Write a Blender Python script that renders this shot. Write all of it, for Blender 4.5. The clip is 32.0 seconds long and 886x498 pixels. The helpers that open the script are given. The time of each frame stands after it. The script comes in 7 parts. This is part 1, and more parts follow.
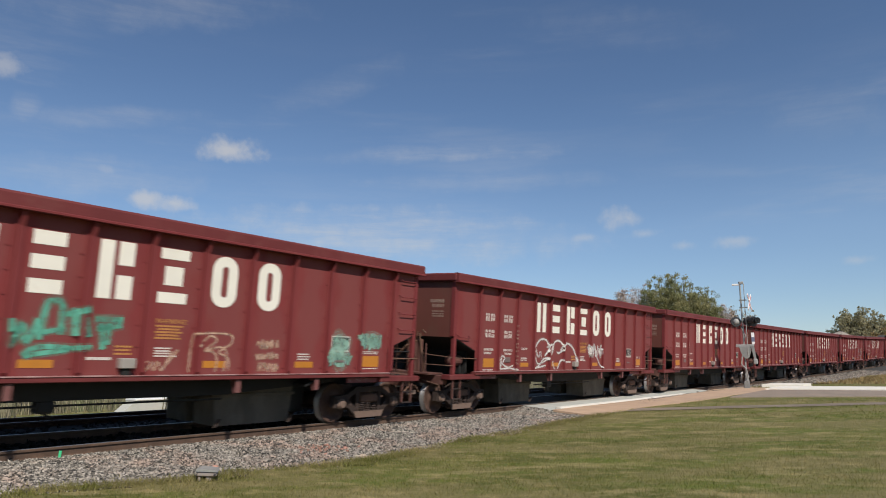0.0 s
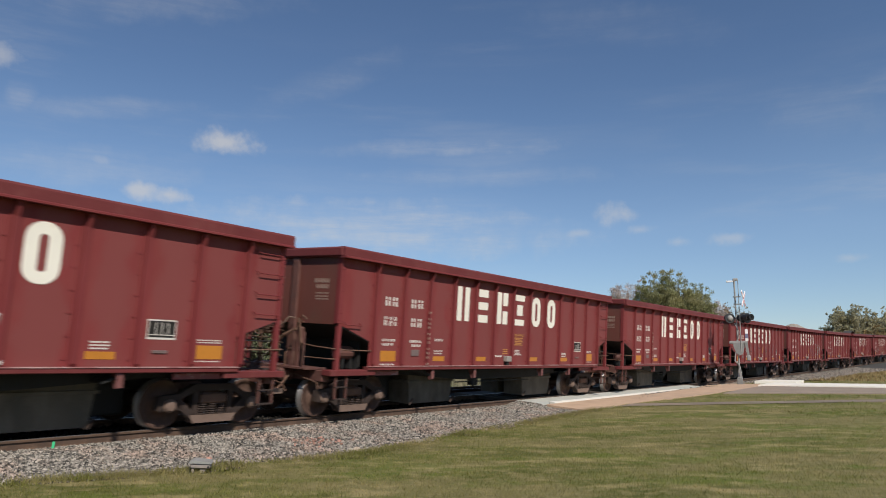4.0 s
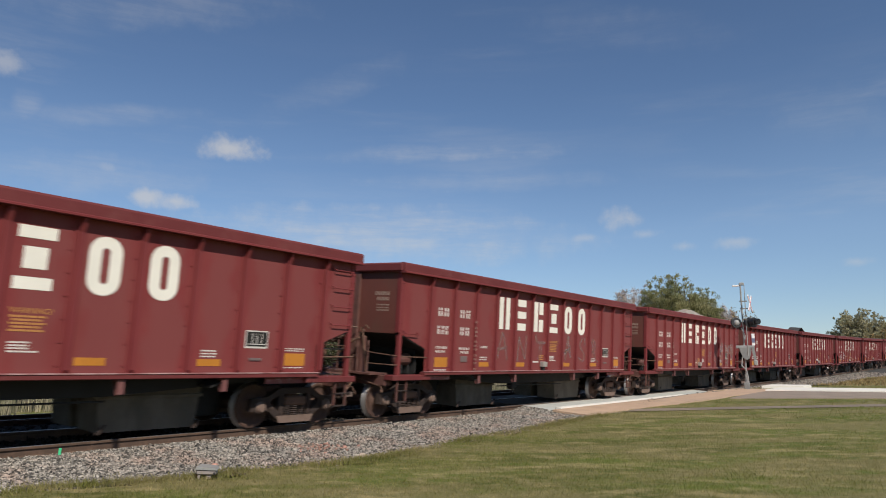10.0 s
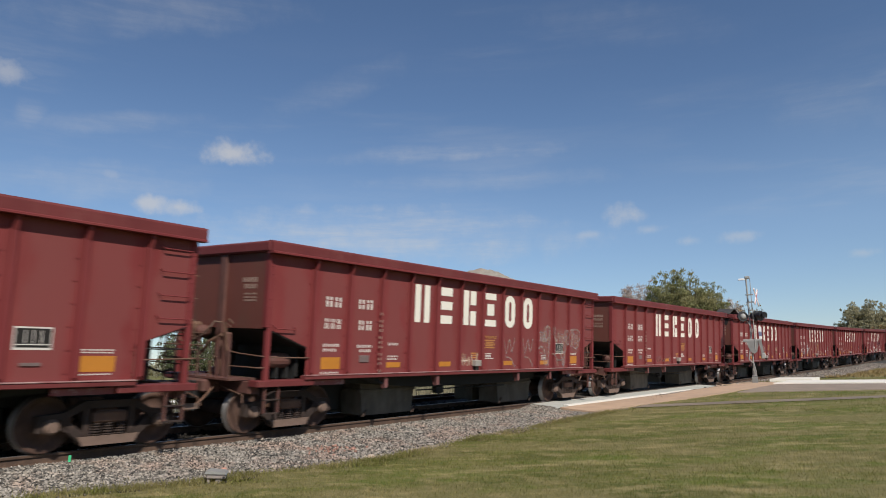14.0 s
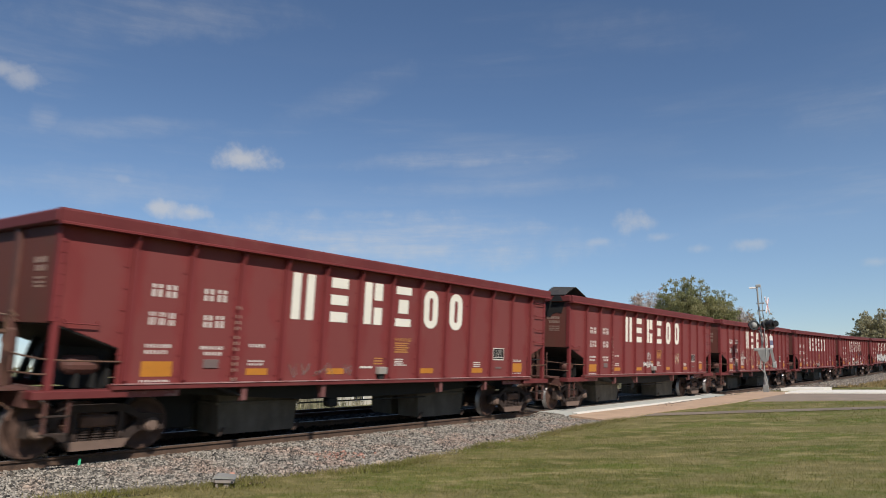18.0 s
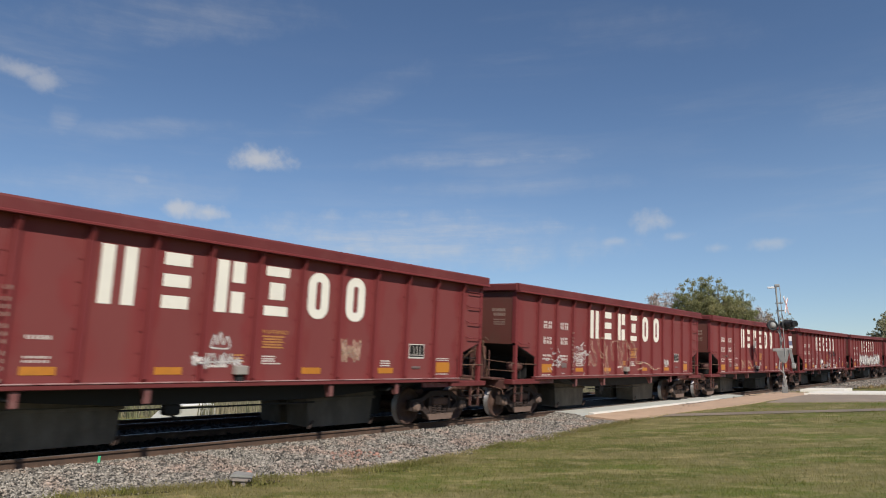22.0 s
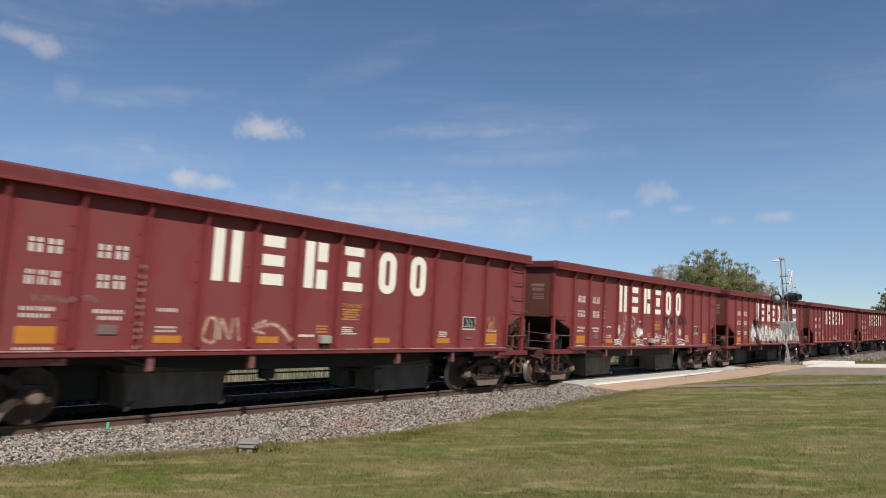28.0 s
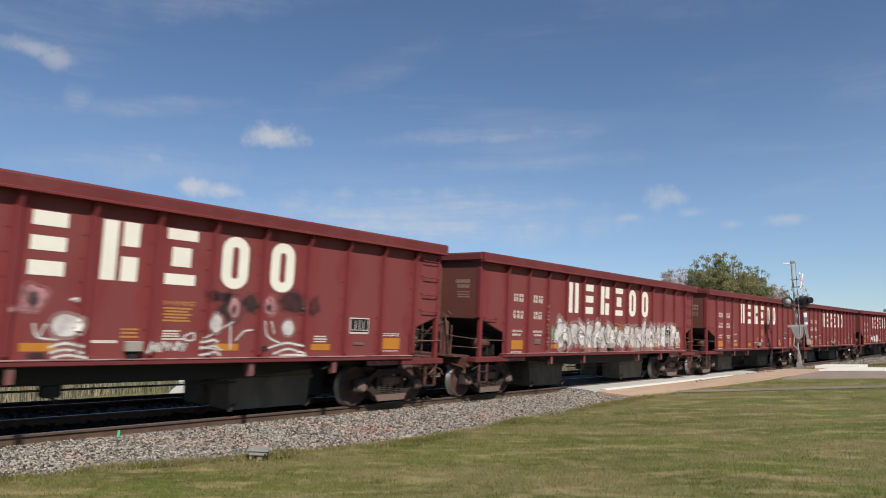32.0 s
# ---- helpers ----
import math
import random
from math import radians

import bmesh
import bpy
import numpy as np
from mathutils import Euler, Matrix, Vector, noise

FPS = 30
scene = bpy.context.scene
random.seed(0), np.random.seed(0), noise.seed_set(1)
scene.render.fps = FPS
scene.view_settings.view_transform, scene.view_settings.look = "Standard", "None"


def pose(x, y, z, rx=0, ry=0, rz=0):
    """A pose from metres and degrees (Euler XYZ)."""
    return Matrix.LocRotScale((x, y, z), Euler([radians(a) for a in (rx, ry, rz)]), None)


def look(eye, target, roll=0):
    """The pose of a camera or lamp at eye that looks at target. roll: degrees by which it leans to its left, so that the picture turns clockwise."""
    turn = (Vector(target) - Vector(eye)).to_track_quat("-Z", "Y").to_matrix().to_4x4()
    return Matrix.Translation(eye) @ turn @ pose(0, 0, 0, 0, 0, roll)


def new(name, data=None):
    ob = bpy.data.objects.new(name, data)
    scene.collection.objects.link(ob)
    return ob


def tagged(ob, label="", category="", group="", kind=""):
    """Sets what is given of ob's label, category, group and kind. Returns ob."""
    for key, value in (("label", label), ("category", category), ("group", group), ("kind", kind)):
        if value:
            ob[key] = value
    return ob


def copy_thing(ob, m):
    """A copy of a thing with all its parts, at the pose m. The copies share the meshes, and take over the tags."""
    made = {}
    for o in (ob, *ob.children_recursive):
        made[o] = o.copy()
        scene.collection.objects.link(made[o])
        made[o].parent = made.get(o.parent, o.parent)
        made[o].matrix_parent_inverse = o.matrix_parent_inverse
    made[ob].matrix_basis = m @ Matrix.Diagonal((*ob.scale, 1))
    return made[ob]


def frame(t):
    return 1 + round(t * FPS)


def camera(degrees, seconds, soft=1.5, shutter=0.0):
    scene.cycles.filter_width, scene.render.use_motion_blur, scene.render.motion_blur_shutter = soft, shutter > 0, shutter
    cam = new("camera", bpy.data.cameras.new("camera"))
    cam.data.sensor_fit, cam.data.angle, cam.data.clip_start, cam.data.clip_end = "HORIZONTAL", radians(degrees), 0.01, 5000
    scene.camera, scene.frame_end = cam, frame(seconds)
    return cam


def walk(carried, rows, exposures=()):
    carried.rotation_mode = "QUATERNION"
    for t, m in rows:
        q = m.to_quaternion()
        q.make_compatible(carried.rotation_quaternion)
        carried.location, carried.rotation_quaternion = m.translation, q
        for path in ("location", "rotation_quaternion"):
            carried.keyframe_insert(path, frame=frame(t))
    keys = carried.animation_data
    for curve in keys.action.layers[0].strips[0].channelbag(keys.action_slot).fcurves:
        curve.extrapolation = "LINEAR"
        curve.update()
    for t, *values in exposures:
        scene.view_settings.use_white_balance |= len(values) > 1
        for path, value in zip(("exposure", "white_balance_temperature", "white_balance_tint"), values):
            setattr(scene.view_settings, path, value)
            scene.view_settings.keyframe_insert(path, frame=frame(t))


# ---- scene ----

EXPOSURE, SKY_STRENGTH, SUN_STRENGTH, CLOUD, VEIL = 0.0, 0.088, 4.9, (7.3, 7.0, 6.6, 1.0), (4.6, 6.4, 9.2, 1.0)

# ---------------------------------------------------------------- camera
EYE = (0.0, 0.0, 1.151)
cam = camera(65.16, 32.0, soft=1.0, shutter=0.5)
TURNS = [  # seconds, yaw, pitch, roll
    (0, -0, 9.81, 0.07), (0.5, 0.12, 9.78, 0.15), (1, 0.19, 9.77, -0.01), (1.5, 0.09, 9.63, 0), (2, 0.08, 9.58, -0.11),
    (2.5, -0.05, 9.76, -0.4), (3, -0.04, 9.84, -0.44), (3.5, -0.19, 9.62, -0.4), (4, -0.45, 9.33, -0.38), (4.5, -0.57, 9.16, -0.53),
    (6.5, -0.21, 9.5, -0.61), (7, -0.18, 9.62, -0.43), (7.5, -0.31, 9.92, -0.61), (8, -0.18, 9.93, -0.54), (8.5, -0.01, 9.86, -0.64),
    (9, 0.02, 9.63, -0.42), (9.5, 0.06, 9.78, -0.58), (10, -0, 9.77, -0.23), (10.5, -0.06, 9.45, -0.15), (11, -0.09, 9.64, 0.04),
    (11.5, -0.17, 9.63, 0.17), (12, -0.04, 9.77, 0.39), (12.5, -0.02, 10.16, 0.38), (13, 0.23, 10.42, 0.63), (13.5, 0.48, 9.91, 0.61),
    (14, 0.55, 9.76, 0.91), (14.5, 0.54, 9.87, 0.67), (16.5, 1.7, 10.96, 0.45), (17, 1.09, 10.86, 0.52), (17.5, 1.19, 10.36, 0.81),
    (18, 1.25, 10.29, 0.44), (18.5, 0.75, 10.48, 0.2), (19, 0.54, 10.72, 0.05), (19.5, 1.06, 11.02, 0.09), (20, 1.3, 11.17, 0.21),
    (20.5, 1.58, 11.3, 0.16), (21, 2, 11.34, 0.38), (21.5, 2.32, 11.06, 0.29), (22, 2.51, 10.27, 0.27), (22.5, 2.67, 9.27, 0.27),
    (23, 2.76, 8.89, 0.12), (23.5, 2.62, 9.02, 0.08), (24, 2.44, 9, 0.04), (24.5, 2.49, 8.79, 0.2), (25, 2.25, 8.24, -0.5),
    (25.5, 2.5, 8.67, -0.17), (27.5, 3.06, 7.55, 0.04), (28, 2.84, 7.87, -0.14), (28.5, 3.05, 7.81, 0.03), (29, 3.32, 7.88, 0.03),
    (29.5, 3.48, 7.87, 0.15), (30, 3.35, 8.14, 0.21), (30.5, 3.2, 8.28, 0.34), (31, 3.26, 8.3, 0.08), (31.5, 3.52, 8.36, 0.15),
    (32, 3.59, 8.37, 0.25)]
walk(cam, [(t, pose(*EYE, 90 + pitch, roll, yaw)) for t, yaw, pitch, roll in TURNS], [(0, EXPOSURE), (20, EXPOSURE), (27, EXPOSURE + 0.1), (32, EXPOSURE + 0.1)])

# ---------------------------------------------------------------- plan of the line (metres)
PSI = -0.63555            # heading of the track beside the camera
OFFSET = 12.327           # camera to track centre
CANT = 0.06675            # lean of the canted curve
BEND, BEND_RATE = -0.000271, -4.83e-06
CAR_PITCH = 15.956
SPEED = 5.010
FIRST_FRONT = 14.87       # where the front of car 0 is at 0 s
FW = Vector((-math.sin(PSI), math.cos(PSI), 0))
RT = Vector((math.cos(PSI), math.sin(PSI), 0))


def smooth(a, b, x):
    k = min(1.0, max(0.0, (x - a) / (b - a)))
    return k * k * (3 - 2 * k)


def rise(s):
    """Height of the track along its length: a gentle sag curve, then an even grade that levels out."""
    if s <= 0:
        return 0.0
    if s < 110:
        return 0.000368 * s + 0.000127 * s * s
    return 1.577 + 0.0283 * 60 * (1 - math.exp(-(s - 110) / 60))


TRACK = {}


def track(s):
    """Plan position and heading of the track centre at chainage s."""
    key = round(s, 3)
    if key not in TRACK:
        n = 24
        ds = s / n
        x, y = -OFFSET * RT.x, -OFFSET * RT.y
        for i in range(n):
            m = (i + 0.5) * ds
            a = PSI + BEND * m + BEND_RATE * m * abs(m) / 2
            x -= math.sin(a) * ds
            y += math.cos(a) * ds
        TRACK[key] = (x, y, PSI + BEND * s + BEND_RATE * s * abs(s) / 2)
    return TRACK[key]


def on_line(s, u, v, canted=True):
    """World place at chainage s, u metres towards the camera's side, v above the rail tops."""
    x, y, a = track(s)
    e = CANT if canted else 0.0
    side, up = u * math.cos(e) + v * math.sin(e), v * math.cos(e) - u * math.sin(e)
    return Vector((x + math.cos(a) * side, y + math.sin(a) * side, up + rise(s)))


def line_pose(s):
    """Pose of a vehicle whose front is at s: X back along the train, Y away from the camera, Z up, canted."""
    a, b = on_line(s + 1.1, 0, 0), on_line(s + 13.3, 0, 0)
    along = (b - a).normalized()
    head = track(s + 7.2)[2]
    up = Vector((math.cos(head) * math.sin(CANT), math.sin(head) * math.sin(CANT), math.cos(CANT)))
    left = up.cross(along).normalized()
    up = along.cross(left)
    m = Matrix((along, left, up)).transposed().to_4x4()
    m.translation = a - along * 1.1
    return m


def lawn_level(s):
    return -0.45 + 0.62 * smooth(10, 36, s) + 0.012 * max(0.0, min(s, 140) - 45)


def chainage(x, y):
    d = Vector((x + OFFSET * RT.x, y + OFFSET * RT.y, 0))
    return d.dot(FW), d.dot(RT)

# ---------------------------------------------------------------- world and sun
SUN_TO = Vector((0.355, -0.783, 0.79)).normalized()
world = bpy.data.worlds.new("sky")
scene.world = world
world.use_nodes = True


def build_sky():
    nt = world.node_tree
    nt.nodes.clear()
    N, K = nt.nodes.new, nt.links.new
    sky = N("ShaderNodeTexSky")
    sky.sky_type, sky.sun_disc = "NISHITA", False
    sky.sun_elevation = math.asin(SUN_TO.z)
    sky.sun_rotation = math.atan2(SUN_TO.x, SUN_TO.y)
    sky.air_density, sky.dust_density, sky.ozone_density, sky.altitude = 1.0, 0.05, 3.5, 250
    co = N("ShaderNodeTexCoord")

    def math_node(op, a, b=None, c=None):
        n = N("ShaderNodeMath")
        n.operation = op
        for i, v in enumerate((a, b, c)):
            if v is None:
                continue
            if isinstance(v, (int, float)):
                n.inputs[i].default_value = v
            else:
                K(v, n.inputs[i])
        return n.outputs[0]

    def noise_node(vec, scale, detail, rough):
        n = N("ShaderNodeTexNoise")
        n.inputs["Scale"].default_value, n.inputs["Detail"].default_value, n.inputs["Roughness"].default_value = scale, detail, rough
        K(vec, n.inputs["Vector"])
        return n.outputs["Fac"]

    def ramp(fac, lo, hi):
        n = N("ShaderNodeMapRange")
        n.interpolation_type = "SMOOTHSTEP"
        n.inputs[1].default_value, n.inputs[2].default_value = lo, hi
        K(fac, n.inputs[0])
        return n.outputs[0]

    def stretched(sx, sy, sz, rx=0, rz=0):
        m = N("ShaderNodeMapping")
        m.inputs["Scale"].default_value = (sx, sy, sz)
        m.inputs["Rotation"].default_value = (radians(rx), 0, radians(rz))
        K(co.outputs["Generated"], m.inputs["Vector"])
        return m.outputs[0]

    # thin high cloud: long faint streaks
    a = ramp(noise_node(stretched(1.2, 2.0, 9.0, 6, 10), 2.1, 6, 0.62), 0.47, 0.78)
    b = ramp(noise_node(stretched(0.9, 1.4, 3.2, -8, 40), 1.4, 3, 0.5), 0.36, 0.68)
    wisp = math_node("MULTIPLY", math_node("MULTIPLY", a, b), 0.2)
    fibre = ramp(noise_node(stretched(1.6, 1.6, 14.0, 0, 0), 3.2, 8, 0.68), 0.34, 0.72)
    # single streaks of high cloud: yaw and elevation of both ends, half thickness, density
    streaks = [(34.5, 17.2, 20.0, 19.5, 0.8, 0.15), (15.5, 20.0, 2.3, 25.3, 1.3, 0.10), (9.5, 17.1, -10.8, 17.7, 0.9, 0.22), (6.0, 17.2, 0.5, 17.3, 0.45, 0.16),
               (21.0, 10.6, -11.0, 10.4, 2.4, 0.42), (8.0, 15.0, -14.8, 15.2, 1.0, 0.13), (36.0, 24.5, 13.0, 28.6, 2.0, 0.13), (33.4, 18.0, 31.2, 18.4, 1.2, 0.16), (-7.0, 27.6, -24.2, 25.0, 1.6, 0.06), (-26.0, 18.8, -35.0, 17.8, 2.2, 0.09), (36.0, 13.5, 19.0, 14.4, 1.6, 0.16)]
    # small fair-weather puffs: yaw, elevation, half width, half height, density
    puffs = [(17.7, 17.1, 2.4, 0.9, 0.8), (23.9, 12.9, 1.5, 0.72, 0.75), (21.6, 12.7, 1.4, 0.62, 0.75), (26.6, 14.7, 1.0, 0.45, 0.3),
             (35.6, 21.3, 2.4, 0.8, 0.5), (34.0, 20.9, 1.5, 0.7, 0.5), (-14.4, 11.9, 1.8, 0.95, 0.6), (-11.6, 10.5, 1.3, 0.42, 0.4), (-16.5, 10.6, 1.3, 0.42, 0.35),
             (-19.4, 9.5, 0.95, 0.45, 0.4), (-23.3, 9.6, 1.5, 0.5, 0.4), (-31.1, 7.6, 1.0, 0.38, 0.35), (39.5, 16.9, 1.2, 0.6, 0.7)]
    warp = N("ShaderNodeTexNoise")
    warp.inputs["Scale"].default_value, warp.inputs["Detail"].default_value = 26, 5
    warp.inputs["Roughness"].default_value = 0.6
    K(co.outputs["Generated"], warp.inputs["Vector"])
    for yaw0, elev0, yaw1, elev1, thick, dens in streaks:
        ends = [Vector((-math.sin(radians(q)) * math.cos(radians(e)), math.cos(radians(q)) * math.cos(radians(e)), math.sin(radians(e)))) for q, e in ((yaw0, elev0), (yaw1, elev1))]
        middle, along = (ends[0] + ends[1]).normalized(), ends[1] - ends[0]
        across = along.cross(middle).normalized()
        values = []
        for axis in (along.normalized() / (along.length / 2), across / math.sin(radians(thick))):
            n = N("ShaderNodeVectorMath")
            n.operation = "DOT_PRODUCT"
            K(co.outputs["Generated"], n.inputs[0])
            n.inputs[1].default_value = axis
            shift = axis.dot(middle)
            q = math_node("SUBTRACT", n.outputs["Value"], shift)
            values.append(math_node("MULTIPLY", q, q))
        d = math_node("ADD", values[0], values[1])
        d = math_node("ADD", d, math_node("MULTIPLY", math_node("SUBTRACT", warp.outputs["Fac"], 0.5), 2.4))
        front = N("ShaderNodeVectorMath")
        front.operation = "DOT_PRODUCT"
        K(co.outputs["Generated"], front.inputs[0])
        front.inputs[1].default_value = middle
        m = math_node("MULTIPLY", ramp(d, 1.5, -0.5), math_node("MULTIPLY", math_node("MULTIPLY_ADD", fibre, 1.0, 0.3), dens))
        wisp = math_node("MAXIMUM", wisp, math_node("MULTIPLY", m, math_node("GREATER_THAN", front.outputs["Value"], 0.7)))
    total = None
    for yaw, elev, w, h, dens in puffs:
        w, h, dens = w * 0.9, h * 0.9, dens * 0.85
        y, e = radians(yaw), radians(elev)
        d = Vector((-math.sin(y) * math.cos(e), math.cos(y) * math.cos(e), math.sin(e)))
        right = Vector((math.cos(y), math.sin(y), 0))
        up = right.cross(d)
        dots = []
        for axis, size in ((right, w), (up, h)):
            n = N("ShaderNodeVectorMath")
            n.operation = "DOT_PRODUCT"
            K(co.outputs["Generated"], n.inputs[0])
            n.inputs[1].default_value = axis / math.sin(radians(size))
            dots.append(n.outputs["Value"])
        front = N("ShaderNodeVectorMath")
        front.operation = "DOT_PRODUCT"
        K(co.outputs["Generated"], front.inputs[0])
        front.inputs[1].default_value = d
        r = math_node("SQRT", math_node("ADD", math_node("MULTIPLY", dots[0], dots[0]), math_node("MULTIPLY", dots[1], dots[1])))
        r = math_node("ADD", r, math_node("MULTIPLY", math_node("SUBTRACT", warp.outputs["Fac"], 0.5), 3.0))
        m = math_node("MULTIPLY", ramp(math_node("SUBTRACT", 1.1, r), -0.3, 1.25), dens)
        m = math_node("MULTIPLY", m, math_node("GREATER_THAN", front.outputs["Value"], 0.8))
        total = m if total is None else math_node("MAXIMUM", total, m)
    mix = N("ShaderNodeMix")
    mix.data_type = "RGBA"
    # paler, thinly veiled sky low down
    low = N("ShaderNodeSeparateXYZ")
    K(co.outputs["Generated"], low.inputs[0])
    veil = math_node("MULTIPLY", ramp(low.outputs["Z"], 0.40, 0.03), math_node("MULTIPLY_ADD", b, 0.16, 0.15))
    hazy = N("ShaderNodeMix")
    hazy.data_type = "RGBA"
    K(veil, hazy.inputs["Factor"])
    tint = N("ShaderNodeMix")
    tint.data_type, tint.blend_type = "RGBA", "MULTIPLY"
    tint.inputs["Factor"].default_value = 1.0
    tint.inputs["B"].default_value = (0.95, 0.985, 1.04, 1)
    K(sky.outputs[0], tint.inputs["A"])
    K(tint.outputs["Result"], hazy.inputs["A"])
    hazy.inputs["B"].default_value = VEIL
    K(math_node("MAXIMUM", wisp, math_node("MULTIPLY", total, 0.9)), mix.inputs["Factor"])
    K(hazy.outputs["Result"], mix.inputs["A"])
    mix.inputs["B"].default_value = CLOUD
    bg = N("ShaderNodeBackground")
    bg.inputs["Strength"].default_value = SKY_STRENGTH
    K(mix.outputs["Result"], bg.inputs["Color"])
    K(bg.outputs[0], N("ShaderNodeOutputWorld").inputs[0])


build_sky()
sun = new("sun", bpy.data.lights.new("sun", "SUN"))
sun.data.energy, sun.data.angle, sun.data.color = SUN_STRENGTH, radians(0.53), (1.0, 0.94, 0.85)
sun.matrix_world = look((0, 0, 60), Vector((0, 0, 60)) - SUN_TO)


# ---------------------------------------------------------------- materials
def material(name, color, rough=0.7, metal=0.0, vary=0.25, scale=3.0, grain=40.0, bump=0.15, tint=None, stain=None, stain_scale=1.2, per_object=0.0, per_island=0.0, streak=0.0, stain_range=(0.52, 0.7), trans=0.0, spec=0.5):
    """A surface with tone at two scales, optional second colour in patches, streaks down the face, and fine relief."""
    m = bpy.data.materials.new(name)
    m.use_nodes = True
    nt = m.node_tree
    N, K = nt.nodes.new, nt.links.new
    p = nt.nodes["Principled BSDF"]
    co = N("ShaderNodeTexCoord")
    n1, n2 = N("ShaderNodeTexNoise"), N("ShaderNodeTexNoise")
    n1.inputs["Scale"].default_value, n1.inputs["Detail"].default_value = scale, 6
    n2.inputs["Scale"].default_value, n2.inputs["Detail"].default_value = grain, 4
    for n in (n1, n2):
        K(co.outputs["Object"], n.inputs["Vector"])
    mixed = N("ShaderNodeMix")
    mixed.data_type, mixed.blend_type = "RGBA", "MIX"
    lo = tuple(c * (1 - vary) for c in color)
    hi = tint or tuple(min(1, c * (1 + vary)) for c in color)
    mixed.inputs["A"].default_value, mixed.inputs["B"].default_value = (*lo, 1), (*hi, 1)
    add = N("ShaderNodeMath")
    add.operation = "MULTIPLY_ADD"
    K(n2.outputs["Fac"], add.inputs[0])
    add.inputs[1].default_value = 0.5
    half = N("ShaderNodeMath")
    half.operation = "MULTIPLY_ADD"
    K(n1.outputs["Fac"], half.inputs[0])
    half.inputs[1].default_value, half.inputs[2].default_value = 1.4, -0.45
    K(half.outputs[0], add.inputs[2])
    K(add.outputs[0], mixed.inputs["Factor"])
    out = mixed.outputs["Result"]

    def over(fac, col):
        nonlocal out
        mm = N("ShaderNodeMix")
        mm.data_type = "RGBA"
        K(fac, mm.inputs["Factor"])
        K(out, mm.inputs["A"])
        mm.inputs["B"].default_value = (*col, 1)
        out = mm.outputs["Result"]

    if stain:
        n3 = N("ShaderNodeTexNoise")
        n3.inputs["Scale"].default_value, n3.inputs["Detail"].default_value, n3.inputs["Roughness"].default_value = stain_scale, 8, 0.65
        mp = N("ShaderNodeMapping")
        mp.inputs["Scale"].default_value = (1, 1, 1 - 0.85 * streak)
        K(co.outputs["Object"], mp.inputs["Vector"])
        K(mp.outputs[0], n3.inputs["Vector"])
        r = N("ShaderNodeMapRange")
        r.inputs[1].default_value, r.inputs[2].default_value = stain_range
        r.inputs[4].default_value = 0.75
        K(n3.outputs["Fac"], r.inputs[0])
        over(r.outputs[0], stain)
    if per_object or per_island:
        h = N("ShaderNodeHueSaturation")
        r = N("ShaderNodeMapRange")
        k = per_object or per_island
        r.inputs[3].default_value, r.inputs[4].default_value = 1 - k, 1 + k
        if per_object:
            K(N("ShaderNodeObjectInfo").outputs["Random"], r.inputs[0])
        else:
            K(N("ShaderNodeNewGeometry").outputs["Random Per Island"], r.inputs[0])
        K(r.outputs[0], h.inputs["Value"])
        K(out, h.inputs["Color"])
        out = h.outputs["Color"]
    K(out, p.inputs["Base Color"])
    rr = N("ShaderNodeMapRange")
    rr.inputs[3].default_value, rr.inputs[4].default_value = max(0.05, rough - 0.12), min(1, rough + 0.12)
    K(n1.outputs["Fac"], rr.inputs[0])
    K(rr.outputs[0], p.inputs["Roughness"])
    p.inputs["Metallic"].default_value = metal
    p.inputs["Specular IOR Level"].default_value = spec
    if bump:
        b = N("ShaderNodeBump")
        b.inputs["Strength"].default_value, b.inputs["Distance"].default_value = bump, 0.01
        K(n2.outputs["Fac"], b.inputs["Height"])
        K(b.outputs[0], p.inputs["Normal"])
    if trans:
        t, mx = N("ShaderNodeBsdfTranslucent"), N("ShaderNodeMixShader")
        K(out, t.inputs["Color"])
        mx.inputs[0].default_value = trans
        K(p.outputs[0], mx.inputs[1])
        K(t.outputs[0], mx.inputs[2])
        K(mx.outputs[0], nt.nodes["Material Output"].inputs[0])
    return m


RED = material("oxide_red_paint", (0.164, 0.032, 0.033), 0.6, vary=0.16, scale=0.8, grain=60, bump=0.06, stain=(0.175, 0.045, 0.041), stain_scale=1.3, streak=0.8, stain_range=(0.48, 0.74), spec=0.15)
CHORD_RED = material("weathered_rim_paint", (0.132, 0.029, 0.029), 0.6, vary=0.22, scale=1.1, grain=60, bump=0.08, stain=(0.16, 0.05, 0.045), stain_scale=2.0, stain_range=(0.5, 0.72), spec=0.2)
GRIMY_RED = material("grimy_red_gear_paint", (0.105, 0.042, 0.033), 0.75, vary=0.35, scale=5, grain=60, bump=0.2, stain=(0.10, 0.06, 0.042), stain_scale=3)
RED_SIDE = material("faded_side_paint", (0.176, 0.033, 0.033), 0.6, vary=0.2, scale=0.9, grain=60, bump=0.06, stain=(0.196, 0.058, 0.051), stain_scale=1.1, streak=0.8, stain_range=(0.46, 0.74), spec=0.15)


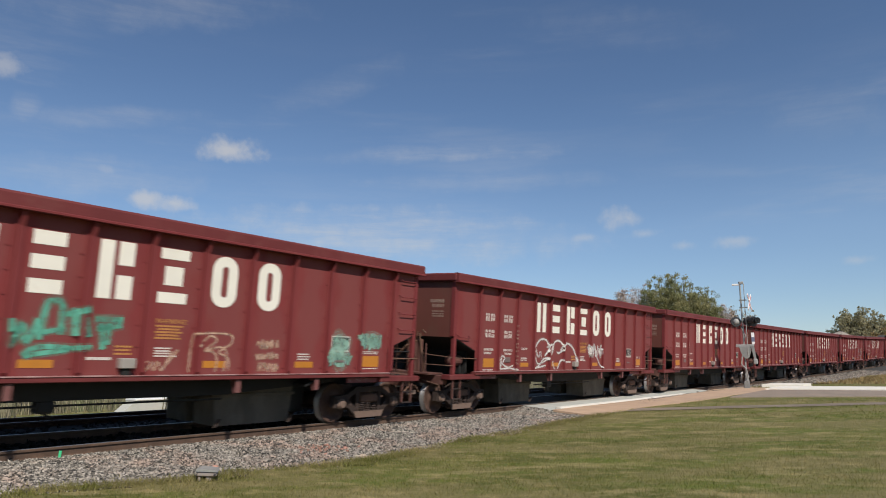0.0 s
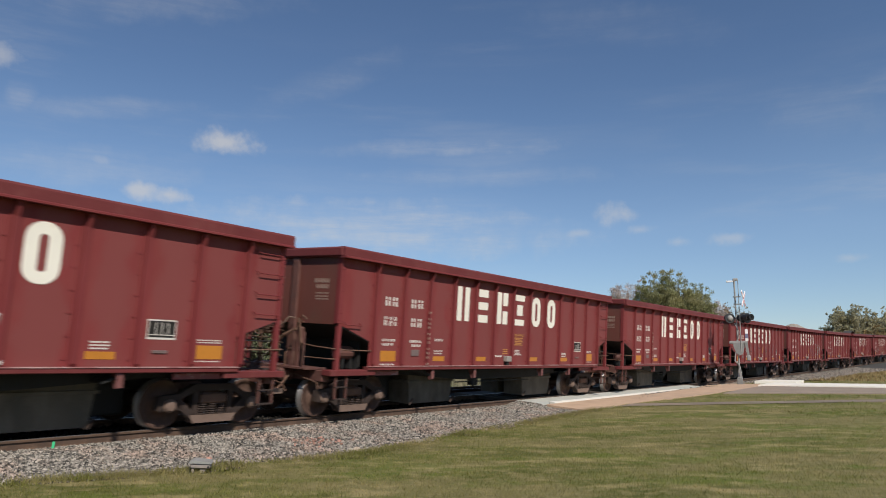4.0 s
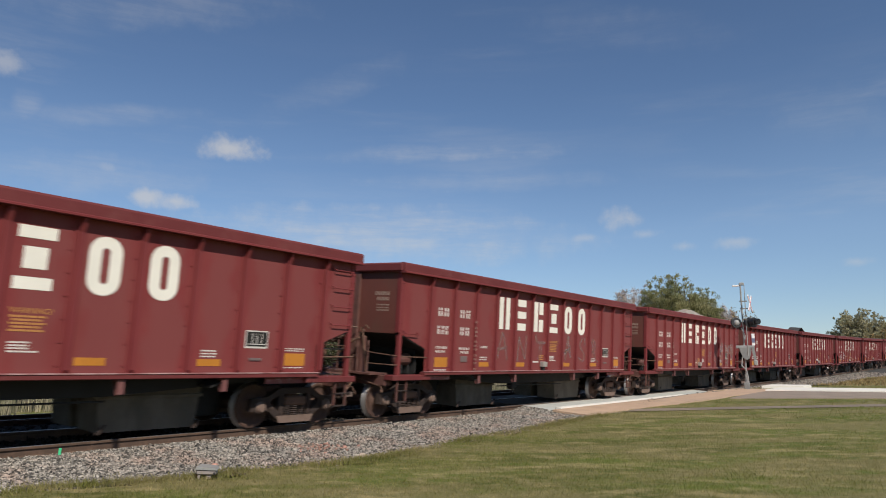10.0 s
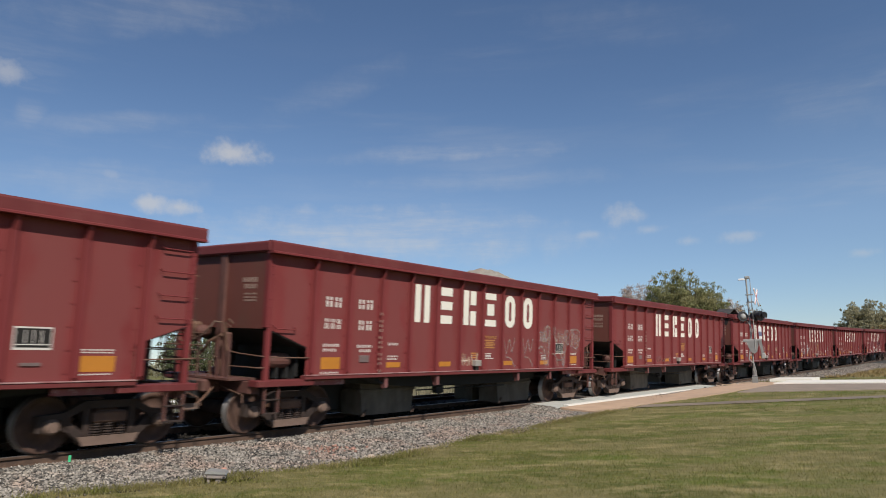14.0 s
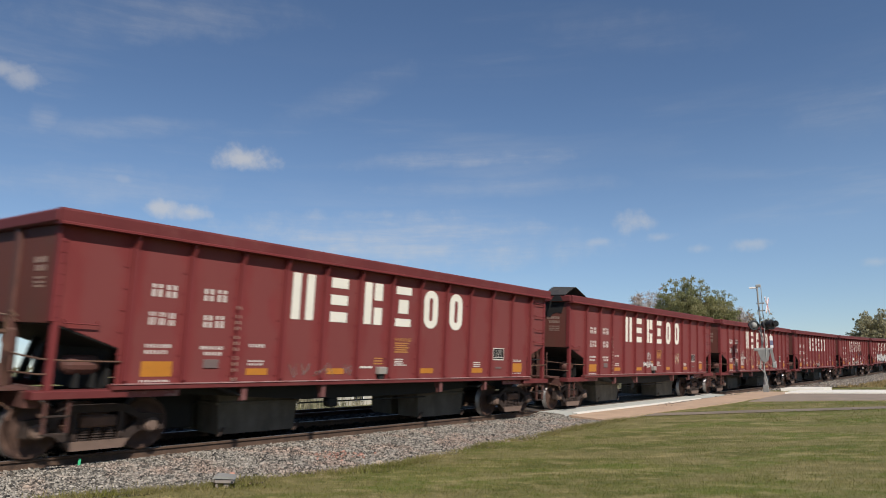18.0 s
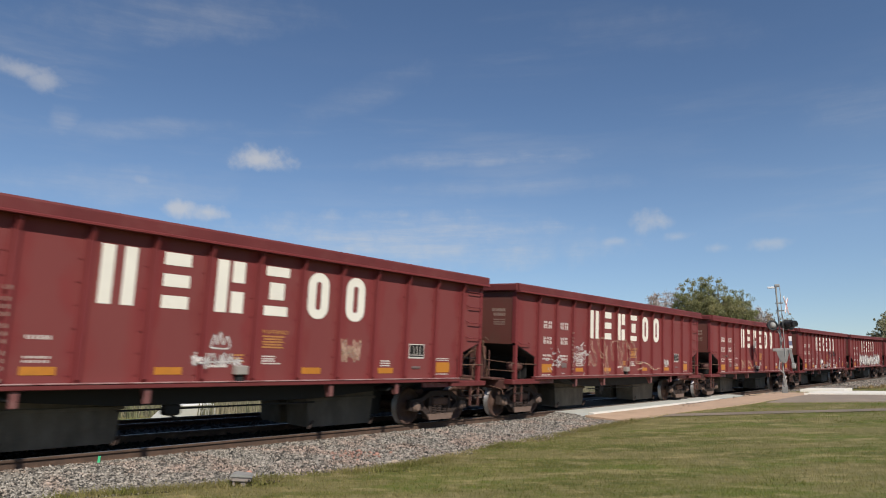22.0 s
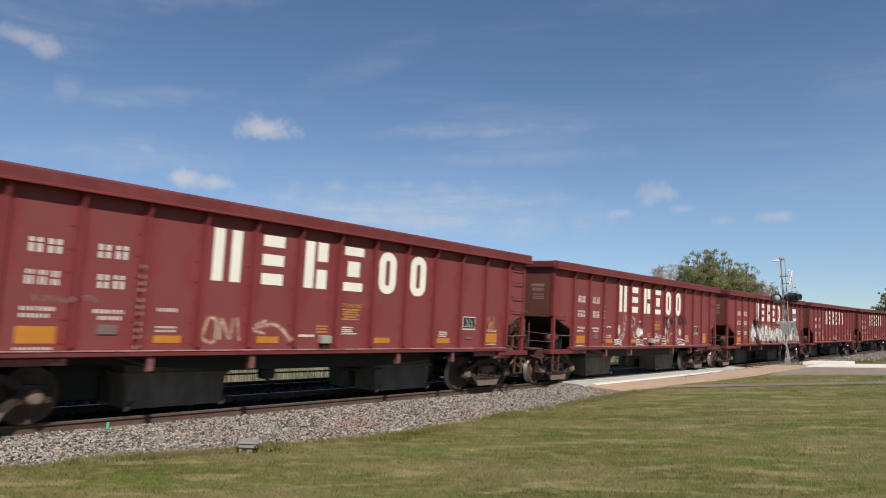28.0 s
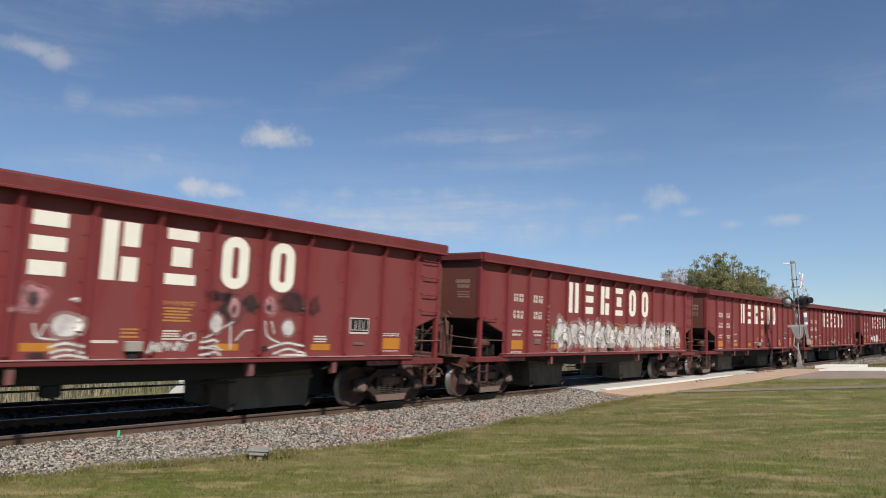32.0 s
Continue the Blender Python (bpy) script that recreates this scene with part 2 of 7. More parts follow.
def fade_between_ribs(m, first, pitch, faded):
    """Sun-bleached paint in the middle of each panel, cleaner paint along the ribs."""
    nt = m.node_tree
    N, K = nt.nodes.new, nt.links.new
    p = nt.nodes["Principled BSDF"]
    source = p.inputs["Base Color"].links[0].from_socket

    def calc(op, a, b):
        n = N("ShaderNodeMath")
        n.operation = op
        for i, v in enumerate((a, b)):
            if isinstance(v, (int, float)):
                n.inputs[i].default_value = v
            else:
                K(v, n.inputs[i])
        return n.outputs[0]

    co, xyz, n, r, mx = N("ShaderNodeTexCoord"), N("ShaderNodeSeparateXYZ"), N("ShaderNodeTexNoise"), N("ShaderNodeMapRange"), N("ShaderNodeMix")
    K(co.outputs["Object"], xyz.inputs[0])
    n.inputs["Scale"].default_value, n.inputs["Detail"].default_value = 1.1, 7
    K(co.outputs["Object"], n.inputs["Vector"])
    d = calc("PINGPONG", calc("SUBTRACT", xyz.outputs["X"], first), pitch / 2)
    d = calc("ADD", d, calc("MULTIPLY", calc("SUBTRACT", n.outputs["Fac"], 0.5), 0.9))
    r.inputs[1].default_value, r.inputs[2].default_value, r.inputs[4].default_value = 0.10, 0.30, 0.75
    r.interpolation_type = "SMOOTHSTEP"
    K(d, r.inputs[0])
    mx.data_type = "RGBA"
    K(r.outputs[0], mx.inputs["Factor"])
    K(source, mx.inputs["A"])
    mx.inputs["B"].default_value = (*faded, 1)
    K(mx.outputs["Result"], p.inputs["Base Color"])


fade_between_ribs(RED_SIDE, 1.22, 1.0235, (0.180, 0.051, 0.048))
RED_END = material("oxide_red_end_paint", (0.120, 0.034, 0.024), 0.75, vary=0.2, scale=1.2, grain=40, bump=0.1, stain=(0.09, 0.048, 0.032), stain_scale=1.4, streak=0.85)
SILL = material("worn_sill_paint", (0.20, 0.045, 0.046), 0.55, vary=0.2, scale=2.0, grain=50, bump=0.1, stain=(0.36, 0.27, 0.25), stain_scale=7.0, stain_range=(0.56, 0.66))
WORN = material("worn_pale_edge", (0.34, 0.21, 0.195), 0.6, vary=0.2, scale=3, grain=50, bump=0.1, stain=(0.19, 0.05, 0.048), stain_scale=2.5, stain_range=(0.45, 0.58))
WORN_RED = material("dull_worn_red_paint", (0.15, 0.055, 0.05), 0.7, vary=0.25, scale=3, grain=50, bump=0.1, stain=(0.22, 0.12, 0.105), stain_scale=5)
RUST = material("brown_rust", (0.12, 0.062, 0.04), 0.85, vary=0.4, scale=5, grain=70, bump=0.4, stain=(0.2, 0.11, 0.07), stain_scale=4)
DUSTY = material("dust_coated_steel", (0.16, 0.105, 0.08), 0.9, vary=0.3, scale=6, grain=60, bump=0.3, stain=(0.10, 0.07, 0.055), stain_scale=6)
CAST = material("dusty_cast_steel", (0.032, 0.019, 0.0145), 0.85, vary=0.4, scale=6, grain=60, bump=0.35, stain=(0.08, 0.048, 0.035), stain_scale=5, stain_range=(0.54, 0.7))
# Black gear and hoses; on hopper floors and undersides the black stands for shade.
GEAR_AND_SHADE = material("black_gear_and_shade", (0.010, 0.009, 0.0085), 0.8, vary=0.4, scale=4, grain=40, bump=0.3)
CHUTE = material("dark_hopper_steel", (0.095, 0.08, 0.063), 0.85, vary=0.35, scale=1.6, grain=30, bump=0.25, stain=(0.17, 0.145, 0.115), stain_scale=2.4, streak=0.6, stain_range=(0.47, 0.72), spec=0.25)
WHEEL = material("wheel_steel", (0.078, 0.044, 0.033), 0.8, vary=0.35, scale=5, grain=60, bump=0.2, stain=(0.125, 0.074, 0.054), stain_scale=4, spec=0.3)
TREAD = material("polished_steel", (0.30, 0.28, 0.27), 0.45, 0.8, vary=0.2, bump=0.05)
WHITE = material("white_stencil_paint", (0.72, 0.68, 0.59), 0.6, vary=0.07, scale=3, grain=60, bump=0.04, stain=(0.62, 0.55, 0.46), stain_scale=6, stain_range=(0.6, 0.75))
SMALL_WHITE = material("small_white_marks", (0.58, 0.53, 0.48), 0.6, vary=0.1, bump=0.04)
FADED_WHITE = material("faded_stencil_paint", (0.27, 0.19, 0.15), 0.6, vary=0.2, scale=12, grain=50, bump=0.04, stain=(0.2, 0.07, 0.06), stain_scale=18, stain_range=(0.5, 0.6))
ORANGE = material("orange_reflector", (0.43, 0.165, 0.018), 0.5, vary=0.12, bump=0.03, stain=(0.35, 0.14, 0.02), stain_scale=7)
ORANGE_INK = material("orange_ink", (0.42, 0.19, 0.05), 0.6, vary=0.15, bump=0.02)
PLATE = material("grey_metal_plate", (0.26, 0.22, 0.20), 0.5, vary=0.15, bump=0.05)
DULL_PLATE = material("dull_brown_plate", (0.15, 0.105, 0.098), 0.6, vary=0.25, scale=6, bump=0.08)
LIGHT_BOX = material("pale_plastic_box", (0.29, 0.26, 0.23), 0.5, vary=0.15, bump=0.05)
DARK_LABEL = material("dark_label", (0.022, 0.02, 0.018), 0.7, vary=0.2, bump=0.02, spec=0.2)
RAIL = material("rusty_rail", (0.085, 0.05, 0.033), 0.85, vary=0.4, scale=4, grain=60, bump=0.2, stain=(0.155, 0.092, 0.058), stain_scale=5)
TIE = material("creosoted_timber", (0.06, 0.045, 0.035), 0.9, vary=0.35, scale=6, grain=50, bump=0.4)
STONE = material("ballast_stone", (0.215, 0.192, 0.163), 0.9, vary=0.3, scale=9, grain=70, bump=0.3, per_island=0.92, stain=(0.25, 0.178, 0.14), stain_scale=1.3, stain_range=(0.47, 0.62))
# Near-black stone and bed: the shade under the train, put into the colour.
DARK_STONE = material("shade_dark_stone", (0.026, 0.023, 0.02), 0.9, vary=0.3, scale=9, grain=70, bump=0.3, per_island=0.6, spec=0.1)
DARK_BED = material("shade_dark_bed", (0.022, 0.02, 0.018), 0.95, vary=0.4, scale=12, grain=60, bump=0.7, spec=0.1)
# Darker than the loose stones on it, painting the shade in their gaps.
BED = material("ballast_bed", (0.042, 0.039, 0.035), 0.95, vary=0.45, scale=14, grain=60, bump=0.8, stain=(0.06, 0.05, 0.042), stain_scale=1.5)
CONCRETE = material("pale_concrete", (0.44, 0.435, 0.39), 0.85, vary=0.12, scale=2, grain=60, bump=0.15, stain=(0.4, 0.37, 0.33), stain_scale=1.5)
DIRT = material("tan_gravel", (0.45, 0.31, 0.21), 0.95, vary=0.18, scale=2, grain=70, bump=0.4, stain=(0.36, 0.26, 0.19), stain_scale=0.8)
ASPHALT = material("worn_asphalt", (0.25, 0.195, 0.15), 0.9, vary=0.2, scale=1.5, grain=90, bump=0.3, stain=(0.31, 0.235, 0.18), stain_scale=0.7)
GALV = material("galvanised_steel", (0.29, 0.285, 0.27), 0.6, 0.2, vary=0.2, scale=8, bump=0.05)
BLACK = material("black_paint", (0.02, 0.02, 0.021), 0.5, vary=0.2, bump=0.05)
NEW_CONCRETE = material("new_pale_concrete", (0.72, 0.675, 0.60), 0.85, vary=0.08, scale=2, grain=60, bump=0.1)
LENS = material("dark_red_lens", (0.06, 0.012, 0.012), 0.15, vary=0.1, bump=0.0)
SIGN_WHITE = material("sign_white", (0.75, 0.73, 0.71), 0.5, vary=0.06, bump=0.0)
SIGN_RED = material("sign_red", (0.5, 0.05, 0.05), 0.5, vary=0.1, bump=0.0)
PALE_BARK = material("pale_bare_twigs", (0.30, 0.25, 0.20), 0.9, vary=0.2, scale=3, bump=0.2)
BARK = material("grey_bark", (0.10, 0.08, 0.06), 0.9, vary=0.3, scale=6, grain=30, bump=0.6)
LEAF = material("green_leaves", (0.27, 0.34, 0.13), 0.7, vary=0.35, scale=0.35, grain=3, bump=0.0, tint=(0.46, 0.40, 0.22), per_island=0.3, trans=0.55, spec=0.2)
LEAF_DARK = material("dark_green_leaves", (0.10, 0.125, 0.05), 0.6, vary=0.3, scale=0.6, grain=3, bump=0.0, tint=(0.19, 0.20, 0.10), per_island=0.5, trans=0.4)
TWIG = material("fine_grey_twigs", (0.40, 0.33, 0.29), 0.9, vary=0.25, scale=0.8, grain=3, bump=0.0, per_island=0.3, spec=0.2)
LEAF_DRY = material("turning_leaves", (0.40, 0.25, 0.105), 0.75, vary=0.3, scale=0.6, grain=3, bump=0.0, tint=(0.27, 0.215, 0.09), per_island=0.4, trans=0.25)
LEAF_FAR = material("olive_leaves", (0.45, 0.44, 0.26), 0.75, vary=0.3, scale=0.5, grain=3, bump=0.0, tint=(0.52, 0.46, 0.31), per_island=0.3, trans=0.55, spec=0.2)
REED = material("dry_reed", (0.27, 0.23, 0.15), 0.85, vary=0.3, scale=2, grain=8, bump=0.0, tint=(0.34, 0.30, 0.2), per_island=0.5, stain=(0.09, 0.115, 0.045), stain_scale=0.6, stain_range=(0.46, 0.6), trans=0.2)


def lawn_material(name, green, olive, straw, trans):
    """Mown grass: green and olive at two scales, straw-dry patches drawn out along the mower's passes."""
    m = material(name, green, 0.95, vary=0.2, scale=0.6, grain=18, bump=0.06, tint=olive, per_island=0.5 if trans else 0.0, trans=trans, spec=0.15)
    nt = m.node_tree
    N, K = nt.nodes.new, nt.links.new
    p = nt.nodes["Principled BSDF"]
    source = p.inputs["Base Color"].links[0].from_socket
    co = N("ShaderNodeTexCoord")
    out = source
    deep = tuple(0.62 * c for c in green)
    lush = (green[0] * 0.88, green[1] * 1.02, green[2] * 0.8)
    dry = tuple(0.72 * (a + b) / 2 for a, b in zip(olive, straw))
    for turn, sx, sy, scale, lo, hi, top, col in (
            (30, 0.5, 1.0, 0.45, 0.48, 0.58, 0.7, deep), (-14, 0.2, 1.0, 1.9, 0.5, 0.62, 0.6, dry), (60, 1.0, 0.8, 9.0, 0.5, 0.72, 0.5, deep),
            (40, 0.6, 1.0, 0.9, 0.49, 0.60, 0.7, lush), (-10, 0.25, 1.0, 3.0, 0.50, 0.64, 0.6, deep), (-8, 0.4, 1.0, 0.62, 0.48, 0.55, 0.8, dry),
            (35, 0.7, 1.0, 3.4, 0.52, 0.66, 0.5, straw), (15, 1.0, 1.0, 7.0, 0.54, 0.7, 0.5, straw), (0, 1.0, 1.0, 42.0, 0.52, 0.64, 0.4, deep),
            (-12, 0.45, 1.0, 1.6, 0.55, 0.62, 0.6, straw), (50, 1.0, 1.0, 30.0, 0.55, 0.66, 0.45, straw)):
        mp, n, r, mx = N("ShaderNodeMapping"), N("ShaderNodeTexNoise"), N("ShaderNodeMapRange"), N("ShaderNodeMix")
        mp.inputs["Rotation"].default_value, mp.inputs["Scale"].default_value = (0, 0, radians(turn)), (sx, sy, 0.05)
        n.inputs["Scale"].default_value, n.inputs["Detail"].default_value, n.inputs["Roughness"].default_value = scale, 7, 0.62
        r.inputs[1].default_value, r.inputs[2].default_value, r.inputs[4].default_value = lo, hi, top
        mx.data_type = "RGBA"
        K(co.outputs["Object"], mp.inputs["Vector"])
        K(mp.outputs[0], n.inputs["Vector"])
        K(n.outputs["Fac"], r.inputs[0])
        K(r.outputs[0], mx.inputs["Factor"])
        K(out, mx.inputs["A"])
        mx.inputs["B"].default_value = (*col, 1)
        out = mx.outputs["Result"]
    K(out, p.inputs["Base Color"])
    for q in nt.nodes:
        if q.bl_idname == "ShaderNodeBsdfTranslucent":
            K(out, q.inputs["Color"])
    return m


BLADE = lawn_material("mown_grass_blades", (0.215, 0.237, 0.053), (0.30, 0.285, 0.092), (0.53, 0.435, 0.22), 0.55)
LAWN = lawn_material("lawn", (0.113, 0.126, 0.030), (0.163, 0.157, 0.050), (0.31, 0.25, 0.125), 0.0)
GREY_CAST = material("grey_cast_housing", (0.20, 0.20, 0.19), 0.65, 0.1, vary=0.25, scale=5, bump=0.05)
WEED = material("trodden_earth", (0.20, 0.155, 0.115), 0.95, vary=0.3, scale=0.8, grain=12, bump=0.8, stain=(0.13, 0.12, 0.06), stain_scale=0.9)
HOUSE = material("pale_siding", (0.45, 0.42, 0.37), 0.7, vary=0.08, scale=2, bump=0.05)
ROOF = material("grey_shingle", (0.16, 0.15, 0.15), 0.9, vary=0.25, scale=4, bump=0.3)
GLASS_DARK = material("dark_window_glass", (0.03, 0.035, 0.04), 0.1, vary=0.1, bump=0.0)
MACHINE = material("orange_machine_paint", (0.6, 0.2, 0.03), 0.5, vary=0.15, scale=3, bump=0.05)
GREEN_PAINT = material("green_marker_paint", (0.05, 0.45, 0.2), 0.5, vary=0.1, bump=0.0)
PALE_STONE = material("pale_pinkish_stone", (0.46, 0.36, 0.29), 0.9, vary=0.2, scale=9, bump=0.3)
PAINT_MARK = material("orange_ground_paint", (0.34, 0.185, 0.14), 0.9, vary=0.3, scale=9, bump=0.3, per_island=0.3)
SPRAY = {
    "white": material("white_spray", (0.62, 0.58, 0.55), 0.6, vary=0.25, scale=4, bump=0.0),
    "grey": material("grey_chalk_spray", (0.30, 0.225, 0.20), 0.7, vary=0.25, scale=4, bump=0.0),
    "chalk": material("chalk_spray", (0.44, 0.36, 0.32), 0.7, vary=0.25, scale=4, bump=0.0),
    "teal": material("teal_spray", (0.10, 0.36, 0.26), 0.6, vary=0.35, scale=3, bump=0.0),
    "mint": material("pale_teal_spray", (0.27, 0.46, 0.37), 0.6, vary=0.3, scale=4, bump=0.0),
    "tan": material("tan_spray", (0.60, 0.40, 0.29), 0.6, vary=0.25, scale=4, bump=0.0),
    "pink": material("pink_spray", (0.50, 0.24, 0.25), 0.6, vary=0.25, scale=4, bump=0.0),
    "black": material("black_spray", (0.03, 0.02, 0.022), 0.6, vary=0.25, scale=4, bump=0.0),
    "green": material("green_spray", (0.20, 0.32, 0.17), 0.6, vary=0.3, scale=4, bump=0.0),
    "orange": material("orange_spray", (0.45, 0.19, 0.10), 0.6, vary=0.3, scale=4, bump=0.0),
}


def mottle(m, solid, scale, floor=0.3):
    """Thin sprayed paint: the surface beneath shows through in specks."""
    nt = m.node_tree
    n, r = nt.nodes.new("ShaderNodeTexNoise"), nt.nodes.new("ShaderNodeMapRange")
    n.inputs["Scale"].default_value, n.inputs["Detail"].default_value = scale, 8
    nt.links.new(nt.nodes.new("ShaderNodeTexCoord").outputs["Object"], n.inputs["Vector"])
    r.inputs[1].default_value, r.inputs[2].default_value, r.inputs[3].default_value, r.inputs[4].default_value = 0.3, 0.62, floor * solid, solid
    nt.links.new(n.outputs["Fac"], r.inputs[0])
    nt.links.new(r.outputs[0], nt.nodes["Principled BSDF"].inputs["Alpha"])


OVERSPRAY = {}
for spray_name, spray_solid in (("white", 0.9), ("grey", 0.36), ("chalk", 0.42), ("teal", 0.9), ("mint", 0.75), ("tan", 0.7), ("pink", 0.8), ("black", 0.8), ("green", 0.8), ("orange", 0.8)):
    OVERSPRAY[spray_name] = SPRAY[spray_name].copy()
    mottle(SPRAY[spray_name], spray_solid, 3 if spray_name == "black" else 7, 0.65 if spray_name == "white" else 0.3)
    mottle(OVERSPRAY[spray_name], spray_solid * 0.3, 14)


# ---------------------------------------------------------------- mesh kit
class Shape:
    """Collects rounded boxes, prisms, tubes and lathed rings into one mesh. Places are x, u, z with u towards the camera."""

    def __init__(self, flip=True):
        self.v, self.f, self.w, self.k = [], [], [], (-1 if flip else 1)

    def add(self, verts, faces):
        n = len(self.v)
        self.v += [(x, self.k * u, z) for x, u, z in verts]
        self.f += [tuple(n + i for i in f) for f in faces]
        return self

    def box(self, x0, x1, u0, u1, z0, z1, c=0.0):
        """A box; c chamfers its twelve edges."""
        x0, x1 = sorted((x0, x1))
        u0, u1 = sorted((u0, u1))
        if not c:
            v = [(x, u, z) for x in (x0, x1) for u in (u0, u1) for z in (z0, z1)]
            return self.add(v, [(0, 1, 3, 2), (4, 6, 7, 5), (0, 4, 5, 1), (2, 3, 7, 6), (0, 2, 6, 4), (1, 5, 7, 3)])
        bm = bmesh.new()
        bmesh.ops.create_cube(bm, size=1.0)
        for q in bm.verts:
            q.co = ((x0 + x1) / 2 + q.co.x * (x1 - x0), (u0 + u1) / 2 + q.co.y * (u1 - u0), (z0 + z1) / 2 + q.co.z * (z1 - z0))
        bmesh.ops.bevel(bm, geom=bm.edges[:], offset=c, segments=1, affect="EDGES", profile=0.5)
        bm.verts.index_update()
        self.add([tuple(q.co) for q in bm.verts], [tuple(q.index for q in f.verts) for f in bm.faces])
        bm.free()
        return self

    def prism(self, outline, u0, u1):
        """An outline in x, z carried through from u0 to u1."""
        n = len(outline)
        v = [(x, u0, z) for x, z in outline] + [(x, u1, z) for x, z in outline]
        f = [tuple(range(n)), tuple(range(2 * n - 1, n - 1, -1))] + [(i, n + i, n + (i + 1) % n, (i + 1) % n) for i in range(n)]
        return self.add(v, f)

    def prism_x(self, outline, x0, x1):
        """An outline in u, z carried through from x0 to x1."""
        n = len(outline)
        v = [(x0, u, z) for u, z in outline] + [(x1, u, z) for u, z in outline]
        f = [tuple(range(n)), tuple(range(2 * n - 1, n - 1, -1))] + [(i, n + i, n + (i + 1) % n, (i + 1) % n) for i in range(n)]
        return self.add(v, f)

    def tube(self, points, r, n=6, r2=None):
        """A bar through the points; r2: its radius at the far end."""
        pts = [Vector(q) for q in points]
        rings = []
        for i, q in enumerate(pts):
            d = (pts[min(i + 1, len(pts) - 1)] - pts[max(i - 1, 0)]).normalized()
            a = d.cross(Vector((0, 0, 1)) if abs(d.z) < 0.9 else Vector((1, 0, 0))).normalized()
            b = d.cross(a)
            rad = r if r2 is None else r + (r2 - r) * i / (len(pts) - 1)
            rings.append([tuple(q + rad * (math.cos(k * math.tau / n) * a + math.sin(k * math.tau / n) * b)) for k in range(n)])
        v = [q for ring in rings for q in ring]
        f = [(i * n + k, i * n + (k + 1) % n, (i + 1) * n + (k + 1) % n, (i + 1) * n + k) for i in range(len(rings) - 1) for k in range(n)]
        f += [tuple(range(n - 1, -1, -1)), tuple((len(rings) - 1) * n + k for k in range(n))]
        return self.add(v, f)

    def lathe(self, profile, centre, n=28):
        """A profile of (u, radius) turned about the cross axis through centre (x, z)."""
        cx, cz = centre
        v = [(cx + r * math.cos(k * math.tau / n), u, cz + r * math.sin(k * math.tau / n)) for u, r in profile for k in range(n)]
        m = len(profile)
        f = [(i * n + k, i * n + (k + 1) % n, (i + 1) * n + (k + 1) % n, (i + 1) * n + k) for i in range(m - 1) for k in range(n)]
        f += [tuple(range(n)), tuple((m - 1) * n + k for k in range(n - 1, -1, -1))]
        return self.add(v, f)

    def mesh(self, name, mats, fix=True):
        me = bpy.data.meshes.new(name)
        me.from_pydata(self.v, [], self.f)
        for m in mats if isinstance(mats, (list, tuple)) else [mats]:
            me.materials.append(m)
        if fix and len(self.f) < 20000:
            bm = bmesh.new()
            bm.from_mesh(me)
            bmesh.ops.recalc_face_normals(bm, faces=bm.faces[:])
            bm.to_mesh(me)
            bm.free()
        me.update()
        return me


def part(name, shape, mat, parent=None, label="", place=None):
    """One mesh object, under a thing or a part."""
    data = shape if isinstance(shape, bpy.types.Mesh) else shape.mesh(name, mat)
    ob = new(name, data)
    if parent is not None:
        ob.parent = parent
    if place is not None:
        ob.matrix_basis = place
    if label:
        tagged(ob, label)
    return ob


# ---------------------------------------------------------------- ground and line
def sheet(name, rows, mat, label, kind="structure", thick=0.0, category=""):
    """A surface through rows of places, with a folded-down rim of the given thickness."""
    n, m = len(rows), len(rows[0])
    v = [tuple(q) for r in rows for q in r]
    f = [(i * m + j, (i + 1) * m + j, (i + 1) * m + j + 1, i * m + j + 1) for i in range(n - 1) for j in range(m - 1)]
    if thick:
        ring = [j for j in range(m)] + [i * m + m - 1 for i in range(1, n)] + [(n - 1) * m + j for j in range(m - 2, -1, -1)] + [i * m for i in range(n - 2, 0, -1)]
        base = len(v)
        v += [(v[i][0], v[i][1], v[i][2] - thick) for i in ring]
        c = len(ring)
        f += [(ring[i], ring[(i + 1) % c], base + (i + 1) % c, base + i) for i in range(c)]
    me = bpy.data.meshes.new(name)
    me.from_pydata(v, [], f)
    me.materials.append(mat)
    bm = bmesh.new()
    bm.from_mesh(me)
    bmesh.ops.recalc_face_normals(bm, faces=bm.faces[:])
    bm.to_mesh(me)
    bm.free()
    if sum(q.normal.z for q in me.polygons) < 0:
        me.flip_normals()
    return tagged(new(name, me), label, category, kind=kind)


def toe(s):
    """How far the near foot of the ballast lies from the track centre."""
    knots = [(-80, 2.6), (0, 2.1), (4.4, 2.2), (6.5, 3.0), (9.3, 3.6), (14, 3.2), (20, 3.25), (30, 2.9), (46, 3.0), (53, 5.0), (120, 7.0), (300, 8)]
    for (a, p), (b, q) in zip(knots, knots[1:]):
        if s <= b:
            return p + (q - p) * smooth(a, b, s) + 0.12 * noise.noise((s * 1.3, 4.0, 0))
    return 8.0


def bed_height(s, u):
    """Top of the ballast at chainage s and offset u."""
    e = rise(s) - math.tan(CANT) * min(max(u, -1.6), 1.6)
    top = e - 0.15
    if u > 1.45:
        k = min(1.0, (u - 1.45) / (toe(s) - 1.45))
        top = top + (lawn_level(s) - 0.03 - top) * k ** 0.9
    if u < -5.6:
        top -= (-5.6 - u) * 0.4
    return top


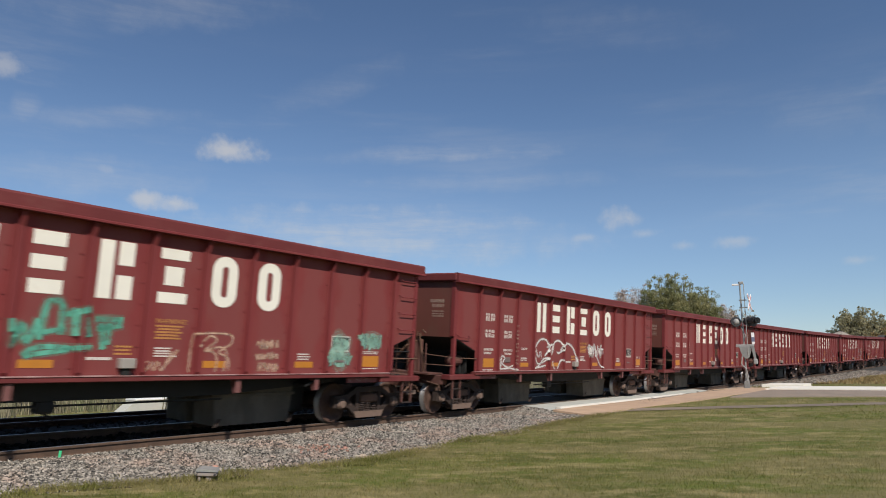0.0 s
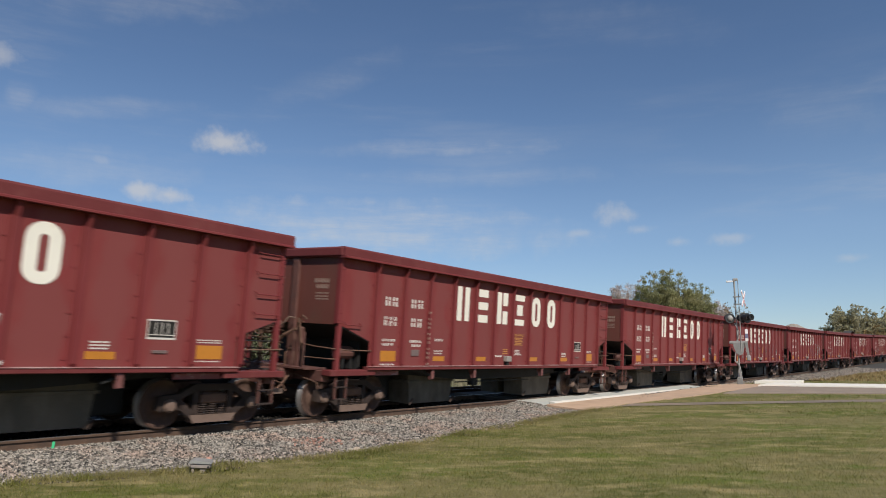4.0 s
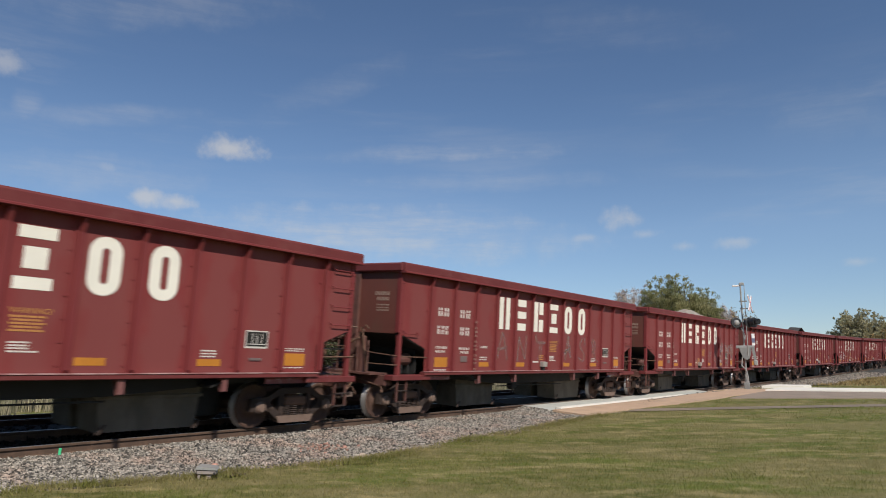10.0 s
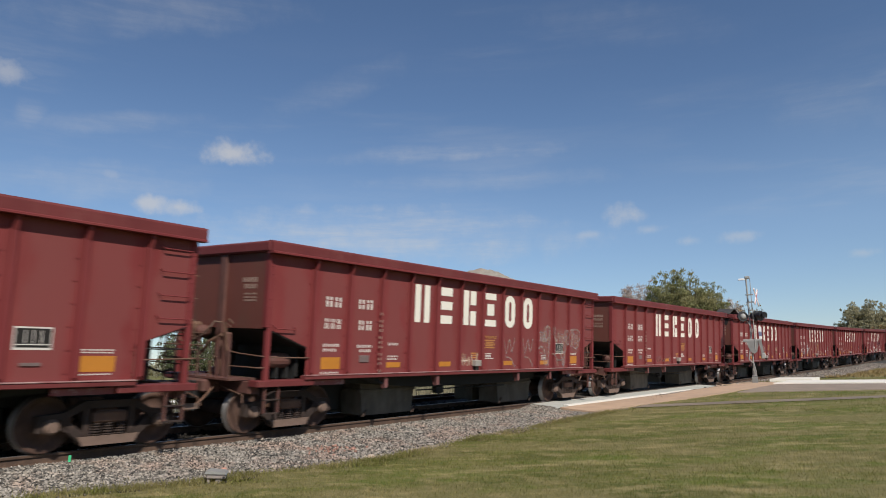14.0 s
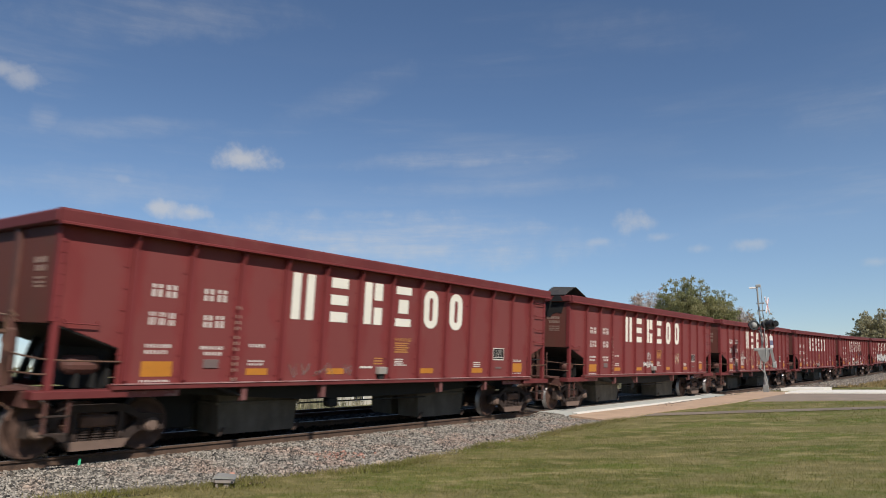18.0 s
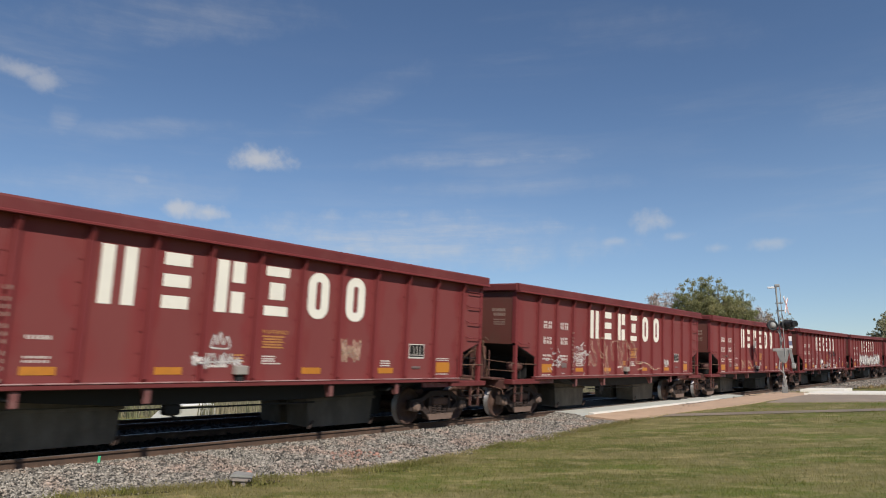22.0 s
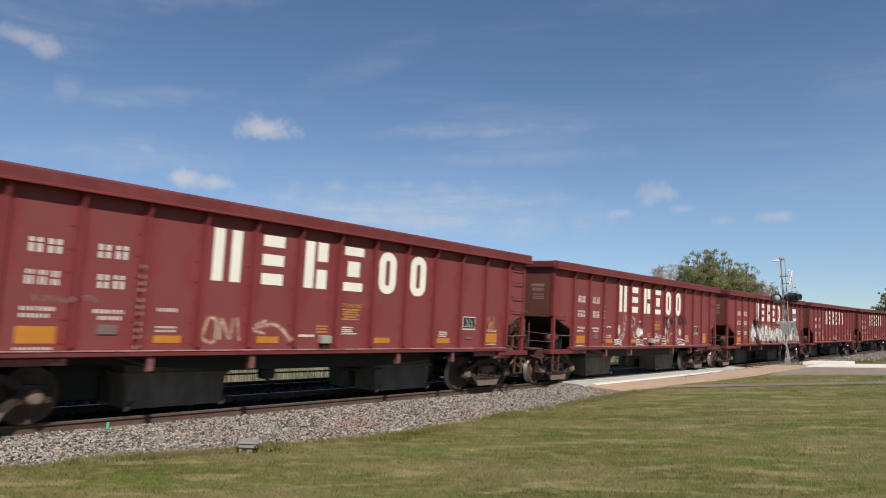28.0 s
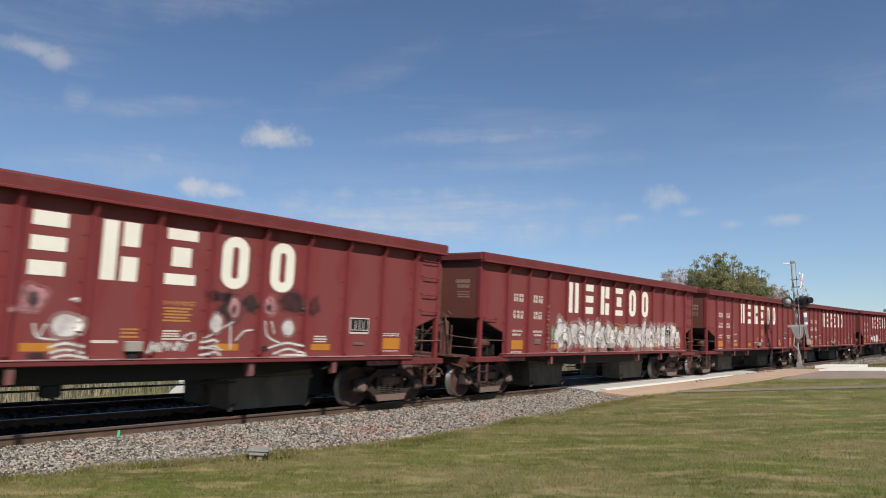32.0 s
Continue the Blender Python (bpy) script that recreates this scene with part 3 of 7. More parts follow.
def ground_height(x, y):
    s, u = chainage(x, y)
    far = smooth(120, 420, math.hypot(x, y))
    near_side = lawn_level(s)
    h = near_side if u > 2 else near_side + (-0.55 - near_side) * smooth(-2, -9, u) if u < -2 else near_side - 0.25
    bump = 0.05 * noise.noise((x * 0.12, y * 0.12, 0)) * smooth(6, 16, u)
    if -9 < u < toe(s) - 0.25:
        h = min(h, bed_height(s, u) - 0.12)
    return (h + bump) * (1 - far) + far * (0.15 + 0.3 * noise.noise((x * 0.004, y * 0.004, 3)))


def build_ground():
    """One sheet from the camera's feet to the horizon: fine rings near, wide ones far."""
    radii = [0.0] + [1.2 * k for k in range(1, 40)] + [48 * 1.16 ** k for k in range(0, 29)]
    spokes = 220
    v, f = [(0, 0, ground_height(0, 0))], []
    for r in radii[1:]:
        for k in range(spokes):
            a = k * math.tau / spokes
            x, y = r * math.cos(a), r * math.sin(a)
            v.append((x, y, ground_height(x, y)))
    for k in range(spokes):
        f.append((0, 1 + k, 1 + (k + 1) % spokes))
    for i in range(len(radii) - 2):
        a, b = 1 + i * spokes, 1 + (i + 1) * spokes
        f += [(a + k, b + k, b + (k + 1) % spokes, a + (k + 1) % spokes) for k in range(spokes)]
    me = bpy.data.meshes.new("ground")
    me.from_pydata(v, [], f)
    me.materials.append(LAWN)
    for q in me.polygons:
        q.use_smooth = True
    tagged(new("ground", me), "mown lawn with green and straw-dry patches beside the railway", kind="structure")


def stations(a, b, step):
    n = max(1, round((b - a) / step))
    return [a + (b - a) * i / n for i in range(n + 1)]


def build_bed():
    offs = [-9.0, -7.5, -6.3, -5.6, -4, -2.6, -1.6, -0.9, 0, 0.9, 1.2, 1.45, 1.7, 2.0, 2.4, 2.8, 3.2]
    rows = []
    for s in stations(-70, 300, 1.0):
        t = toe(s)
        rows.append([Vector((*on_line(s, u if u <= 1.45 else 1.45 + (u - 1.45) * (t - 1.45) / 1.75, 0, False).xy,
                             bed_height(s, u if u <= 1.45 else 1.45 + (u - 1.45) * (t - 1.45) / 1.75))) for u in offs])
    for r in rows:
        for q in r:
            q.z += 0.02 * noise.noise(q * 2.1)
    cut = offs.index(0.9)
    sheet("ballast_shoulder", [r[cut:] for r in rows], BED, "crushed stone ballast shoulder sloping down to the lawn, coloured dark for shaded gaps")
    sheet("ballast_bed", [r[:cut + 1] for r in rows], DARK_BED, "crushed stone ballast between the rails, coloured dark for the train's shade")


RAIL_SECTION = [(-0.07, -0.175), (0.07, -0.175), (0.07, -0.162), (0.02, -0.148), (0.009, -0.135), (0.009, -0.052), (0.02, -0.04), (0.036, -0.036), (0.037, -0.008), (0.029, 0.0),
                (-0.029, 0.0), (-0.037, -0.008), (-0.036, -0.036), (-0.02, -0.04), (-0.009, -0.052), (-0.009, -0.135), (-0.02, -0.148), (-0.07, -0.162)]


def build_rail(name, u, dz, canted):
    n = len(RAIL_SECTION)
    v, f = [], []
    st = stations(-70, 300, 1.5)
    for s in st:
        for du, h in RAIL_SECTION:
            q = on_line(s, u + du, h, canted)
            v.append((q.x, q.y, q.z + dz))
    for i in range(len(st) - 1):
        f += [(i * n + k, i * n + (k + 1) % n, (i + 1) * n + (k + 1) % n, (i + 1) * n + k) for k in range(n)]
    me = bpy.data.meshes.new(name)
    me.from_pydata(v, [], f)
    me.materials.append(RAIL)
    me.materials.append(TREAD)
    for i, q in enumerate(me.polygons):
        if i % n in (9,):
            q.material_index = 1
    bm = bmesh.new()
    bm.from_mesh(me)
    bmesh.ops.recalc_face_normals(bm, faces=bm.faces[:])
    bm.to_mesh(me)
    bm.free()
    tagged(new(name, me), "rusty steel rail with a polished running surface", kind="structure")


def build_ties():
    """Timber ties with a plate under each rail, set in the ballast."""
    holder = tagged(new("railway_ties"), "dark creosoted timber ties bedded in crushed stone", kind="structure")
    tie = Shape().box(-0.115, 0.115, -1.3, 1.3, -0.36, -0.178, 0.012).mesh("tie", TIE)
    for name, centre, dz, s0, s1 in (("tie", 0.0, 0.0, -12, 95), ("tie", -3.97, -0.165, -12, 40)):
        s = s0
        while s < s1:
            if not (centre == 0.0 and 19.4 < s < 36.3):
                m = line_pose(s - 7.2)
                q = on_line(s, centre, 0.0, True) if centre == 0.0 else on_line(s, centre, 0.0, False) + Vector((0, 0, 0.10))
                m.translation = q + Vector((0, 0, 0.004 * math.sin(s * 7)))
                part(name, tie, TIE, holder, place=m @ pose(0, 0, 0, 0, 0, 0.8 * math.sin(s * 3.1)))
            s += 0.535


def stones(name, count, area, size, label, mat, seed):
    """Loose angular stones strewn over the ballast."""
    rng = np.random.default_rng(seed)
    block = np.array([(x, y, z) for x in (-1, 1) for y in (-1, 1) for z in (-1, 1)]) * 0.62
    tri = np.array([(0, 1, 3), (0, 3, 2), (4, 6, 7), (4, 7, 5), (0, 4, 5), (0, 5, 1), (2, 3, 7), (2, 7, 6), (0, 2, 6), (0, 6, 4), (1, 5, 7), (1, 7, 3)])
    pts = [q for q in (area(rng) for _ in range(count)) if q is not None]
    n = len(pts)
    sz = rng.uniform(size[0], size[1], (n, 1, 1)) * np.where(rng.random((n, 1, 1)) < 0.08, 1.5, 1.0)
    body = block[None] * (1 + rng.uniform(-0.4, 0.35, (n, 8, 1))) * rng.uniform(0.6, 1.25, (n, 1, 3)) * sz * 0.5
    a = rng.uniform(0, math.tau, n)
    c, s = np.cos(a)[:, None], np.sin(a)[:, None]
    x, y = body[:, :, 0] * c - body[:, :, 1] * s, body[:, :, 0] * s + body[:, :, 1] * c
    b = rng.uniform(-0.9, 0.9, n)[:, None]
    z = body[:, :, 2] * np.cos(b) + y * np.sin(b)
    P = np.array(pts)
    v = np.stack([x + P[:, 0:1], y + P[:, 1:2], z + P[:, 2:3]], -1).reshape(-1, 3)
    f = (tri[None] + 8 * np.arange(n)[:, None, None]).reshape(-1, 3)
    me = bpy.data.meshes.new(name)
    me.vertices.add(len(v))
    me.vertices.foreach_set("co", v.ravel())
    me.loops.add(f.size)
    me.loops.foreach_set("vertex_index", f.ravel())
    me.polygons.add(len(f))
    me.polygons.foreach_set("loop_start", np.arange(0, f.size, 3))
    me.update(calc_edges=True)
    me.materials.append(mat)
    return tagged(new(name, me), label, "ballast", kind="stuff")


def shoulder(s0, s1, u0=1.0, lift=0.005, dens=None):
    def pick(rng):
        s = s0 + (s1 - s0) * rng.random() ** 1.25
        u = u0 + (toe(s) + 0.15 - u0) * rng.random()
        if 19.4 < s < 37.5 and u < 1.75:
            return None
        q = on_line(s, u, 0, False)
        if u > toe(s) - 0.1 and rng.random() < 0.7:
            return None
        return (q.x, q.y, bed_height(s, u) + lift)
    return pick


def between(s0, s1, u0, u1):
    def pick(rng):
        s = s0 + (s1 - s0) * rng.random()
        u = u0 + (u1 - u0) * rng.random()
        if 19.4 < s < 36.5:
            return None
        q = on_line(s, u, 0, False)
        return (q.x, q.y, bed_height(s, u) + 0.0)
    return pick


def blades(name, count, area, height, width, label, mat, seed, category="grass", lean=0.5):
    """Upright tapered blades: one triangle each, bent over by their lean."""
    rng = np.random.default_rng(seed)
    pts = np.array([q for q in (area(rng) for _ in range(count)) if q is not None])
    n = len(pts)
    h = rng.uniform(height[0], height[1], n) * pts[:, 3]
    a = rng.uniform(0, math.tau, n)
    w = rng.uniform(width[0], width[1], n)
    lx, ly = rng.normal(0, lean, n) * h, rng.normal(0, lean, n) * h
    v = np.empty((n, 3, 3))
    v[:, 0] = pts[:, :3] + np.stack([np.cos(a) * w, np.sin(a) * w, 0 * w - 0.01], -1)
    v[:, 1] = pts[:, :3] - np.stack([np.cos(a) * w, np.sin(a) * w, 0 * w + 0.01], -1)
    v[:, 2] = pts[:, :3] + np.stack([lx, ly, h], -1)
    f = np.arange(3 * n)
    me = bpy.data.meshes.new(name)
    me.vertices.add(3 * n)
    me.vertices.foreach_set("co", v.ravel())
    me.loops.add(3 * n)
    me.loops.foreach_set("vertex_index", f)
    me.polygons.add(n)
    me.polygons.foreach_set("loop_start", np.arange(0, 3 * n, 3))
    me.update(calc_edges=True)
    me.materials.append(mat)
    return tagged(new(name, me), label, category, kind="stuff")


def lawn_area(rng):
    """More blades where the camera is near; none on the road, the path or the stones."""
    r = 27 * rng.random() ** 0.8
    a = radians(-110 + 220 * rng.random())
    if rng.random() > smooth(108, 40, abs(math.degrees(a))) or rng.random() > smooth(27.5, 16, r) or rng.random() > smooth(0, 5, r):
        return None
    x, y = r * math.sin(a), r * math.cos(a)
    s, u = chainage(x, y)
    if u < toe(s) - 0.12 - 0.25 * rng.random() or in_apron(s, u) or on_road(s, u):
        return None
    return (x, y, ground_height(x, y), 1.0 + 1.0 * max(0.0, 1 - abs(u - toe(s)) / 0.45) + 0.35 * noise.noise((x * 0.7, y * 0.7, 9)))


def apron_edge(s):
    """Outer edge of the tan gravel beside the crossing."""
    return 3.15 + 1.5 * smooth(20.2, 29, s) + 1.2 * smooth(30, 35, s) + 0.15 * noise.noise((s * 0.9, 2, 5))


def in_apron(s, u):
    return 20.0 < s < 39 and u < apron_edge(s)


def road_near(u):
    """Near edge of the road, which bends away from the track."""
    return 29.0 + 0.5 * (min(u, 14) - 6) + 0.28 * max(0.0, u - 14)


def path_near(u):
    """Near edge of the bare path that leaves the apron."""
    return 21.95 + 0.80 * (u - 3.93)


def on_road(s, u):
    rut = 0.25 * noise.noise((s * 1.1, u * 0.7, 1))
    return road_near(u) < s < 38.5 + 0.28 * (u - 3.7) and u > 3.5 or (path_near(u) + rut < s < path_near(u) + 1.1 + rut and 3.6 < u < 30)


def build_crossing():
    def flat(s, u, h=0.0):
        q = on_line(s, u, 0, True)
        return Vector((q.x, q.y, q.z + h))

    # concrete panels beside and between the rails
    slab = tagged(new("crossing_panels"), "concrete grade crossing panels flush with the rails, pale in front, shade-dark beneath the train", kind="structure")
    for u0, u1 in ((0.86, 1.58), (-0.62, 0.62), (-1.58, -0.86)):
        s = 19.75
        while s < 36.0:
            rows = [[flat(q, u, -0.012) for u in (u0, u1)] for q in (s + 0.01, s + 1.2, s + 2.42)]
            # All but the near row take the tie's dark colour to stand for shade.
            ob = sheet("panel", rows, CONCRETE if u0 > 0.8 else TIE, "", thick=0.1)
            ob.parent = slab
            del ob["kind"]
            s += 2.44
    # the kerb strip along the outer edge and the low concrete beside it
    rows = [[flat(s, 1.60, -0.02), flat(s, 1.78, -0.02)] for s in stations(20.6, 33.0, 1.0)]
    sheet("concrete_edge", rows, NEW_CONCRETE, "weathered concrete edge strip beside the crossing panels", thick=0.25)
    rows = []
    for s in stations(20.0, 39.0, 0.5):
        e = apron_edge(s)
        a = flat(s, 1.80, -0.05).z
        row = []
        for k in range(7):
            u = 1.80 + (e - 1.80) * k / 6
            q = on_line(s, u, 0, False)
            z = a + (lawn_level(s) + 0.02 - a) * (k / 6) ** 0.8
            row.append(Vector((q.x, q.y, max(z, ground_height(q.x, q.y) + 0.012))))
        rows.append(row)
    sheet("gravel_apron", rows, DIRT, "tan gravel and bare dirt apron beside the crossing", thick=0.06)
    rows = []
    for u in stations(4.9, 60, 1.2):
        near, far = road_near(u), 35.2 + 0.28 * (u - 4.7)
        row = []
        for k in range(9):
            s = near + (far - near) * k / 8
            q = on_line(s, u, 0, False)
            row.append(Vector((q.x, q.y, max(ground_height(q.x, q.y) + 0.03, lawn_level(s) + 0.03))))
        rows.append(row)
    sheet("road", rows, ASPHALT, "worn grey-brown asphalt road leading to the crossing", thick=0.08)
    # pale kerbs on the road's far side
    for s0, u0, s1, u1, h, wide in ((35.3, 4.7, 50.7, 60, 0.02, 3.4), (40.3, 3.4, 40.9, 5.3, 0.08, 2.2)):
        rows = []
        for k in range(31):
            u = u0 + (u1 - u0) * k / 30
            s = s0 + (s1 - s0) * k / 30
            a, b = on_line(s, u, 0, False), on_line(s + wide, u, 0, False)
            z = lawn_level(s) + 0.06 + h
            rows.append([Vector((a.x, a.y, z)), Vector((b.x, b.y, z + 0.04))])
        sheet("kerb", rows, NEW_CONCRETE, "pale new concrete kerb and pavement beside the road", thick=0.35)
    # bare wheel path across the lawn
    rows = []
    for u in stations(3.5, 30, 0.6):
        row = []
        for k in range(4):
            s = path_near(u) + 1.1 * k / 3 + 0.12 * noise.noise((u * 0.6, k, 2))
            q = on_line(s, u, 0, False)
            row.append(Vector((q.x, q.y, ground_height(q.x, q.y) + 0.016)))
        rows.append(row)
    sheet("path", rows, WEED, "worn bare path across the lawn")


build_ground()
build_bed()
for rail_u, rail_z, rail_c in ((0.754, 0.0, True), (-0.754, 0.0, True), (-3.2, 0.085, False), (-4.72, 0.085, False)):
    build_rail("rail", rail_u, rail_z, rail_c)
build_crossing()


# ---------------------------------------------------------------- ballast cars
BODY_LEN = 14.46
RIB_X = [1.22 + 1.0235 * k for k in range(13)]
SKIN, PROUD = 1.515, 1.58


def face(x):
    """Outer surface of the side at x along the car."""
    return PROUD if any(abs(x - r) < 0.075 for r in RIB_X) else SKIN


def patch(shape, x0, x1, z0, z1, lift=0.005, u=None):
    """A flat painted mark on the near side."""
    d = (SKIN if u is None else u) + lift
    return shape.box(x0, x1, d - 0.004, d, z0, z1)


def rounded(x0, x1, z0, z1, r, n=5):
    pts = []
    for cx, cz, a in ((x1 - r, z1 - r, 0), (x0 + r, z1 - r, 90), (x0 + r, z0 + r, 180), (x1 - r, z0 + r, 270)):
        pts += [(cx + r * math.cos(radians(a + 90 * k / n)), cz + r * math.sin(radians(a + 90 * k / n))) for k in range(n + 1)]
    return pts


def ring_mark(shape, outer, inner, lift=0.006):
    n = len(outer)
    d = SKIN + lift
    v = [(x, d, z) for x, z in outer] + [(x, d, z) for x, z in inner]
    return shape.add(v, [(i, (i + 1) % n, n + (i + 1) % n, n + i) for i in range(n)])


def white_blocks(car):
    """The owner's big white device on the side: six plain block shapes, not letters."""
    z0, z1 = 2.34, 3.26
    shapes = []
    s = Shape()
    for a in (4.47, 4.83):
        patch(s, a, a + 0.21, z0, z1)
    shapes.append(s)
    s = Shape()
    for k in range(3):
        patch(s, 5.50, 5.98, z0 + 0.355 * k, z0 + 0.355 * k + 0.21)
    shapes.append(s)
    s = Shape()
    patch(s, 6.49, 6.72, z0, z1)
    patch(s, 6.80, 7.06, 2.88, z1)
    patch(s, 6.80, 7.06, z0, 2.72)
    shapes.append(s)
    s = Shape()
    patch(s, 7.52, 8.06, 3.08, z1)
    patch(s, 7.62, 7.96, 2.64, 2.96)
    patch(s, 7.52, 8.06, z0, 2.52)
    shapes.append(s)
    for a in (8.54, 9.56):
        shapes.append(ring_mark(Shape(), rounded(a, a + 0.54, z0, z1, 0.25), rounded(a + 0.205, a + 0.335, 2.52, 3.08, 0.06)))
    for q in shapes:
        part("white_block", q, WHITE, car, "white painted block of the owner's device")


def bars(shape, x0, x1, z0, z1, rng, gap=0.018, lo=0.05, hi=0.09, lift=0.005):
    """A line of writing too small to read: short bars."""
    x = x0
    while x < x1 - lo * 0.5:
        w = min(rng.uniform(lo, hi), x1 - x)
        patch(shape, x, x + w, z0, z1, lift)
        x += w + gap
    return shape


def markings(car):
    rng = random.Random(4)
    # reporting mark and number, as plain bars
    for n, x0, x1, z0, z1 in ((2, 1.55, 2.02, 2.55, 2.76), (2, 2.52, 3.0, 2.55, 2.76), (3, 1.55, 2.02, 2.09, 2.30), (2, 2.55, 2.98, 2.09, 2.30)):
        w = (x1 - x0 - 0.05 * (n - 1)) / n
        for k in range(n):
            a = x0 + k * (w + 0.05)
            mark, zm = Shape(), (z0 + z1) / 2 + 0.03 * math.sin(5 * a)
            for m in (0.08, 0.62):
                patch(mark, a + m * w, a + (m + 0.28) * w, z0, zm - 0.012)
                patch(mark, a + m * w, a + (m + 0.28) * w, zm + 0.012, z1)
            part("marking", mark, SMALL_WHITE, car, "white stencilled bars")
    s = Shape()
    for x0, x1, z in ((1.54, 1.99, 1.72), (1.54, 1.92, 1.62), (2.54, 3.0, 1.71), (2.62, 3.0, 1.61), (3.55, 3.89, 1.77), (3.55, 3.9, 1.50), (3.55, 3.92, 1.44), (1.50, 2.03, 1.165)):
        bars(s, x0, x1, z, z + 0.06 if z > 1.55 else z + 0.036, rng, 0.03, 0.022, 0.04)
    part("weight_data", s, SMALL_WHITE, car, "small white stencilled data lines")["kind"] = "stuff"
    s = Shape()
    z = 2.5
    for k in range(11):
        for a in (3.17, 3.25):
            d = PROUD + 0.004
            s.box(a, a + 0.028, d - 0.003, d, z - 0.06, z)
        z -= 0.105 if k % 3 else 0.16
    part("service_data", s, FADED_WHITE, car, "column of small white stencil marks")["kind"] = "stuff"
    for x0, x1, z0, z1 in ((1.50, 2.04, 1.255, 1.50), (12.55, 13.1, 1.28, 1.52)):
        part("reflector", patch(Shape(), x0, x1, z0, z1), ORANGE, car, "large square orange reflector")
    for x0 in (3.52, 5.50, 8.51, 10.62):
        part("reflector", patch(Shape(), x0, x0 + 0.48, 1.265, 1.385), ORANGE, car, "orange reflector strip")
    part("white_strip", bars(Shape(), 6.46, 6.84, 1.385, 1.43, rng, 0.01, 0.05, 0.1), SMALL_WHITE, car, "narrow white strip")
    s = Shape()
    for z in (1.47, 1.53, 1.585):
        bars(s, 6.89, 7.17, z, z + 0.03, rng, 0.012, 0.03, 0.06)
    part("orange_label", s, ORANGE_INK, car, "small orange printed label")
    s = Shape()
    for k in range(5):
        bars(s, 7.55 + 0.03 * (k % 2), 8.04 - 0.06 * (k % 2), 1.74 + 0.05 * k, 1.77 + 0.05 * k, rng, 0.012, 0.03, 0.07)
    part("caution_text", s, ORANGE_INK, car, "orange lines of small writing")["kind"] = "stuff"
    text = bpy.data.curves.new("caution_word", "FONT")
    text.body, text.size, text.extrude = "WARNING!", 0.115, 0.001
    text.align_x = "LEFT"
    text.materials.append(ORANGE_INK)
    ob = new("caution_word", text)
    ob.parent = car
    ob.matrix_basis = Matrix.Translation((7.53, -(SKIN + 0.006), 2.0)) @ pose(0, 0, 0, 90, 0, 0)
    tagged(ob, "orange caution word on the side")
    s = Shape()
    for z, x1 in ((1.575, 7.86), (1.53, 7.84), (1.49, 7.86), (1.445, 7.98)):
        bars(s, 7.57, x1, z, z + 0.025, rng, 0.012, 0.03, 0.08)
    for z in (1.42, 1.47, 1.52):
        bars(s, 10.68, 11.0, z, z + 0.025, rng, 0.012, 0.03, 0.08)
    for x0, z in ((12.57, 1.56), (12.57, 1.60), (12.57, 1.23)):
        bars(s, x0, x0 + 0.5, z, z + 0.022, rng, 0.022, 0.022, 0.05)
    part("small_data", s, SMALL_WHITE, car, "small white printed data")["kind"] = "stuff"
    tag = part("label_frame", patch(Shape(), 11.60, 12.13, 1.60, 1.93, 0.004), SMALL_WHITE, car, "white framed data label")
    part("label_face", patch(Shape(), 11.622, 12.108, 1.635, 1.908, 0.008), DARK_LABEL, tag)
    s = Shape()
    for k in range(3):
        patch(s, 11.75 + 0.11 * k, 11.764 + 0.11 * k, 1.68, 1.88, 0.011)
    patch(s, 11.635, 12.095, 1.67, 1.682, 0.012)
    part("label_print", s, SMALL_WHITE, tag)
    part("grey_plate", Shape().box(2.62, 2.92, SKIN, SKIN + 0.02, 1.39, 1.54, 0.006), DULL_PLATE, car, "small grey metal card plate")
    part("card_plate", Shape().box(11.72, 12.0, SKIN, SKIN + 0.02, 1.37, 1.42, 0.005), DULL_PLATE, car, "small steel plate")
    valve = part("valve_box", Shape().box(6.95, 7.20, SKIN, SKIN + 0.14, 1.26, 1.42, 0.012), LIGHT_BOX, car, "light grey valve box on the side")
    part("valve_neck", Shape().box(7.0, 7.14, SKIN, SKIN + 0.10, 1.13, 1.26, 0.01), GEAR_AND_SHADE, valve)
    s = Shape()
    for z, w in ((2.95, 0.42), (2.82, 0.36), (2.70, 0.40), (2.63, 0.38), (2.57, 0.40)):
        y = -1.15
        while y < -1.15 + w:
            s.box(0.050, 0.056, -y - 0.05, -y, z, z + (0.09 if z > 2.75 else 0.035))
            y += 0.068
    part("end_stencil", s, FADED_WHITE, car, "faded white stencil on the car end")["kind"] = "stuff"


def coil(x, u, z0, z1, r, turns=5, n=10):
    """A coil spring as one ribbed column."""
    s, v = Shape(), []
    m = turns * 4
    for i in range(m + 1):
        q = r * (1.0 if i % 4 in (1, 2) else 0.72)
        z = z0 + (z1 - z0) * i / m
        v += [(x + q * math.cos(k * math.tau / n), u + q * math.sin(k * math.tau / n), z) for k in range(n)]
    f = [(i * n + k, i * n + (k + 1) % n, (i + 1) * n + (k + 1) % n, (i + 1) * n + k) for i in range(m) for k in range(n)]
    return s.add(v, f)


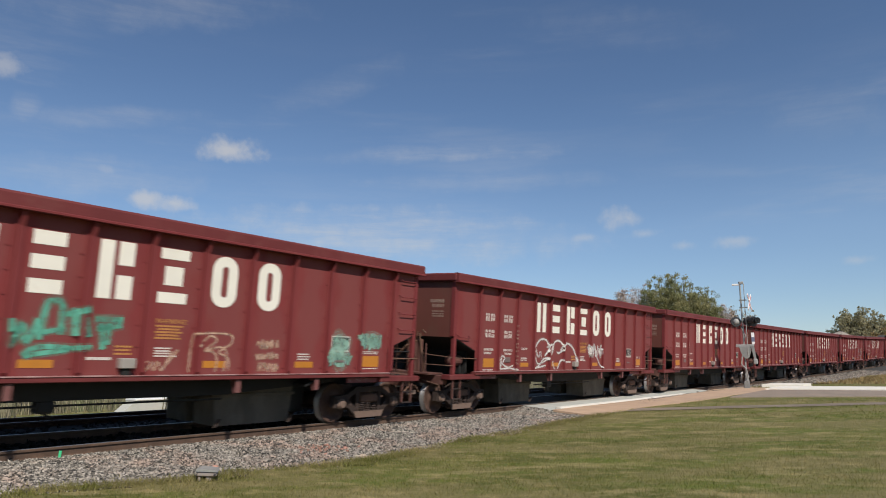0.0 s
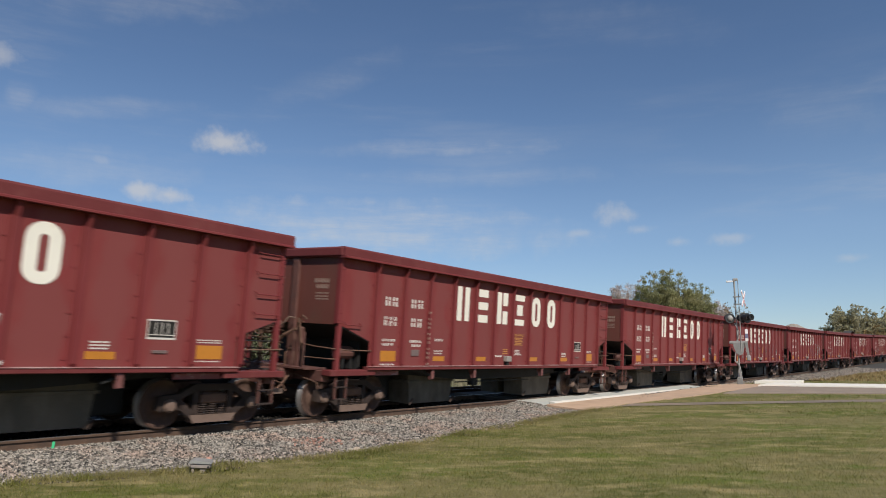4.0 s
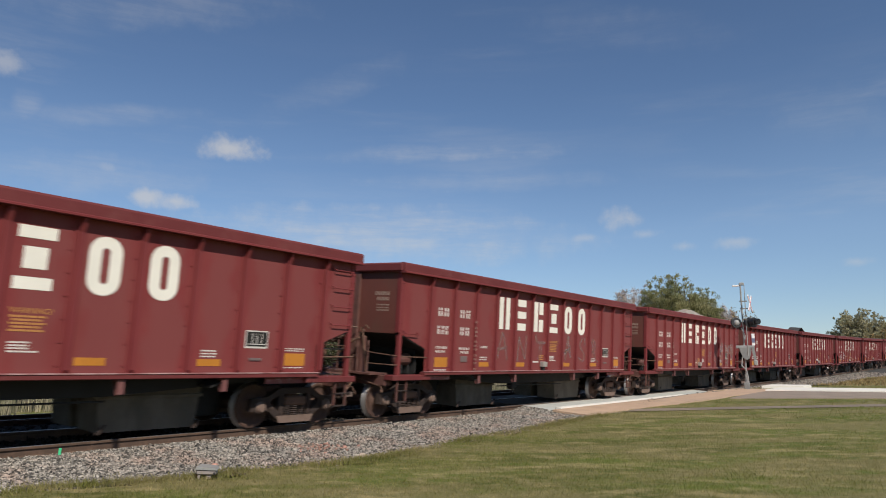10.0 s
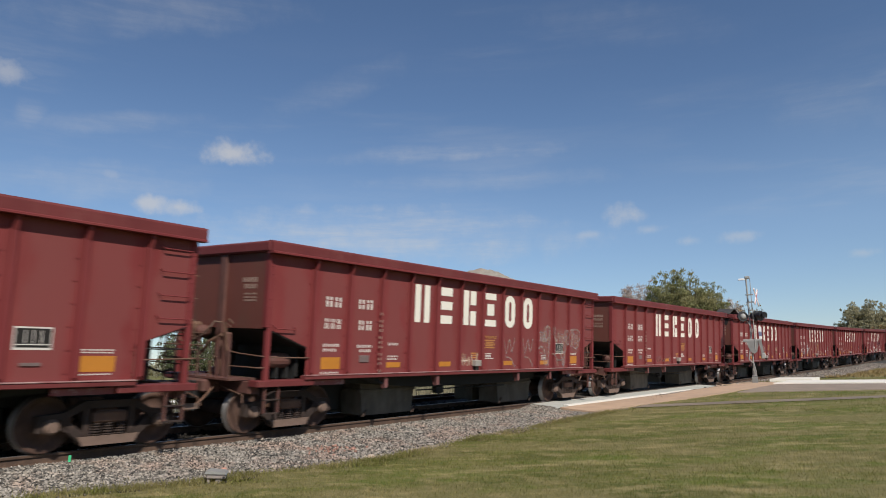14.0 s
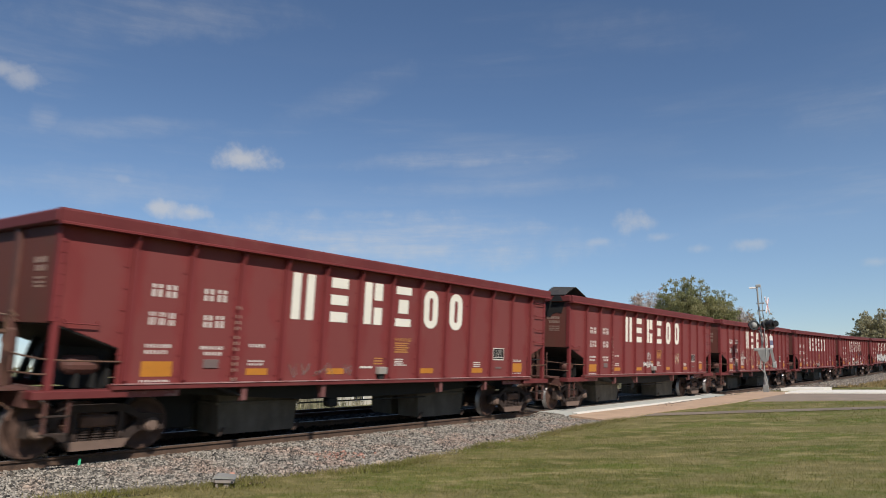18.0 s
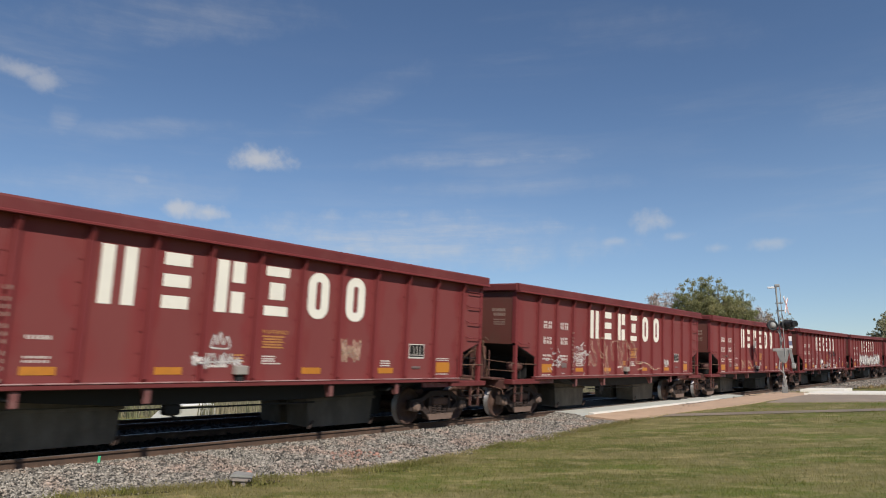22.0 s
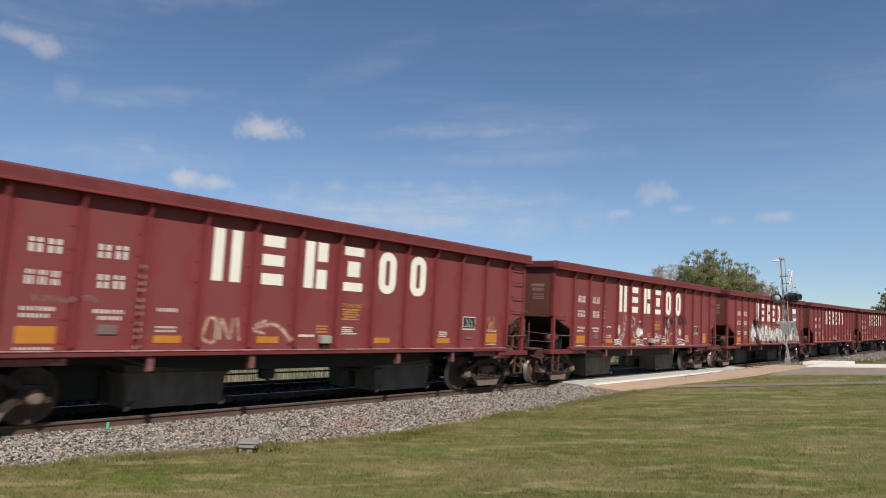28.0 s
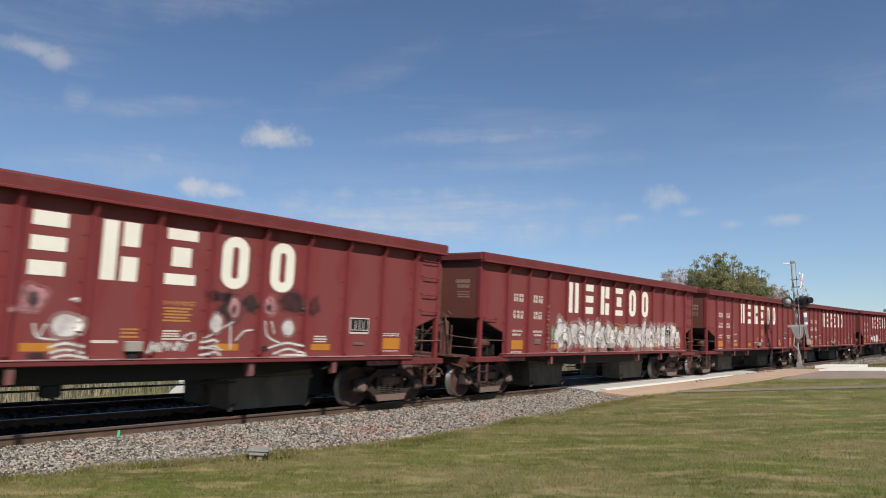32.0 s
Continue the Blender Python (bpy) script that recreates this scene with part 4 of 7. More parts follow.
def build_truck(car, cx):
    """A two-axle truck: bolster with side frames, springs, bearings and wheelsets."""
    s = Shape()
    s.box(-0.2, 0.2, -1.0, 1.0, 0.42, 0.66, 0.03).box(-0.28, 0.28, -0.3, 0.3, 0.6, 0.78, 0.03)
    truck = part("truck", s, RUST, car, "rusty two-axle freight truck", Matrix.Translation((cx, 0, 0)))
    for side in (1, -1):
        a, b = (0.95, 1.09) if side > 0 else (-1.09, -0.95)
        f = Shape()
        f.prism([(-1.10, 0.60), (-0.72, 0.63), (-0.42, 0.80), (0.42, 0.80), (0.72, 0.63), (1.10, 0.60), (1.10, 0.52), (0.70, 0.53), (0.40, 0.68), (-0.40, 0.68), (-0.70, 0.53), (-1.10, 0.52)], a, b)
        for k in (1, -1):
            f.prism([(k * 1.10, 0.60), (k * 1.12, 0.36), (k * 1.02, 0.34), (k * 1.00, 0.55)], a, b)
            f.prism([(k * 0.76, 0.56), (k * 0.74, 0.36), (k * 0.64, 0.33), (k * 0.64, 0.56)], a, b)
            f.prism([(k * 0.42, 0.70), (k * 0.42, 0.24), (k * 0.32, 0.24), (k * 0.32, 0.70)], a, b)
            f.prism([(k * 0.74, 0.42), (k * 0.40, 0.12), (k * 0.30, 0.22), (k * 0.66, 0.52)], a, b)
        f.prism([(-0.50, 0.25), (0.50, 0.25), (0.42, 0.11), (-0.42, 0.11)], a, b)
        # Plank and caps paler than the frame: dust, plus sun put into the colour.
        part("spring_plank", Shape().prism([(-0.50, 0.25), (0.50, 0.25), (0.42, 0.11), (-0.42, 0.11)], a - 0.02, b + 0.03), DUSTY, truck, "dusty lower spring plank, coloured paler for the sun on it")
        part("side_frame", f, CAST, truck, "dusty cast steel side frame")
        for k in range(3):
            part("spring", coil(-0.2 + 0.2 * k, (a + b) / 2 + 0.02 * side, 0.25, 0.46, 0.085), CAST, truck, "steel coil spring")
        part("bolster_end", Shape().box(-0.28, 0.28, a - 0.03, b + 0.04, 0.45, 0.63, 0.03), RUST, truck)
        for k in (-0.89, 0.89):
            c = (1.02, 0.115), (1.10, 0.12), (1.13, 0.09), (1.15, 0.085), (1.155, 0.03)
            part("bearing_cap", Shape().lathe([(side * u, r) for u, r in c], (k, 0.435), 16), DUSTY, truck, "round axle bearing cap")
    for k in (-0.89, 0.89):
        w = Shape()
        w.lathe([(-0.98, 0.08), (-0.84, 0.085), (-0.80, 0.13), (0.80, 0.13), (0.84, 0.085), (0.98, 0.08)], (0, 0), 12)
        for side in (1, -1):
            prof = [(0.685, 0.40), (0.685, 0.452), (0.70, 0.462), (0.712, 0.455), (0.722, 0.437), (0.825, 0.432), (0.832, 0.425), (0.832, 0.375), (0.80, 0.35), (0.775, 0.27), (0.80, 0.18), (0.845, 0.15), (0.845, 0.09), (0.70, 0.09), (0.70, 0.18), (0.735, 0.27), (0.71, 0.36)]
            n = 32
            v = [(r * math.cos(j * math.tau / n), side * u, r * math.sin(j * math.tau / n)) for u, r in prof for j in range(n)]
            m = len(prof)
            w.add(v, [(i * n + j, i * n + (j + 1) % n, ((i + 1) % m) * n + (j + 1) % n, ((i + 1) % m) * n + j) for i in range(m) for j in range(n)])
        me = w.mesh("wheelset", [WHEEL, TREAD])
        for q in me.polygons:
            c = q.center
            r = math.hypot(c.x, c.z)
            q.material_index = 1 if 0.428 < r < 0.462 and abs(c.y) > 0.68 else 0
            q.use_smooth = True
        part("wheelset", me, WHEEL, truck, "pair of steel wheels on an axle", Matrix.Translation((k, 0, 0.435)))
    rod = Shape().tube([(-0.95, 0.35, 0.33), (0.95, 0.35, 0.30)], 0.025).box(-0.36, -0.30, -0.85, 0.85, 0.28, 0.44).box(0.30, 0.36, -0.85, 0.85, 0.28, 0.44)
    part("brake_beam", rod, RUST, truck)
    return truck


def build_car():
    car = tagged(new("ballast_car"), "oxide-red open-top ballast hopper car on the near track", "freight car", "ballast cars of the train")
    # sides: sheet with the lower corners cut away over the trucks
    cut = [(0.06, 3.60), (BODY_LEN - 0.06, 3.60), (BODY_LEN - 0.06, 2.06), (13.40, 1.70), (13.40, 1.10), (1.10, 1.10), (1.10, 1.70), (0.06, 2.06)]
    part("side_panel", Shape().prism(cut, SKIN - 0.02, SKIN), RED_SIDE, car, "dull oxide-red side sheet")
    part("side_panel", Shape().prism(cut, -SKIN, -SKIN + 0.02), RED_SIDE, car, "dull oxide-red side sheet")
    rib = Shape()
    rib.prism_x([(SKIN, 1.14), (SKIN, 3.58), (PROUD, 3.58), (PROUD, 1.20), (PROUD - 0.04, 1.14)], -0.04, 0.04)
    rib.box(-0.08, 0.08, SKIN, SKIN + 0.014, 1.14, 3.58)
    rib.prism_x([(PROUD - 0.004, 3.26), (PROUD - 0.004, 3.484), (1.64, 3.484), (1.635, 3.43)], -0.034, 0.034)
    for k in range(7):
        z = 1.26 + 0.345 * k
        for x in (-0.145, -0.10):
            rib.prism([(x + dx, z + dz) for dx, dz in ((-0.012, -0.006), (-0.006, -0.012), (0.006, -0.012), (0.012, -0.006), (0.012, 0.006), (0.006, 0.012), (-0.006, 0.012), (-0.012, 0.006))], SKIN, SKIN + 0.012)
    near = rib.mesh("rib", RED)
    for x in RIB_X:
        part("rib", near, RED, car, place=Matrix.Translation((x, 0, 0)))
        part("rib", near, RED, car, place=Matrix.Translation((x, 0, 0)) @ pose(0, 0, 0, 0, 0, 180))
    # top chord all round, with softened corners
    for u0, u1 in ((1.49, 1.66), (-1.66, -1.49)):
        k = 1 if u0 > 0 else -1
        profile = [(k * u, z) for u, z in ((1.49, 3.49), (1.645, 3.49), (1.655, 3.50), (1.655, 3.70), (1.642, 3.728), (1.615, 3.74), (1.52, 3.74), (1.49, 3.72))]
        part("top_chord", Shape().prism_x(profile, -0.02, BODY_LEN + 0.02), CHORD_RED, car, "heavy oxide-red top rim")
        lip = [(k * u, z) for u, z in ((1.65, 3.485), (1.69, 3.485), (1.697, 3.493), (1.697, 3.522), (1.69, 3.53), (1.65, 3.538))]
        part("chord_lip", Shape().prism_x(lip, -0.01, BODY_LEN + 0.01), RED, car, "bent flange along the rim's lower edge")
    for x0, x1 in ((-0.045, 0.12), (BODY_LEN - 0.12, BODY_LEN + 0.045)):
        part("end_chord", Shape().box(x0, x1, -1.60, 1.60, 3.515, 3.735, 0.035), CHORD_RED, car, "heavy oxide-red top rim")
    # corner posts and ends
    for x0, x1 in ((0.04, 0.20), (BODY_LEN - 0.20, BODY_LEN - 0.04)):
        for u0, u1 in ((1.42, 1.53), (-1.53, -1.42)):
            part("corner_post", Shape().box(x0 + 0.04, x1 - 0.02, u0, u1, 0.98, 2.10, 0.012), RED, car)
        c = Shape().box(x0, x1 - 0.03, 1.40, 1.532, 2.06, 3.50, 0.008)
        for k in range(9):
            for dx in (0.03, 0.10):
                c.box(x0 + dx - 0.011, x0 + dx + 0.011, 1.53, 1.543, 2.12 + 0.16 * k, 2.142 + 0.16 * k, 0.004)
        part("corner_angle", c, RED, car, "riveted corner angle")
        part("corner_angle", Shape().box(x0, x1 - 0.03, -1.532, -1.40, 2.06, 3.50, 0.008), RED, car)
    for x0, x1 in ((0.055, 0.085), (BODY_LEN - 0.085, BODY_LEN - 0.055)):
        part("end_sheet", Shape().box(x0, x1, -1.42, 1.42, 2.04, 3.54), RED_END, car, "rust-brown weathered end sheet")
        part("end_rib", Shape().box(x0 - 0.06, x1 + 0.06, 0.0, 0.2, 1.02, 3.52, 0.012), GRIMY_RED, car, "grimy red vertical end rib")
    # sloping hopper floor seen through the end openings, black to stand for shade
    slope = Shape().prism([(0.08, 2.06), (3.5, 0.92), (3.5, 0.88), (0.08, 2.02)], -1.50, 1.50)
    part("slope_sheet", slope, GEAR_AND_SHADE, car, "sloping hopper floor, coloured black for the shade inside")
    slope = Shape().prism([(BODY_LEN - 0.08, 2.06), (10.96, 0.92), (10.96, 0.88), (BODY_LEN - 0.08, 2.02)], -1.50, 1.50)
    part("slope_sheet", slope, GEAR_AND_SHADE, car, "sloping hopper floor, coloured black for the shade inside")
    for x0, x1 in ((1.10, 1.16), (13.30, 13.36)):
        part("cross_wall", Shape().box(x0, x1, -1.49, 1.20, 1.0, 1.68), GEAR_AND_SHADE, car)
    # sills
    for u0, u1 in ((1.45, 1.615), (-1.615, -1.45)):
        sill = part("side_sill", Shape().box(1.02, 13.44, u0, u1, 1.055, 1.135, 0.012), CHORD_RED, car, "side sill with worn pale edge")
        k = 1 if u0 > 0 else -1
        part("worn_edge", Shape().box(1.02, 13.44, k * 1.52, k * 1.628, 1.135, 1.152, 0.004), WORN, sill, "pale worn paint along the sill's edge")
    for x0, x1 in ((-0.10, 1.30), (13.16, BODY_LEN + 0.10)):
        for u0, u1 in ((1.28, 1.58), (-1.58, -1.28)):
            part("end_sill", Shape().box(x0, x1, u0, u1, 0.94, 1.065, 0.012), CHORD_RED, car)
        s = Shape()
        xm = x0 + 0.02 if x0 < 5 else x1 - 0.24
        part("cross_sill", s.box(xm, xm + 0.22, -1.3, 1.3, 0.80, 1.04, 0.015), GRIMY_RED, car)
    part("skirt", Shape().box(1.30, 2.25, 1.44, 1.47, 0.93, 1.03), SILL, car)
    part("skirt", Shape().box(12.2, 13.16, 1.44, 1.47, 0.93, 1.03), SILL, car)
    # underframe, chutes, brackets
    part("centre_sill", Shape().box(-0.55, BODY_LEN + 0.55, -0.22, 0.22, 0.66, 1.0, 0.015), GEAR_AND_SHADE, car)
    part("floor_pan", Shape().prism([(2.2, 1.06), (12.3, 1.06), (12.3, 0.95), (9.2, 0.74), (5.3, 0.74), (2.2, 0.95)], -1.12, 1.12), GEAR_AND_SHADE, car, "underside of the hoppers, coloured black for the shade there")
    for x0 in (3.50, 9.34):
        ch = Shape().prism([(x0 - 0.05, 0.95), (x0 + 1.92, 0.95), (x0 + 1.83, 0.12), (x0 + 0.04, 0.12)], 0.12, 0.80)
        ch.box(x0 - 0.08, x0 + 1.95, 0.1, 0.83, 0.66, 0.72, 0.01)
        chute = part("discharge_chute", ch, CHUTE, car, "dark steel ballast discharge chute with dusty smears")
        for k in (0.02, 1.80):
            g = Shape().tube([(x0 + k - 0.04, 0.86, 0.10), (x0 + k + 0.05, 0.88, 0.26)], 0.014).tube([(x0 + k + 0.01, 0.86, 0.10), (x0 + k + 0.10, 0.88, 0.26)], 0.014)
            part("latch", g, CAST, chute, "bare metal latch bars")
        ch = Shape().prism([(x0 - 0.05, 0.95), (x0 + 1.92, 0.95), (x0 + 1.83, 0.12), (x0 + 0.04, 0.12)], -0.80, -0.12)
        part("discharge_chute", ch, CHUTE, car, "dark steel ballast discharge chute with dusty smears")
    # Plain blocks for unseen rigging, black to keep the gap beside the truck dark.
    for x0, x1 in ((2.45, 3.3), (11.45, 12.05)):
        part("cross_bearer", Shape().box(x0, x1, -0.85, 0.3, 0.22, 0.98, 0.03), GEAR_AND_SHADE, car, "plain black block for the dark gap between truck and chute")
    for x in (3.48, 5.40, 9.26, 11.2):
        for u in (1.5, -1.5):
            k = 1 if u > 0 else -1
            b = Shape().prism_x([(k * 1.36, 1.045), (k * 1.57, 1.045), (k * 1.56, 0.84), (k * 1.50, 0.80), (k * 1.46, 0.80)], x - 0.02, x + 0.02)
            b.box(x - 0.055, x + 0.055, k * 1.56, k * 1.575, 0.82, 1.045)
            part("bracket", b, WORN_RED, car, "dull red sill bracket")
    g = Shape().tube([(5.2, 1.05, 0.66), (9.3, 1.05, 0.66)], 0.018).box(6.0, 6.3, 0.9, 1.1, 0.55, 0.75, 0.03).tube([(6.1, 1.0, 0.6), (6.3, 1.0, 0.45)], 0.03)
    part("brake_rod", g, GEAR_AND_SHADE, car, "black brake rod under the floor")
    # air reservoir and hand rail in the front opening
    part("air_reservoir", smooth_profile(Shape(), 0.45, 1.05, 1.05, 1.42, 0.155), GRIMY_RED, car, "grimy red air reservoir tank")
    part("reservoir_bracket", Shape().box(0.66, 0.72, 0.98, 1.14, 1.06, 1.30, 0.01).box(0.92, 0.98, 0.98, 1.14, 1.06, 1.30, 0.01), GEAR_AND_SHADE, car)
    part("hand_rail", Shape().tube([(-0.10, 0.30, 1.62), (-0.05, 0.9, 1.55), (0.0, 1.45, 1.52), (0.3, 1.56, 1.50), (1.15, 1.54, 1.49)], 0.014), RUST, car, "thin bent hand rail")
    part("hand_rail", Shape().tube([(-0.08, 0.35, 1.30), (-0.04, 1.4, 1.30), (0.1, 1.5, 1.30)], 0.014), RUST, car)
    part("hand_rail", Shape().tube([(BODY_LEN + 0.05, 1.3, 1.50), (BODY_LEN + 0.02, 1.54, 1.48), (13.5, 1.55, 1.46)], 0.014), RUST, car, "thin bent hand rail")
    # grab irons
    for z in (3.30, 2.92, 2.52, 2.14):
        part("grab_iron", Shape().tube([(13.72, SKIN, z + 0.05), (13.74, SKIN + 0.075, z), (14.26, SKIN + 0.075, z), (14.28, SKIN, z + 0.03)], 0.012), RED, car, "red grab iron")
        part("grab_iron", Shape().tube([(BODY_LEN - 0.05, 1.35, z), (BODY_LEN + 0.10, 1.35, z), (BODY_LEN + 0.10, 0.9, z), (BODY_LEN - 0.05, 0.9, z)], 0.012), RUST, car)
        part("grab_iron", Shape().tube([(0.05, -1.35, z - 0.05), (-0.10, -1.35, z - 0.05), (-0.10, -0.9, z - 0.05), (0.05, -0.9, z - 0.05)], 0.012), RUST, car)
    part("grab_iron", Shape().tube([(0.22, SKIN, 2.12), (0.24, SKIN + 0.075, 2.05), (0.72, SKIN + 0.075, 2.04), (0.74, SKIN, 2.10)], 0.013), RED, car, "red grab iron")
    part("rear_plate", Shape().box(13.40, 13.54, 1.36, 1.46, 1.08, 1.74, 0.01), GRIMY_RED, car, "dark upright plate beside the rear opening")
    part("rear_rail", Shape().tube([(13.5, 1.44, 1.64), (14.0, 1.44, 1.63), (14.34, 1.44, 1.64)], 0.013), GEAR_AND_SHADE, car, "thin dark cross rail")
    for x in (13.82, 13.95):
        part("rear_rod", Shape().tube([(x, 0.95, 1.06), (x, 0.95, 1.98)], 0.014), GEAR_AND_SHADE, car, "thin dark upright rod")
    part("rear_hose", Shape().tube([(13.62, 1.1, 1.90), (13.68, 1.1, 1.62), (13.82, 1.08, 1.40), (14.02, 1.05, 1.28), (14.3, 0.9, 1.22), (14.6, 0.7, 1.26)], 0.02), GEAR_AND_SHADE, car, "sagging black hose")
    # steps below the sill at each end
    for x in (0.10, BODY_LEN - 0.46):
        st = Shape().box(x, x + 0.035, 1.48, 1.53, 0.44, 0.95).box(x + 0.33, x + 0.365, 1.48, 1.53, 0.44, 0.95)
        part("step_frame", st, GRIMY_RED, car, "steel stirrup step")
        part("step_tread", Shape().box(x, x + 0.365, 1.46, 1.54, 0.43, 0.455), CAST, car)
        part("step_tread", Shape().box(x, x + 0.365, 1.46, 1.54, 0.69, 0.71), CAST, car)
    # couplers, hoses, brake gear between the cars
    for k, x in ((-1, -0.05), (1, BODY_LEN + 0.05)):
        c = Shape().box(x + k * 0.1, x + k * 0.62, -0.09, 0.09, 0.76, 0.94, 0.03).box(x + k * 0.50, x + k * 0.76, -0.17, 0.15, 0.70, 1.0, 0.05)
        part("coupler", c, CAST, car, "rusty knuckle coupler")
        h = Shape().tube([(x + k * 0.15, 0.42, 0.86), (x + k * 0.40, 0.50, 0.72), (x + k * 0.62, 0.42, 0.46), (x + k * 0.74, 0.30, 0.50)], 0.022)
        part("air_hose", h, GEAR_AND_SHADE, car, "black air hose")
        part("cut_lever", Shape().tube([(x + k * 0.2, 0.2, 0.98), (x + k * 0.24, 0.7, 0.92), (x + k * 0.22, 1.35, 0.80), (x + k * 0.26, 1.42, 0.66)], 0.012), RUST, car)
    b = Shape().box(-0.28, -0.05, -0.75, -0.35, 1.75, 2.15, 0.05).tube([(-0.3, -0.55, 1.9), (-0.3, -0.55, 1.1)], 0.03)
    part("brake_gear", b, RUST, car, "rusty hand brake housing")
    part("brake_wheel", Shape().tube([(-0.34, -0.55 + 0.28 * math.cos(a * math.tau / 12), 2.0 + 0.28 * math.sin(a * math.tau / 12)) for a in range(13)], 0.014), RUST, car)
    part("brake_post", Shape().box(-0.16, -0.02, 0.42, 0.60, 1.04, 1.95, 0.03), GRIMY_RED, car, "grimy brake gear post")
    part("brake_lever", Shape().tube([(-0.2, 0.5, 1.9), (-0.28, 0.2, 1.75), (-0.26, -0.1, 1.5)], 0.035), RUST, car)
    part("pipe_loop", Shape().tube([(-0.1, 0.7, 2.12), (-0.18, 0.66, 2.2), (-0.2, 0.58, 2.1), (-0.16, 0.62, 1.7), (-0.2, 0.75, 1.4), (-0.15, 0.72, 1.05)], 0.025), RUST, car)
    part("coupler_pocket", Shape().box(-0.5, -0.1, -0.45, 0.45, 0.78, 1.04, 0.04), GRIMY_RED, car, "grimy red coupler housing")
    part("end_hose", Shape().tube([(0.0, 0.5, 2.05), (-0.12, 0.45, 2.15), (-0.16, 0.42, 1.8), (-0.12, 0.55, 1.4), (-0.14, 0.5, 1.05)], 0.02), RUST, car)
    part("platform", Shape().box(-0.42, 0.2, -1.1, 1.1, 1.05, 1.09), GRIMY_RED, car, "grimy end platform grating")
    for y in (-0.9, -0.6, -0.1, 0.55, 0.9):
        part("platform_post", Shape().tube([(-0.30, y, 1.08), (-0.30, y, 1.85)], 0.018), GRIMY_RED, car)
    for y in (-1.0, -0.55, 0.5):
        part("platform_post", Shape().tube([(BODY_LEN + 0.1, y, 1.05), (BODY_LEN + 0.1, y, 2.05)], 0.018), GRIMY_RED, car)
    # braces, rods and pipes in the open ends
    for x in (13.44, 13.66):
        part("slope_brace", Shape().prism([(x + 0.22, 1.08), (x + 0.34, 1.08), (x + 0.12, 1.84), (x, 1.84)], 0.52, 0.60), GEAR_AND_SHADE, car, "dark slanting floor brace")
        part("slope_brace", Shape().prism([(14.46 - x + 0.0, 1.84), (14.46 - x - 0.12, 1.84), (14.46 - x - 0.34, 1.08), (14.46 - x - 0.22, 1.08)], -0.60, -0.52), GEAR_AND_SHADE, car, "dark slanting floor brace")
    for y in (1.15, 0.78, 0.22, -0.3, -0.8):
        part("end_rod", Shape().tube([(BODY_LEN + 0.16, y, 1.06), (BODY_LEN + 0.16, y, 1.98)], 0.011), RUST, car, "thin rusty rod")
    for z in (1.36, 1.62, 1.86):
        part("end_bar", Shape().tube([(BODY_LEN + 0.17, 1.36, z), (BODY_LEN + 0.17, -1.36, z)], 0.012), RUST, car, "thin rusty cross bar")
        part("end_bar", Shape().tube([(-0.34, 0.15, z + 0.05), (-0.34, -1.36, z + 0.05)], 0.012), RUST, car, "thin rusty cross bar")
    part("brake_cylinder", smooth_profile(Shape(), -0.34, -0.02, -0.18, 1.96, 0.13), GRIMY_RED, car, "grimy red brake cylinder on the end")
    part("end_pipe", Shape().tube([(-0.08, 0.28, 2.14), (-0.22, 0.26, 2.16), (-0.28, 0.2, 2.04), (-0.28, 0.0, 1.90), (-0.30, -0.3, 1.78)], 0.018), DUSTY, car, "pale dusty bent pipe")
    part("end_pipe", Shape().tube([(-0.30, 0.34, 1.06), (-0.34, 0.36, 1.36), (-0.26, 0.40, 1.48), (-0.16, 0.44, 1.38), (-0.14, 0.46, 1.06)], 0.02), RUST, car, "bent pipe over the platform")
    part("step_grating", Shape().box(BODY_LEN - 0.02, BODY_LEN + 0.34, 0.9, 1.3, 0.60, 0.63).box(BODY_LEN - 0.02, BODY_LEN + 0.34, 1.28, 1.31, 0.60, 0.70), DUSTY, car, "dusty step grating")
    part("brake_hose", Shape().tube([(BODY_LEN + 0.10, 0.75, 0.95), (BODY_LEN + 0.34, 0.7, 0.62), (BODY_LEN + 0.58, 0.62, 0.50), (BODY_LEN + 0.9, 0.55, 0.66), (BODY_LEN + 1.2, 0.5, 0.92)], 0.022), RUST, car, "rust-brown hanging hose")
    build_truck(car, 1.125)
    build_truck(car, BODY_LEN - 1.125)
    # stone load, just under the rim
    n, m = 40, 11
    rows = [(0.15 + (BODY_LEN - 0.3) * i / n, -1.46 + 2.92 * j / m, 0) for i in range(n + 1) for j in range(m + 1)]
    v = []
    for x, u, _ in rows:
        edge = min(1.0, (1.47 - abs(u)) / 1.0)
        v.append((x, u, 3.34 + 0.38 * edge * (0.6 + 0.7 * math.sin(x * 1.35 + 0.6) ** 2) * smooth(0, 1.6, min(x, BODY_LEN - x)) + 0.05 * noise.noise((x * 3, u * 3, 0))))
    f = [(i * (m + 1) + j, (i + 1) * (m + 1) + j, (i + 1) * (m + 1) + j + 1, i * (m + 1) + j + 1) for i in range(n) for j in range(m)]
    load = part("stone_load", Shape().add(v, f), BED, car, "grey crushed stone load")
    if load.data.polygons[0].normal.z < 0:
        load.data.flip_normals()
    white_blocks(car)
    markings(car)
    return car


